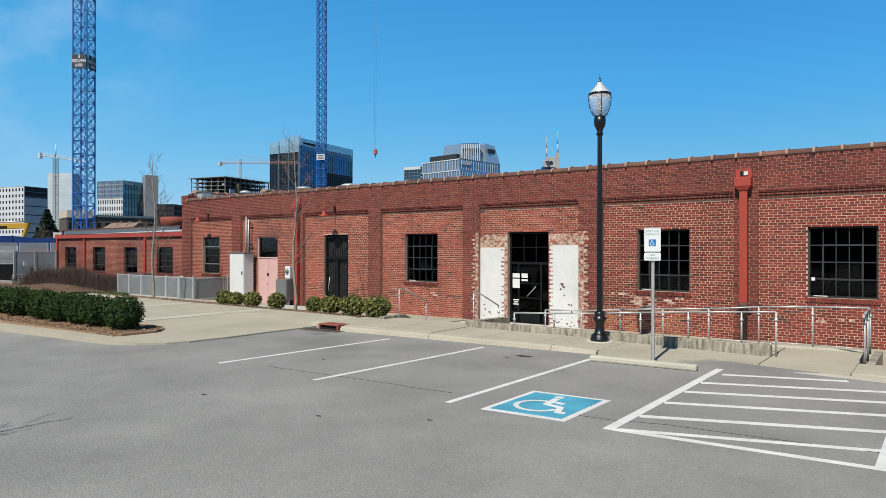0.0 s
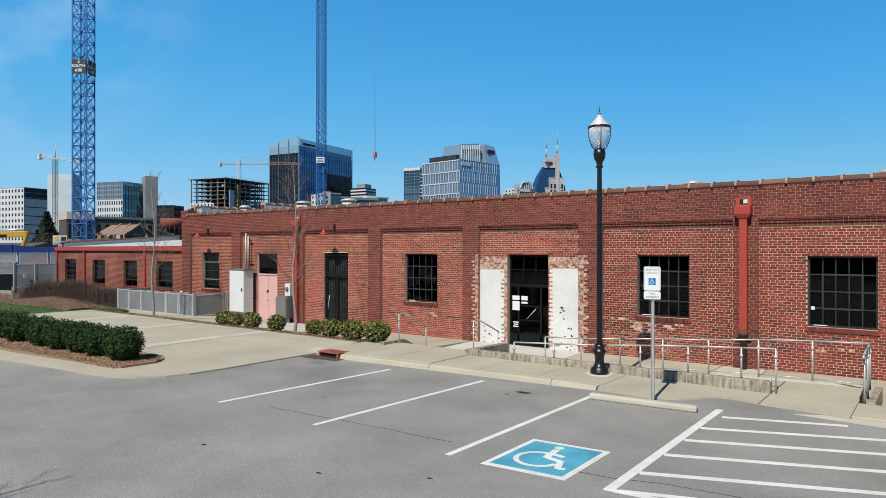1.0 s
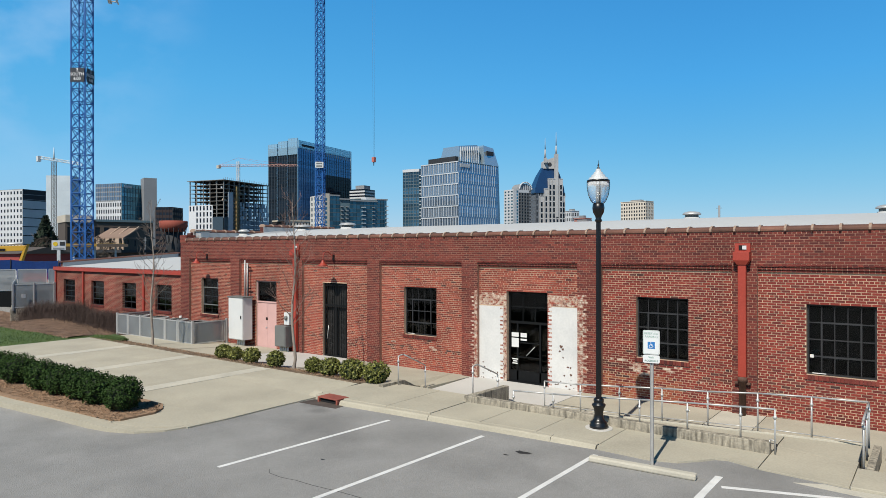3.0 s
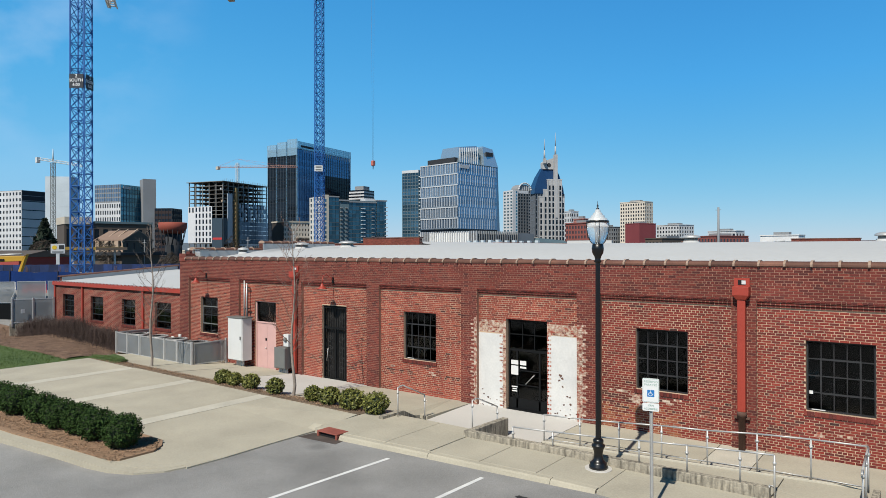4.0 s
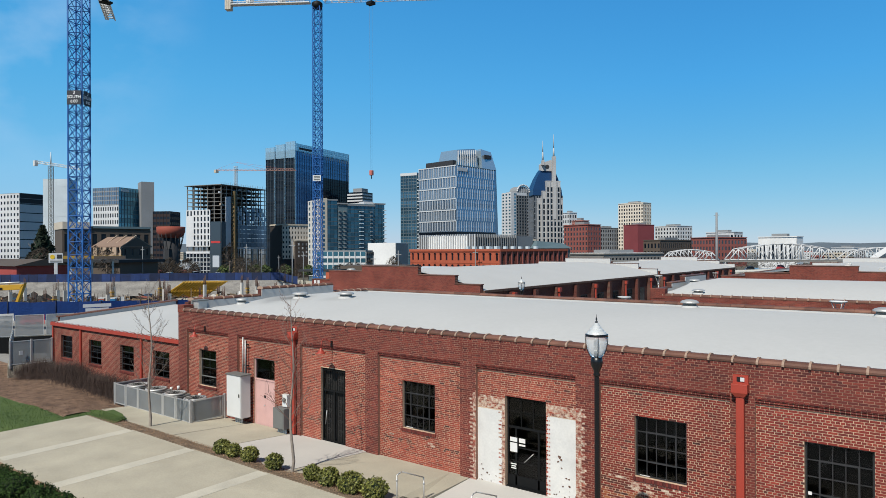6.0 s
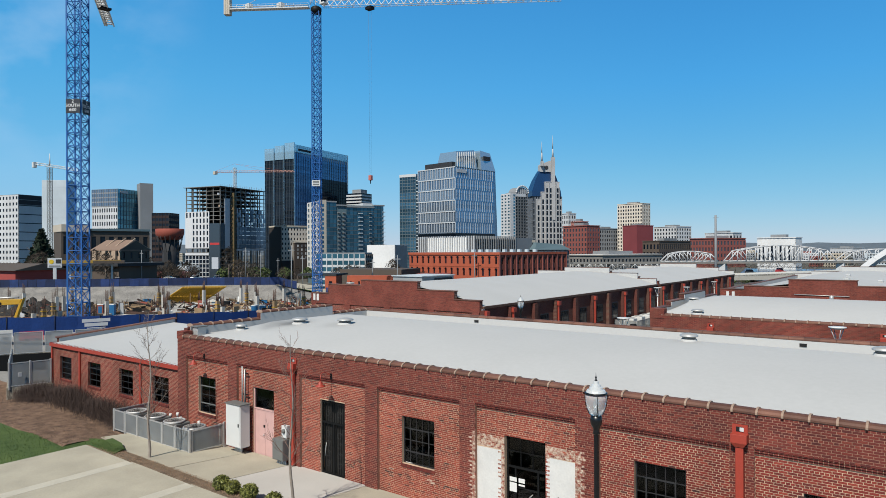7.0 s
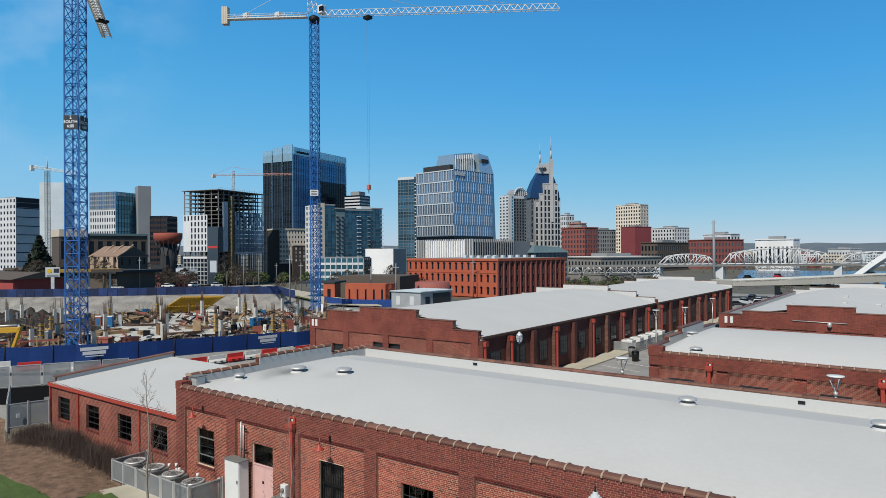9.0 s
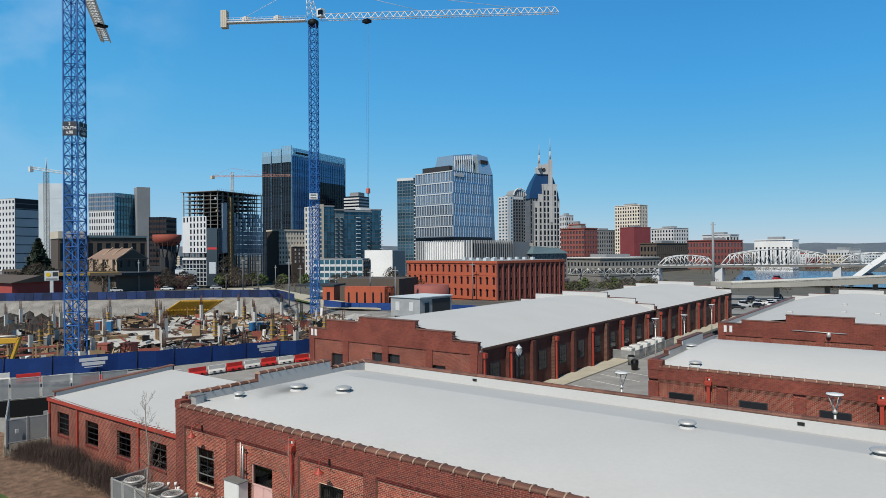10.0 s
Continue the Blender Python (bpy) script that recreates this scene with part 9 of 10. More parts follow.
for f in (30, 56):
    e = J0 + jd * f + Vector((0, 0, 1.7))
    tp.rod((C2[0] - jd.x * 1.8, C2[1] - jd.y * 1.8, 86.6), e, 0.06, n=4)
tp.rod((C2[0] - jd.x * 1.8, C2[1] - jd.y * 1.8, 86.6), J0 - jd * 22, 0.06, n=4)
part("tie_bar", tp, M_CRANEWHITE, cr2)
tr_ = J0 + jd * 15
part("trolley", Shape().box(tr_.x - 1, tr_.x + 1, tr_.y - 0.8, tr_.y + 0.8, 75.2, 76.0), M_DARKMETAL, cr2)
rp = Shape()
for o in (-0.35, 0.35):
    rp.rod((tr_.x + o, tr_.y + o * 0.6, 75.3), (tr_.x + o * 0.4, tr_.y + o * 0.2, 29.5), 0.018, n=4)
part("hoist_rope", rp, M_GREYBOX, cr2)
hk = part("hook_block", Shape().box(tr_.x - 0.45, tr_.x + 0.45, tr_.y - 0.45, tr_.y + 0.45, 28.2, 29.6), M_CRANERED, cr2, "red hook block", bevel=0.1)
part("hook", Shape().rod((tr_.x, tr_.y, 28.2), (tr_.x, tr_.y, 27.2), 0.15, 0.08), M_DARKMETAL, hk)
bd2 = part("notice_board", Shape().box(-1.1, 1.1, -0.06, 0.06, 26.6, 28.2), M_WHITEBOX, cr2, "white notice board on the mast")
bd2.matrix_world = GRID @ pose(C2[0] + 1.3, C2[1] - 1.5, 0, 0, 0, 45)
for k in range(2):
    bar = part("lettering_bar", Shape().box(-0.8, 0.8, -0.09, -0.065, 26.85 + 0.7 * k, 27.25 + 0.7 * k), M_GREYBOX, bd2, "unreadable lettering")
cr3 = thing("tower_crane", "far white and red tower crane on the unfinished tower", "crane", "far cranes")
K3 = (-560.0, 395.0)
mast(cr3, *K3, 68, 92, 2.4, 3, 20, M_CRANEWHITE, 0.2)
d3 = Vector((0.8, 0.6, 0))
boom(cr3, Vector((*K3, 87.5)) - d3 * 20, Vector((*K3, 87.5)) + d3 * 60, 1.4, 1.6, 4, mat("faded_coral_paint", (0.50, 0.27, 0.22), 0.6, var=0.1, bump=0), 0.15)
for s in (-20, 30, 52):
    part("tie_bar", Shape().rod((*K3, 96), Vector((*K3, 88.5)) + d3 * s, 0.07, n=4), M_CRANERED, cr3)
part("counterweight", Shape().box(K3[0] - 17.5, K3[0] - 14, K3[1] - 13, K3[1] - 10, 85.5, 88.5), C_BEIGE, cr3)
cr4 = thing("tower_crane", "far grey luffing crane beside the pale tower", "crane", "far cranes")
K4 = (-792.1, 317.9)
mast(cr4, *K4, -22, 106, 3.6, 5, 25, M_GREYBOX, 0.32)
boom(cr4, (K4[0] - 14, K4[1] - 10.5, 107), (K4[0] + 26, K4[1] + 19.5, 99), 2, 2.5, 5, M_CRANEWHITE, 0.35)
part("apex", Shape().rod((*K4, 105), (*K4, 119), 0.9, 0.3, 6), M_CRANEWHITE, cr4)
part("counterweight", Shape().box(K4[0] - 16, K4[0] - 11.5, K4[1] - 12, K4[1] - 8.5, 103.5, 109.5), M_CRANEWHITE, cr4)

# ---------------------------------------------------------------- river, bridge, road deck
water = mat("river_water", (0.075, 0.125, 0.19), 0.25, var=0.2, big=0.05, fine=0.5, bump=0.25, depth=0.1, spec=0.5)
solid("river", Shape().add([(-152, 640, -19.2), (330, 560, -19.2), (500, 1050, -19.2), (-225, 1010, -19.2)], [(0, 1, 2, 3)]), water, "wide grey-blue river below the city", "river", kind="structure")
br = thing("truss_bridge", "white steel truss bridge over the river", "bridge")
A0, A1 = Vector((-188.2, 550.4, 0)), Vector((-68.5, 640.5, 0))
ax = (A1 - A0).normalized()
sd = Vector((-ax.y, ax.x, 0)) * 5.0
at = lambda u, z, k=0: tuple((A0 + ax * u + sd * k).xy) + (z,)
part("deck", Shape().prism([at(-75, 0, -1)[:2], at(260, 0, -1)[:2], at(260, 0, 1)[:2], at(-75, 0, 1)[:2]], -3.4, -1.6), C_CONC, br)


def truss(u0, u1, h, n):
    for k in (-1, 1):
        sh = Shape()
        pt = lambda i: h * (0.55 + 0.45 * math.sin(math.pi * i / n)) if 0 < i < n else 0.0
        for i in range(n):
            a, b = u0 + (u1 - u0) * i / n, u0 + (u1 - u0) * (i + 1) / n
            za, zb = -1.4 + pt(i), -1.4 + pt(i + 1)
            sh.rod(at(a, za, k), at(b, zb, k), 0.5, n=4)
            sh.rod(at(a, -1.4, k), at(b, -1.4, k), 0.5, n=4)
            if 0 < i:
                sh.rod(at(a, -1.4, k), at(a, za, k), 0.36, n=4)
                if i < n - 1:
                    sh.rod(at(a, za if i < n / 2 else -1.4, k), at(b, -1.4 if i < n / 2 else zb, k), 0.36, n=4)
        tagged(part("truss", sh, C_WHITE, br, "white truss side"), kind="stuff")


for k in (-1, 1):
    low = Shape()
    for i in range(16):
        u = -75 + 4.6875 * i
        low.rod(at(u, -3.4, k), at(u, -8.0, k), 0.22, n=4)
        low.rod(at(u, -3.4 if i % 2 else -8.0, k), at(u + 4.6875, -8.0 if i % 2 else -3.4, k), 0.2, n=4)
        low.rod(at(u, -8.0, k), at(u + 4.6875, -8.0, k), 0.25, n=4)
    tagged(part("approach_truss", low, C_WHITE, br, "white deck truss of the approach"), kind="stuff")
truss(1, 46, 8.4, 7)
truss(54.5, 144, 13.0, 12)
truss(149, 222, 9.5, 8)
for u in (-1, 51.5, 150.5, 225):
    part("pier", Shape().box(*[v for v in (at(u, 0)[0] - 3, at(u, 0)[0] + 3, at(u, 0)[1] - 4, at(u, 0)[1] + 4)], -23, -3.4), C_WHITE, br, "pale stone pier")
for u in (-22, -44, -66):
    arc = Shape()
    arc.path([at(u + 11 - 11 * math.cos(a), -13 + 8.5 * math.sin(a), -1) for a in [i * math.pi / 10 for i in range(11)]], 0.4, 5)
    part("arch_rib", arc, C_CONC, br)
    part("pier", Shape().box(at(u, 0)[0] - 0.8, at(u, 0)[0] + 0.8, at(u, 0)[1] - 2, at(u, 0)[1] + 2, -22, -3.4), C_CONC, br)
rb_ = thing("road_bridge", "pale concrete road deck with parapet", "bridge")
rp0 = [(-68.5, 290.0), (-66.4, 292.6), (-50.4, 311), (-34, 335), (-17.5, 359.6), (30, 430), (90, 500)]
deck_z = lambda x, y: -2.0 + 1.3 * near(x, 0, -70, -15)
dk = Shape()
of = offset_path(rp0, 14)
for i in range(len(rp0) - 1):
    dk.prism([rp0[i], rp0[i + 1], of[i + 1], of[i]], -4.2, deck_z)
part("deck", dk, wallm("pale_deck_concrete", (0.34, 0.32, 0.28)), rb_)
pr = Shape()
of2 = offset_path(rp0, 0.5)
for i in range(len(rp0) - 1):
    pr.prism([rp0[i], rp0[i + 1], of2[i + 1], of2[i]], lambda x, y: deck_z(x, y) - 0.7, lambda x, y: deck_z(x, y) + 0.75)
part("parapet", pr, wallm("pale_parapet_concrete", (0.62, 0.60, 0.55)), rb_, "pale parapet")
for i in range(1, 6):
    x, y = rp0[i]
    part("column", Shape().box(x - 7, x - 5, y + 4, y + 6, -14, -3.0), C_CONC, rb_)
arch = thing("arch_leg", "white slanted arch leg beside the road deck", "bridge")
apth = [Vector((-36, 382, -6)), Vector((-26, 386, 3)), Vector((-14, 391, 12.5)), Vector((4, 398, 25)), Vector((30, 408, 40))]
al = Shape()
for p, q in zip(apth[:-1], apth[1:]):
    al.rod(p, q, 2.0, n=4, smooth=False)
part("leg", al, C_WHITE, arch)
# distance haze is mixed into the hill colour as blue-grey
M_HILL = mat("hazy_wooded_hill", (0.092, 0.115, 0.146), 1.0, var=0.25, big=0.004, fine=0.03, bump=0, tint=(0.077, 0.100, 0.115))
hl = Shape()
pv = []
for k in range(90):
    a = radians(-25 + k * 1.3)
    x, y = -3900 * math.sin(a), 3900 * math.cos(a)
    h = 46 + 24 * noise.noise(Vector((k * 0.23, 1.3, 0))) + 9 * noise.noise(Vector((k * 0.9, 7, 0)))
    pv += [(x * 0.93, y * 0.93, -14), (x, y, h), (x * 1.08, y * 1.08, -14)]
hl.add(pv, [f for k in range(89) for f in ((3 * k, 3 * k + 3, 3 * k + 4, 3 * k + 1), (3 * k + 1, 3 * k + 4, 3 * k + 5, 3 * k + 2))])
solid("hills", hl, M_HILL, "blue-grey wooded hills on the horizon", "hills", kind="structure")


# ---------------------------------------------------------------- trees, poles and cars of the distance
def crown_tree(x, y, z, h, r, m, seed, label, cone=False, n=420):
    q = random.Random(seed)
    t = thing("tree", label, "tree", "city trees")
    tk = Shape().rod((x, y, z - 0.5), (x, y, z + h * 0.5), 0.03 * h, 0.015 * h, 7)
    for k in range(6):
        a = k * 1.05
        tk.rod((x, y, z + h * (0.25 + 0.04 * k)), (x + r * 0.6 * math.cos(a), y + r * 0.6 * math.sin(a), z + h * (0.5 + 0.05 * k)), 0.010 * h, 0.003 * h, 5)
    part("trunk", tk, M_BARK, t)
    sh = Shape()
    for _ in range(n):
        u, a = q.random(), q.uniform(0, 6.283)
        rr = (r * (1 - u) if cone else r * math.sin(math.pi * min(1, 0.15 + 0.85 * u)) ** 0.7) * (0.45 + 0.6 * q.random())
        p = Vector((x + rr * math.cos(a), y + rr * math.sin(a), z + h * (0.15 + 0.85 * u if cone else 0.28 + 0.72 * u)))
        nrm = Vector((q.gauss(0, 1), q.gauss(0, 1), q.gauss(0.3, 1))).normalized()
        t1 = nrm.orthogonal().normalized()
        t2 = nrm.cross(t1)
        s = r * (q.uniform(0.08, 0.2) if m is not M_BROWNTREE else q.uniform(0.10, 0.30))
        w = 0.7 if m is not M_BROWNTREE else 0.09
        sh.add([p - t1 * s, p - t2 * s * w, p + t1 * s, p + t2 * s * w], [(0, 1, 2, 3)])
    part("crown", sh, m, t)


M_CONIFER = mat("dark_conifer_needles", (0.010, 0.020, 0.010), 0.9, var=0.3, island=0.4, bump=0)
M_SPRING = mat("fresh_spring_leaves", (0.058, 0.081, 0.023), 0.8, var=0.3, island=0.4, bump=0)
M_BROWNTREE = mat("bare_brown_twigs_far", (0.045, 0.035, 0.026), 0.95, var=0.3, island=0.4, bump=0)
crown_tree(-300, 117, -5, 23, 8.5, M_CONIFER, 1, "tall dark conifer beyond the site", True, 1100)
for k, (x, y) in enumerate(((-338, 246), (-328, 252), (-316, 258), (-345, 258), (-352, 240), (-300, 262))):
    crown_tree(x, y, -9, 8, 4.2, M_SPRING, 20 + k, "small fresh green street tree")
for k in range(60):
    a, d = radians(r7.uniform(36, 71)), r7.uniform(275, 420)
    crown_tree(-d * math.sin(a), d * math.cos(a), land(-d * math.sin(a), d * math.cos(a)), r7.uniform(8, 15), r7.uniform(3, 6), M_BROWNTREE, 60 + k, "leafless brown tree between city blocks", n=520)
for k in range(24):
    a, d = radians(r7.uniform(6, 24)), r7.uniform(420, 620)
    x, y = -d * math.sin(a), d * math.cos(a)
    crown_tree(x, y, land(x, y), r7.uniform(5, 9), r7.uniform(3, 5), M_BROWNTREE if k % 3 else M_SPRING, 120 + k, "scrubby bare tree on the river bank", n=220)
for k in range(44):
    a, d = radians(r7.uniform(17.5, 26.5)), r7.uniform(340, 540)
    x, y = -d * math.sin(a), d * math.cos(a)
    crown_tree(x, y, land(x, y), r7.uniform(5, 9), r7.uniform(3, 6), M_BROWNTREE if k % 5 else M_SPRING, 240 + k, "brown scrubby tree before the truss bridge", n=200)
for k in range(20):
    a, d = radians(5 + 0.55 * k), r7.uniform(930, 968)
    crown_tree(-d * math.sin(a), d * math.cos(a), -20, r7.uniform(11, 15), r7.uniform(6, 9), M_BROWNTREE, 170 + k, "dark bare tree on the far river bank", n=160)
for x, y, h in ((-148.7, 123.8, 14), (-134.8, 154.0, 13), (-152.6, 222.2, 16), (-250, 190, 14), (-220, 160, 13), (-300, 240, 15), (-262, 140, 13), (-86.5, 330.2, 36), (-170, 180, 13), (-200, 172, 13)):
    z = land(x, y)
    p = thing("utility_pole", "tall grey utility pole with crossarm", "pole", "utility poles")
    part("shaft", Shape().rod((x, y, z), (x, y, z + h), 0.22 if h < 30 else 0.7, 0.13 if h < 30 else 0.5, 8), C_GREY, p)
    part("crossarm", Shape().box(x - 1.3, x + 1.3, y - 0.1, y + 0.1, z + h - 1.4, z + h - 1.15), C_GREY, p)


def car(x, y, z, yaw, m, label, tall=0.0):
    c = thing("car", label, "car", "parked cars", pose(x, y, z, 0, 0, yaw))
    w, prof_ = 0.9, [(-2.2, 0.35), (-2.25, 0.75), (-2.05, 0.95 + tall * 0.4), (-1.6, 1.0 + tall * 0.9), (1.0, 0.98), (2.05, 0.85), (2.25, 0.65), (2.2, 0.35)]
    n = len(prof_)
    part("body", Shape().add([(px, s * w, pz) for s in (-1, 1) for px, pz in prof_], [tuple(range(n)), tuple(range(2 * n - 1, n - 1, -1))] + [(i, n + i, n + (i + 1) % n, (i + 1) % n) for i in range(n)]), m, c, bevel=0.06)
    cp_ = [(-1.9, 0.96), (-1.5, 1.5 + tall), (0.2, 1.52 + tall), (1.0, 0.97)]
    part("cabin", Shape().add([(px, s * 0.78, pz) for s in (-1, 1) for px, pz in cp_], [(0, 1, 2, 3), (7, 6, 5, 4)] + [(i, 4 + i, 4 + (i + 1) % 4, (i + 1) % 4) for i in range(4)]), G_DARK, c, "dark glazed cabin")
    part("roof", Shape().box(-1.45, 0.15, -0.75, 0.75, 1.5 + tall, 1.56 + tall), m, c, bevel=0.03)
    for px in (-1.4, 1.4):
        for s in (-0.88, 0.88):
            wh = part("wheel", Shape().rod((px, s - 0.1, 0.33), (px, s + 0.1, 0.33), 0.33, n=14), M_DARK, c)
    return c


CARS = [(wallm("car_white", (0.554, 0.554, 0.554), rough=0.3), "white"), (wallm("car_black", (0.0154, 0.0154, 0.0169), rough=0.3), "black"), (wallm("car_silver", (0.323, 0.331, 0.347), rough=0.3), "silver"), (wallm("car_red", (0.277, 0.023, 0.023), rough=0.3), "red"), (wallm("car_blue", (0.031, 0.054, 0.108), rough=0.3), "dark blue")]
solid("parking_lot", Shape().grid([-92 + 5 * i for i in range(14)], [178 + 10 * i for i in range(20)], lambda x, y: land(x, y) + 0.15), mat("old_grey_asphalt", (0.19, 0.185, 0.175), 0.95, var=0.3, big=0.08, fine=1.5, bump=0), "grey asphalt parking lot by the river road", "parking lot", kind="structure")
# loose rows across the lot
for k, (x, y, kind) in enumerate(((-48, 209, 1), (-53, 240, 0), (-50, 228, 2), (-46, 228, 1), (-50, 250, 0), (-56, 266, 1), (-60, 285, 4), (-44, 240, 0), (-46.5, 252, 0), (-46, 265, 2), (-41, 246, 4), (-40, 259, 1), (-37.5, 250, 2), (-58, 331, 1), (-49, 278, 2), (-63, 300, 1))):
    m, nm = CARS[kind]
    car(x, y, land(x, y) + 0.16, 20 + 50 * (k % 2) + 8 * math.sin(3 * k), m, f"parked {nm} car in the river lot", 0.5 if k == 13 else 0.22 * (k % 3))
for u, k, tall in ((0.9, 3, 0.7), (0.3, 1, 0.5), (2.75, 1, 0.0), (3.2, 2, 0.1), (3.75, 1, 0.1)):
    i = int(u)
    a, b2 = Vector((*rp0[i + 1], 0)), Vector((*rp0[i + 2], 0))
    q = a.lerp(b2, u - i) + Vector((-0.78, 0.62, 0)) * 4.0
    m, nm = CARS[k]
    car(q.x, q.y, deck_z(q.x, q.y), 55, m, f"{nm} {'pickup truck' if tall > 0.4 else 'car'} on the road deck", tall)
for k in range(9):
    a, d = radians(43 + 3.0 * k + 1.2 * math.sin(k * 5.0)), 276 + 10 * math.sin(k * 2.0)
    x, y = -d * math.sin(a), d * math.cos(a)
    m, nm = CARS[(k * 5) % 5]
    car(x, y, land(x, y) + 0.02, 40 + 30 * (k % 3), m, f"{nm} car on the street beyond the site", 0.1 * (k % 3))
for k in range(14):
    x, y = -178 + 4.2 * k, 262 + 2.5 * k
    m, nm = CARS[(k * 3) % 3]
    car(x, y, land(x, y) + 0.02, 30, m, f"parked {nm} car by the mill", 0.1)
solid("lawn", Shape().grid([-200 + 6 * i for i in range(9)], [136 + 5 * i for i in range(8)], lambda x, y: land(x, y) + 0.25), M_GRASS, "green roadside verge", "lawn", kind="structure")
solid("road", Shape().prism([(-262, 178), (-140, 132), (-128, 140), (-250, 196)], -4.2, lambda x, y: land(x, y) + 0.3), M_CONC, "pale concrete road beside the site", "road", kind="structure")

# ---------------------------------------------------------------- building site
M_FABRIC = mat("blue_fence_fabric", (0.004, 0.034, 0.155), 0.75, var=0.25, big=0.5, fine=6, bump=0.5, depth=0.06)
M_TIMBER = mat("formwork_timber", (0.22, 0.15, 0.085), 0.85, var=0.3, big=0.8, bump=0, objvar=0.35)
M_YELLOW = mat("machine_yellow", (0.40, 0.225, 0.018), 0.55, var=0.2, big=0.5, bump=0)
M_REBAR = mat("rusty_rebar", (0.085, 0.050, 0.039), 0.9, var=0.3, bump=0)
M_SITECONC = mat("fresh_column_concrete", (0.385, 0.370, 0.339), 0.9, var=0.15, big=0.8, bump=0, objvar=0.2)
M_BARRED = mat("red_barrier_plastic", (0.462, 0.027, 0.023), 0.5, var=0.12, big=1.5, bump=0)
M_BARWHITE = mat("white_barrier_plastic", (0.554, 0.539, 0.508), 0.5, var=0.15, big=1.5, bump=0)
M_BLUEPLASTIC = mat("blue_cabin_plastic", (0.015, 0.11, 0.25), 0.5, var=0.1, bump=0)


def fence_run(pts, z, h, label, seg=3.0, cloth=M_FABRIC):
    f = thing("site_fence", label, "fence", "site fences")
    for a, b in zip(pts[:-1], pts[1:]):
        a, b = Vector((*a, 0)), Vector((*b, 0))
        n = max(1, int((b - a).length / seg))
        for k in range(n):
            p, q = a.lerp(b, k / n), a.lerp(b, (k + 1) / n)
            nm = Vector((-(q - p).y, (q - p).x, 0)).normalized() * 0.05
            zp, zq = (z, z) if z is not None else (land(p.x, p.y), land(q.x, q.y))
            sag = rnd.uniform(0, 0.12)
            sh = Shape()
            m_ = (p + q) / 2 + nm * rnd.uniform(-3, 3)
            sh.add([(*p.xy, zp), (*m_.xy, (zp + zq) / 2), (*q.xy, zq), (*q.xy, zq + h), (*m_.xy, (zp + zq) / 2 + h - sag), (*p.xy, zp + h)], [(0, 1, 4, 5), (1, 2, 3, 4)])
            part("fabric_panel", sh, cloth, f)
            part("post", Shape().rod((*p.xy, zp - 0.1), (*p.xy, zp + h + 0.05), 0.04, n=6), M_DARKMETAL, f)
    return f


run = [(-74.0, -4.0), (-67.0, 14.0), (-64.1, 22.3), (-61.6, 29.0), (-60.7, 36.0), (-60.0, 44.0), (-58.8, 52.1), (-57.4, 62.0)]
nf = fence_run(run, None, 1.66, "blue fabric site fence with white lettering")
for (x, y), yaw in (((-61.65, 28.6), 73), ((-59.55, 46.3), 81)):
    for k, (w, h, dz) in enumerate(((2.3, 0.30, 1.12), (1.9, 0.30, 0.74), (1.5, 0.07, 0.56))):
        lb = part("lettering_bar", Shape().box(-w / 2, w / 2, -0.02, 0.0, dz, dz + h), C_WHITE, nf, "plain white lettering bar")
        lb.matrix_world = GRID @ pose(x + 0.28, y - 0.06, land(x, y), 0, 0, yaw)
fence_run([(-262, 43.0), (-215.6, 75.6), (-192.9, 93.4), (-173.1, 115.4), (-152.6, 129.0)], None, 2.3, "far dark blue fabric site fence on the rim", 2.6, mat("dark_blue_fence_cloth", (0.007, 0.020, 0.075), 0.8, var=0.5, big=0.5, fine=6, bump=0.5, depth=0.06, objvar=0.4))
fence_run([(-146.5, 135), (-125.4, 143.6), (-85, 136.0)], None, 2.2, "blue fabric fence before the annex", 5)
pf = [(-0.25, 0.0), (-0.23, 0.2), (-0.09, 0.38), (-0.08, 0.76), (0.08, 0.76), (0.09, 0.38), (0.23, 0.2), (0.25, 0.0)]
line = [Vector((x + 2.6, y, 0)) for x, y in run[1:]]
barrier = swept(pf, 1.75).mesh("body", M_BARRED), swept(pf, 1.75).mesh("body", M_BARWHITE)
k = 0
for a, b in zip(line[:-1], line[1:]):
    n = int((b - a).length / 1.85)
    yaw = math.degrees(math.atan2((b - a).y, (b - a).x))
    for i in range(n):
        p = a.lerp(b, i / n)
        jb_ = thing("traffic_barrier", f"{('red', 'white')[k % 2]} plastic water-filled traffic barrier", "barrier", "plastic barriers", pose(p.x, p.y, land(p.x, p.y), 0, 0, yaw))
        part("body", barrier[k % 2], None, jb_)
        for s in (0.4, 1.1):
            part("slot", Shape().box(s, s + 0.25, -0.30, -0.262, 0.08, 0.2), M_DARK, jb_)
        k += 1
scr = thing("screen_enclosure", "tall grey mesh screen panels on a concrete wall", "fence")
for k in range(7):
    a = (-53.6 - 0.94 * k, 27.7 - 1.85 * k)
    screen_panel(scr, a, (a[0] - 0.88, a[1] - 1.74), 0.98, 2.62)
part("base", Shape().prism([(-60.3, 14.6), (-53.4, 28.0), (-53.7, 28.2), (-60.6, 14.8)], -0.5, 0.96), M_CONC_OLD, scr, "stained concrete base wall")
# thin black sheet in front of part of the base wall
part("dark_lining", Shape().prism([(-59.9, 15.0), (-55.6, 23.4), (-55.64, 23.42), (-59.94, 15.02)], -0.5, 0.93), M_DARKMETAL, scr, "black sheet before the base wall")
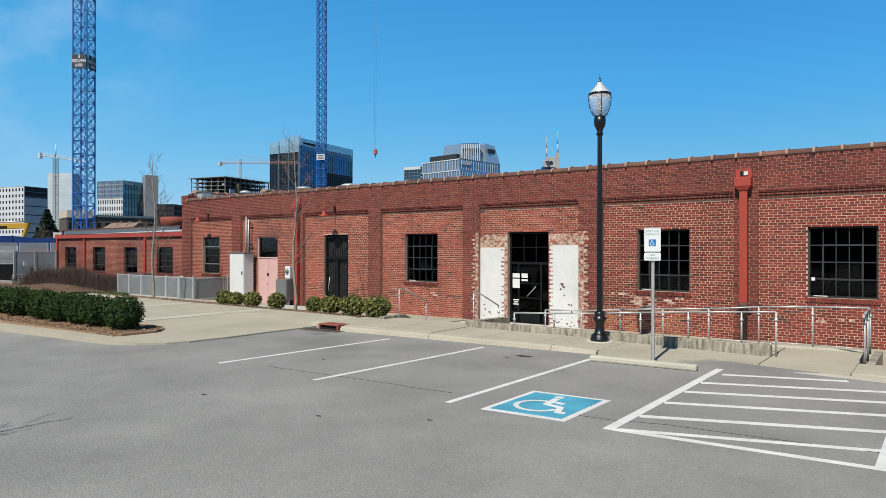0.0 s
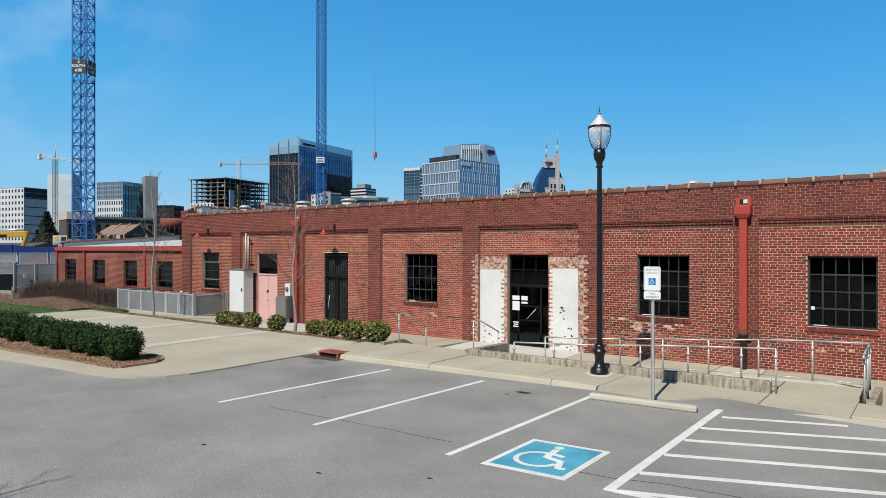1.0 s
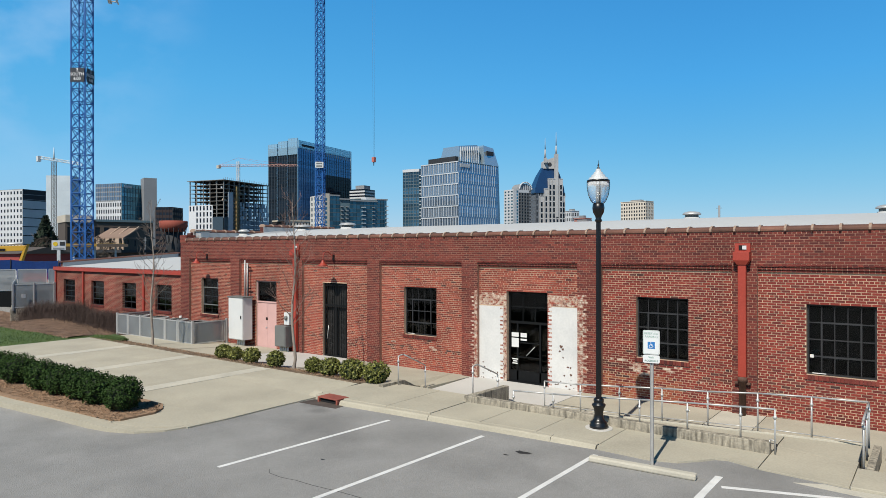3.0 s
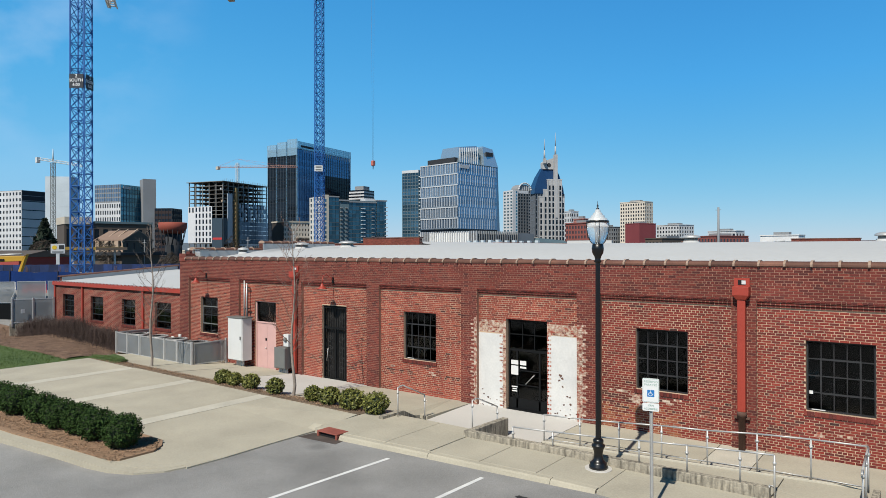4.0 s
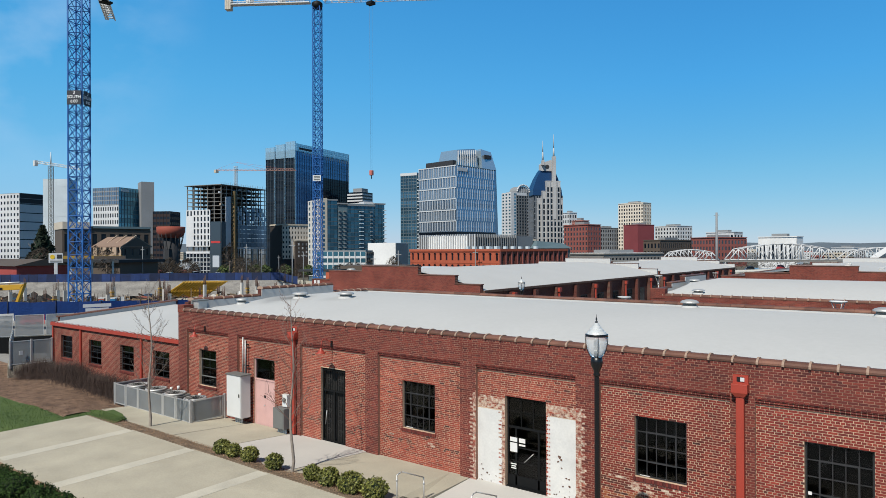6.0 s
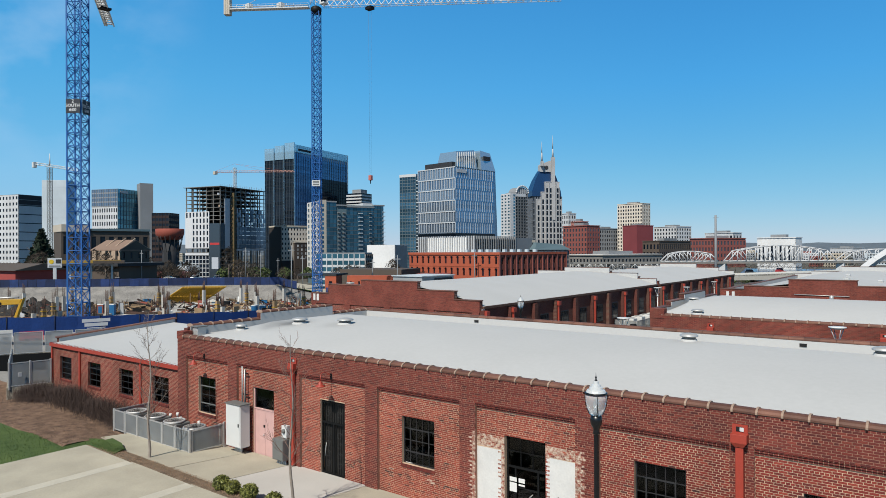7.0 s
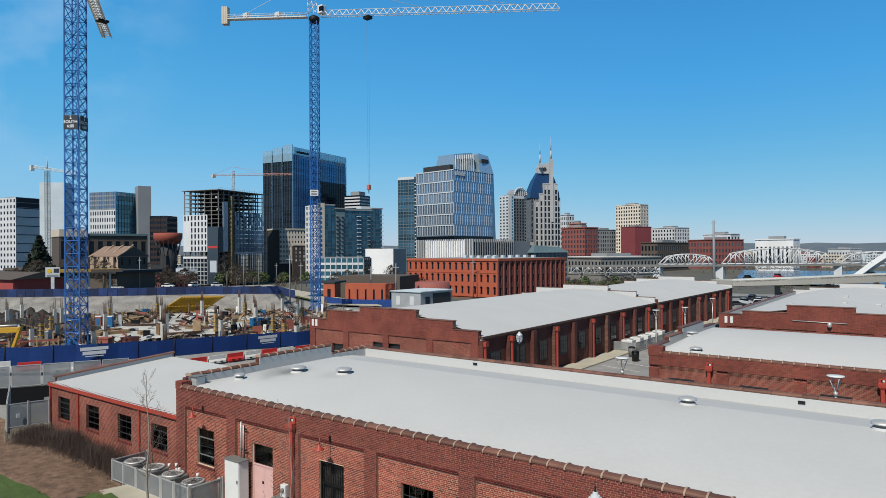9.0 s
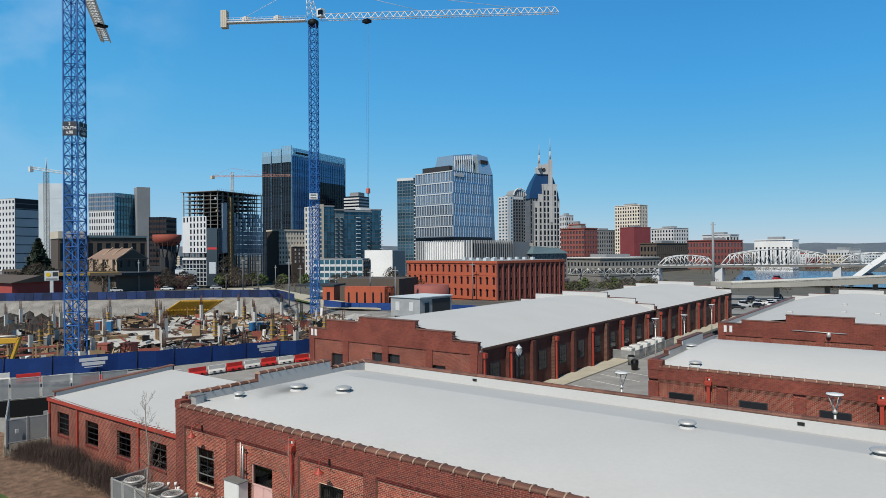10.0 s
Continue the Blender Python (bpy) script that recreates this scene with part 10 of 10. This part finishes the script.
solid("trash_bin", Shape().box(-51.0, -49.2, 20.2, 21.3, -0.4, 1.05), M_GREYBOX, "grey steel container behind the screen", "container", bevel=0.03)

r9 = random.Random(9)


def site_pos(u, v):
    """A place on the pit floor, along and beyond the fence."""
    return -68 + 0.479 * u - 0.878 * v, 39.6 + 0.878 * u + 0.479 * v


FLOOR = -5.4
count = 0
for i in range(9):
    for j in range(9):
        x, y = site_pos(-52 + 10.5 * i + r9.uniform(-1, 1), 22 + 11 * j + r9.uniform(-1.5, 1.5))
        if r9.random() < 0.1 or inside(x, y) < 10:
            continue
        h = r9.choice((1.2, 3.6, 3.9, 4.2, 4.4))
        c = thing("concrete_column", "new concrete column with rebar starters", "column", "site columns")
        kind = r9.random()
        part("shaft", Shape().box(x - 0.32, x + 0.32, y - 0.32, y + 0.32, FLOOR, FLOOR + h), M_SITECONC if kind < 0.72 else M_TIMBER, c)
        rbs = Shape()
        for k in range(8):
            a = k * 0.785
            rbs.rod((x + 0.26 * math.cos(a), y + 0.26 * math.sin(a), FLOOR + h), (x + 0.26 * math.cos(a), y + 0.26 * math.sin(a), FLOOR + h + r9.uniform(1.4, 2.6)), 0.045, n=4)
        for z in (0.5, 1.1):
            rbs.rod((x - .33, y, FLOOR + h + z), (x + .33, y, FLOOR + h + z), 0.03, n=4)
        part("starter_bars", rbs, M_REBAR, c, "rusty rebar starters")
        if kind > 0.72:
            for z in (0.4, 1.3, 2.2, 3.1):
                if z < h:
                    part("clamp", Shape().box(x - 0.44, x + 0.44, y - 0.44, y + 0.44, FLOOR + z, FLOOR + z + 0.14), M_YELLOW, c)
for k in range(330):
    u, v = r9.uniform(-62, 42), r9.uniform(8, 120)
    x, y = site_pos(u, v)
    if inside(x, y) < 10:
        continue
    yaw = r9.uniform(0, 180)
    kind = r9.random()
    if kind < 0.28:
        st = thing("timber_stack", "stack of formwork timber on the site", "timber", "timber stacks", pose(x, y, FLOOR, 0, 0, yaw))
        l, w = r9.uniform(1.5, 4.5), r9.uniform(0.8, 1.8)
        for j in range(r9.randint(2, 3)):
            part("board", Shape().box(-l / 2 + r9.uniform(-.3, .3), l / 2 + r9.uniform(-.3, .3), -w / 2, w / 2, j * 0.26, j * 0.26 + 0.2), M_TIMBER, st)
    elif kind < 0.62:
        rb2 = thing("rebar_bundle", "bundle of rusty reinforcing bars", "rebar", "rebar bundles", pose(x, y, FLOOR, 0, 0, yaw))
        sh = Shape()
        for j in range(14):
            o, hh = r9.uniform(-.6, .6), r9.uniform(0.05, 0.5)
            sh.rod((-4 + r9.uniform(-.5, .5), o, hh), (4 + r9.uniform(-.5, .5), o + r9.uniform(-.3, .3), hh), 0.05, n=4)
        tagged(part("bars", sh, M_REBAR, rb2), kind="stuff")
    elif kind < 0.80:
        cr = thing("site_crate", "crate or tool box on the building site", "crate", "site crates", pose(x, y, FLOOR, 0, 0, yaw))
        l, w, h = r9.uniform(0.8, 2.6), r9.uniform(0.7, 1.6), r9.uniform(0.5, 1.5)
        m = r9.choice((M_GREYBOX, M_BLUEPLASTIC, M_INLET, M_WHITEBOX, M_DARKMETAL, M_DARKMETAL, M_REBAR, M_SITECONC))
        part("body", Shape().box(-l / 2, l / 2, -w / 2, w / 2, 0, h), m, cr)
        part("lid", Shape().box(-l / 2 - .04, l / 2 + .04, -w / 2 - .04, w / 2 + .04, h, h + 0.08), m, cr)
    else:
        wl_ = thing("formwork_panel", "standing formwork panel with ribs", "formwork", "formwork panels", pose(x, y, FLOOR, 0, 0, yaw))
        l, h = r9.uniform(1.5, 4.0), r9.uniform(1.0, 2.4)
        part("face", Shape().box(-l / 2, l / 2, -0.05, 0.05, 0, h), r9.choice((M_TIMBER, M_DARKMETAL, M_INLET, M_TIMBER)), wl_)
        rs_ = Shape()
        for j in range(4):
            rs_.box(-l / 2 + j * l / 3.3, -l / 2 + j * l / 3.3 + 0.12, 0.05, 0.25, 0, h)
        tagged(part("ribs", rs_, M_TIMBER, wl_), kind="stuff")
# loose boards, bars, offcuts and sheets all over the slab
M_LOOSE = mat("loose_timber", (0.24, 0.165, 0.095), 0.9, var=0.3, big=0.8, bump=0, island=0.6)
M_SCRAP = mat("dark_steel_scrap", (0.035, 0.028, 0.024), 0.9, var=0.4, big=0.8, bump=0, island=0.7, tint=(0.07, 0.04, 0.028))
M_SHEET = mat("pale_sheets_and_bags", (0.42, 0.42, 0.41), 0.85, var=0.2, big=0.8, bump=0, island=0.4)
M_REDSCRAP = mat("red_brown_steel", (0.20, 0.055, 0.035), 0.85, var=0.3, big=0.8, bump=0, island=0.5)
for nm, n, m, lab, long_, flat in (("timber_offcuts", 1500, M_LOOSE, "loose timber boards and offcuts over the site slab", 3.2, 0.18), ("steel_scrap", 2600, M_SCRAP, "dark bars, props and steel scrap over the site slab", 3.0, 0.12), ("sheets_and_bags", 420, M_SHEET, "pale sheets and bags on the site slab", 1.4, 0.6), ("red_steel_scrap", 360, M_REDSCRAP, "red-brown steel parts on the site slab", 2.6, 0.16)):
    sh = Shape()
    for k in range(n):
        x, y = site_pos(r9.uniform(-66, 46), 7 + 115 * r9.random())
        lump = noise.noise(Vector((x * 0.06 + len(nm), y * 0.06, 1.7)))
        bare = abs((x + 122) * 0.55 + (y - 68) * 0.84) < 15 and abs((x + 122) * 0.84 - (y - 68) * 0.55) < 24
        if inside(x, y) < 9 or lump < (0.12 if bare else -0.12) and nm != "sheets_and_bags":
            continue
        a, l, w, h = r9.uniform(0, 3.14), long_ * r9.uniform(0.3, 1.2), flat * r9.uniform(0.5, 1.6), r9.uniform(0.06, 0.5)
        z, up = FLOOR + max(0.0, lump) * 1.2 * r9.random(), r9.gauss(0, 0.22) * l
        if r9.random() < 0.12:
            up, l = r9.uniform(1.0, 2.6), 0.25
        c, sn = math.cos(a), math.sin(a)
        v = [(x + c * p * l / 2 - sn * q * w / 2, y + sn * p * l / 2 + c * q * w / 2, z + (abs(up) / 2 + p * up / 2) + (h if t_ else 0.0)) for t_ in (0, 1) for p, q in ((-1, -1), (1, -1), (1, 1), (-1, 1))]
        sh.add(v, [(3, 2, 1, 0), (4, 5, 6, 7), (0, 1, 5, 4), (1, 2, 6, 5), (2, 3, 7, 6), (3, 0, 4, 7)])
    solid(nm, sh, m, lab, "debris", kind="stuff")
dk_ = Shape()
for k in range(130):
    u, v = r9.uniform(-60, 40), r9.uniform(8, 120)
    x, y = site_pos(u, v)
    if inside(x, y) < 9 or abs((x + 122) * 0.55 + (y - 68) * 0.84) < 15 and abs((x + 122) * 0.84 - (y - 68) * 0.55) < 24:
        continue
    a, n = r9.uniform(0.6, 3.0) + (2.5 if u < -25 and v < 60 and k % 2 else 0), 9
    dk_.add([(x + a * r9.uniform(.5, 1.2) * math.cos(i * 6.28 / n), y + a * r9.uniform(.5, 1.2) * math.sin(i * 6.28 / n), FLOOR + (0.02 if i else 0.02)) for i in range(n)] + [(x, y, FLOOR + r9.uniform(0.3, 1.1))], [(i, (i + 1) % n, n) for i in range(n)])
for k in range(46):
    x, y = site_pos(r9.uniform(-64, -26), r9.uniform(28, 112))
    if inside(x, y) < 8:
        continue
    a, n = r9.uniform(2.2, 5.2), 11
    dk_.add([(x + a * r9.uniform(.6, 1.2) * math.cos(i * 6.28 / n), y + a * r9.uniform(.6, 1.2) * math.sin(i * 6.28 / n), FLOOR + 0.02) for i in range(n)] + [(x + 0.6, y, FLOOR + r9.uniform(0.6, 1.9))], [(i, (i + 1) % n, n) for i in range(n)])
for k in range(34):
    u_, v_ = r9.random(), r9.random()
    x, y = -222 + 62 * u_ + 16 * v_, 74 - 14 * u_ + 12 * v_ - 3
    if inside(x, y) < 7:
        continue
    a, n = r9.uniform(2.5, 5.5), 11
    dk_.add([(x + a * r9.uniform(.6, 1.2) * math.cos(i * 6.28 / n), y + a * r9.uniform(.6, 1.2) * math.sin(i * 6.28 / n), FLOOR + 0.02) for i in range(n)] + [(x + 0.6, y, FLOOR + r9.uniform(0.8, 2.2))], [(i, (i + 1) % n, n) for i in range(n)])
# darker patch laid over the west part of the pit floor
pit_west = [(-212, 84), (-196, 86), (-178, 84), (-160, 70), (-150, 66), (-142, 62), (-129, 56), (-116, 50), (-104, 44), (-92, 30), (-96, 20), (-130, 28), (-165, 45), (-200, 60), (-224, 72)]
solid("muddy_ground", Shape().prism(pit_west, FLOOR - 0.05, FLOOR + 0.03), mat("dark_pit_ground", (0.045, 0.038, 0.032), 0.95, var=0.6, big=0.12, fine=1.5, bump=0.8, depth=0.1, tint=(0.09, 0.08, 0.07)), "dark ground at the west end of the pit", "soil", kind="structure")
solid("spoil_heaps", dk_, mat("dark_rubble", (0.028, 0.025, 0.022), 0.95, var=0.5, big=0.7, fine=5, bump=1.0, depth=0.2), "dark heaps of rubble on the site floor", "rubble", kind="stuff")
for k in range(13):
    x, y = -167.0 + 7.5 * k / 12, 98.5 + 7.0 * k / 12
    sh_ = thing("shoring_stack", "stack of yellow shoring frames on the bank", "shoring", "yellow shoring frames", pose(x, y, FLOOR + 0.4, 0, 0, 20))
    for j in range(4):
        part("tube", Shape().rod((-3.6, j * 0.6 - 1, 0.1), (3.6, j * 0.6 - 1, 4.3), 0.17, n=5), M_YELLOW, sh_)
    part("crossbar", Shape().rod((0, -1.6, 1.7), (0, 1.6, 1.7), 0.12, n=5), M_YELLOW, sh_)
for x, y, k in ((-149.4, 72.9, 0), (-151.5, 71.5, 1), (-119.8, 89.5, 0), (-118.4, 90.6, 0), (-117.0, 91.8, 0)):
    pt_ = thing("portable_toilet", "blue plastic portable toilet cabin", "portable toilet", "portable toilets", pose(x, y, FLOOR, 0, 0, 45))
    part("cabin", Shape().box(-0.65, 0.65, -0.65, 0.65, 0, 2.3), M_BLUEPLASTIC if not k else M_INLET, pt_, bevel=0.05)
    part("roof", Shape().box(-0.7, 0.7, -0.7, 0.7, 2.3, 2.5), M_WHITEBOX, pt_, bevel=0.08)
    part("door", Shape().box(-0.4, 0.4, -0.69, -0.66, 0.1, 2.0), M_BLUEPLASTIC, pt_)
for x, y, h, m in ((-112.5, 58.3, 0.9, M_INLET), (-116.0, 55.8, 0.8, M_INLET)):
    ct = thing("skip_container", "tall rusty steel container on the site", "container", "site containers", pose(x, y, FLOOR, 0, 0, 30))
    part("body", Shape().box(-1.1, 1.1, -0.9, 0.9, 0, h + 1.1), m, ct, bevel=0.04)
    part("rim", Shape().box(-1.18, 1.18, -0.98, 0.98, h + 1.0, h + 1.2), m, ct)
ex = thing("excavator", "yellow excavator with raised arm behind the site fence", "excavator", at=pose(-74.6, 19.6, land(-74.6, 19.6), 0, 0, 36.5))
part("house", Shape().box(-2.2, 1.5, -1.3, 1.3, 1.2, 2.7), M_YELLOW, ex, bevel=0.1)
part("cab", Shape().box(0.3, 1.8, 0.1, 1.3, 1.5, 3.3), G_DARK, ex, bevel=0.1)
for s in (-1.2, 1.2):
    part("track", Shape().box(-2.2, 2.2, s - 0.35, s + 0.35, 0, 1.0), M_DARK, ex, bevel=0.2)
HEX = [(3, 2, 1, 0), (4, 5, 6, 7), (0, 1, 5, 4), (1, 2, 6, 5), (2, 3, 7, 6), (3, 0, 4, 7)]
arm = part("arm", Shape().add([(1.0, -.25, 2.05), (1.0, .25, 2.05), (8.5, .2, 2.35), (8.5, -.2, 2.35), (1.2, -.25, 2.65), (1.2, .25, 2.65), (8.8, .2, 2.85), (8.8, -.2, 2.85)], HEX), M_YELLOW, ex, bevel=0.04)
part("name_bar", Shape().box(4.6, 6.9, -0.265, -0.245, 2.33, 2.55), M_DARKMETAL, arm, "plain dark name bar")
part("stick", Shape().add([(8.5, -.2, 2.4), (8.5, .2, 2.4), (7.7, .16, 0.3), (7.7, -.16, 0.3), (8.95, -.2, 3.0), (8.95, .2, 3.0), (8.0, .16, 0.3), (8.0, -.16, 0.3)], HEX), M_YELLOW, ex, bevel=0.04)
part("ram", Shape().rod((5.5, 0, 2.9), (8.4, 0, 3.0), 0.09), M_STEEL, ex, "steel hydraulic ram")
part("bucket", Shape().box(7.2, 8.6, -0.7, 0.7, -0.1, 0.6), M_DARKMETAL, ex, bevel=0.1)
for k in range(5):
    rk = thing("pipe_rack", "brown steel rack of site pipes", "rack", "pipe racks", pose(*site_pos(-30 + 3.2 * k, 36), FLOOR, 0, 0, 62))
    for j in range(4):
        part("beam", Shape().box(-3, 3, -0.1, 0.1, 0.5 + j, 0.75 + j), M_INLET, rk)
    for sx in (-2.8, 0, 2.8):
        part("upright", Shape().box(sx - .1, sx + .1, -.12, .12, 0, 4.2), M_TIMBER, rk)

bare_tree(-7.3, -2.9, 0.0, 5.7, 21, "young bare tree at the edge of the lot")
# added row behind the lot, seen only as dark reflections in the windows
for x0, x1, z, m in ((-75, -38, 7.5, C_RED), (-36, 4, 9.0, C_STONE), (6, 48, 7.0, C_RED)):
    bk_ = thing("shop_row", "dark brick row added for the window reflections", "building", "rows across the lot")
    part("walls", Shape().box(x0, x1, -52, -40, -0.3, z), m, bk_)
    part("cornice", Shape().box(x0 - 0.3, x1 + 0.3, -52.3, -39.7, z, z + 0.4), C_DARK, bk_)
    for k in range(int((x1 - x0) / 4)):
        for z0 in (1.0, 4.4):
            part("window", Shape().box(x0 + 1.2 + 4 * k, x0 + 2.8 + 4 * k, -39.98, -39.9, z0, z0 + 1.9), G_DARK, bk_)

# the bricks that the camera passes nearest
GRID = Matrix.Identity(4)
cache = {}
for a, b, c, d in pieces:
    key = round(b - a, 3)
    if key not in cache:
        sh = Shape()
        lay(sh, [(0.0, b - a, 0.0, d - c)], 0.0)
        cache[key] = sh.mesh("brick", M_BRICK_DEEP)
    o = new("brick", cache[key])
    o.parent = front
    o.location = (a, RY + rnd.uniform(-0.002, 0.002), c)
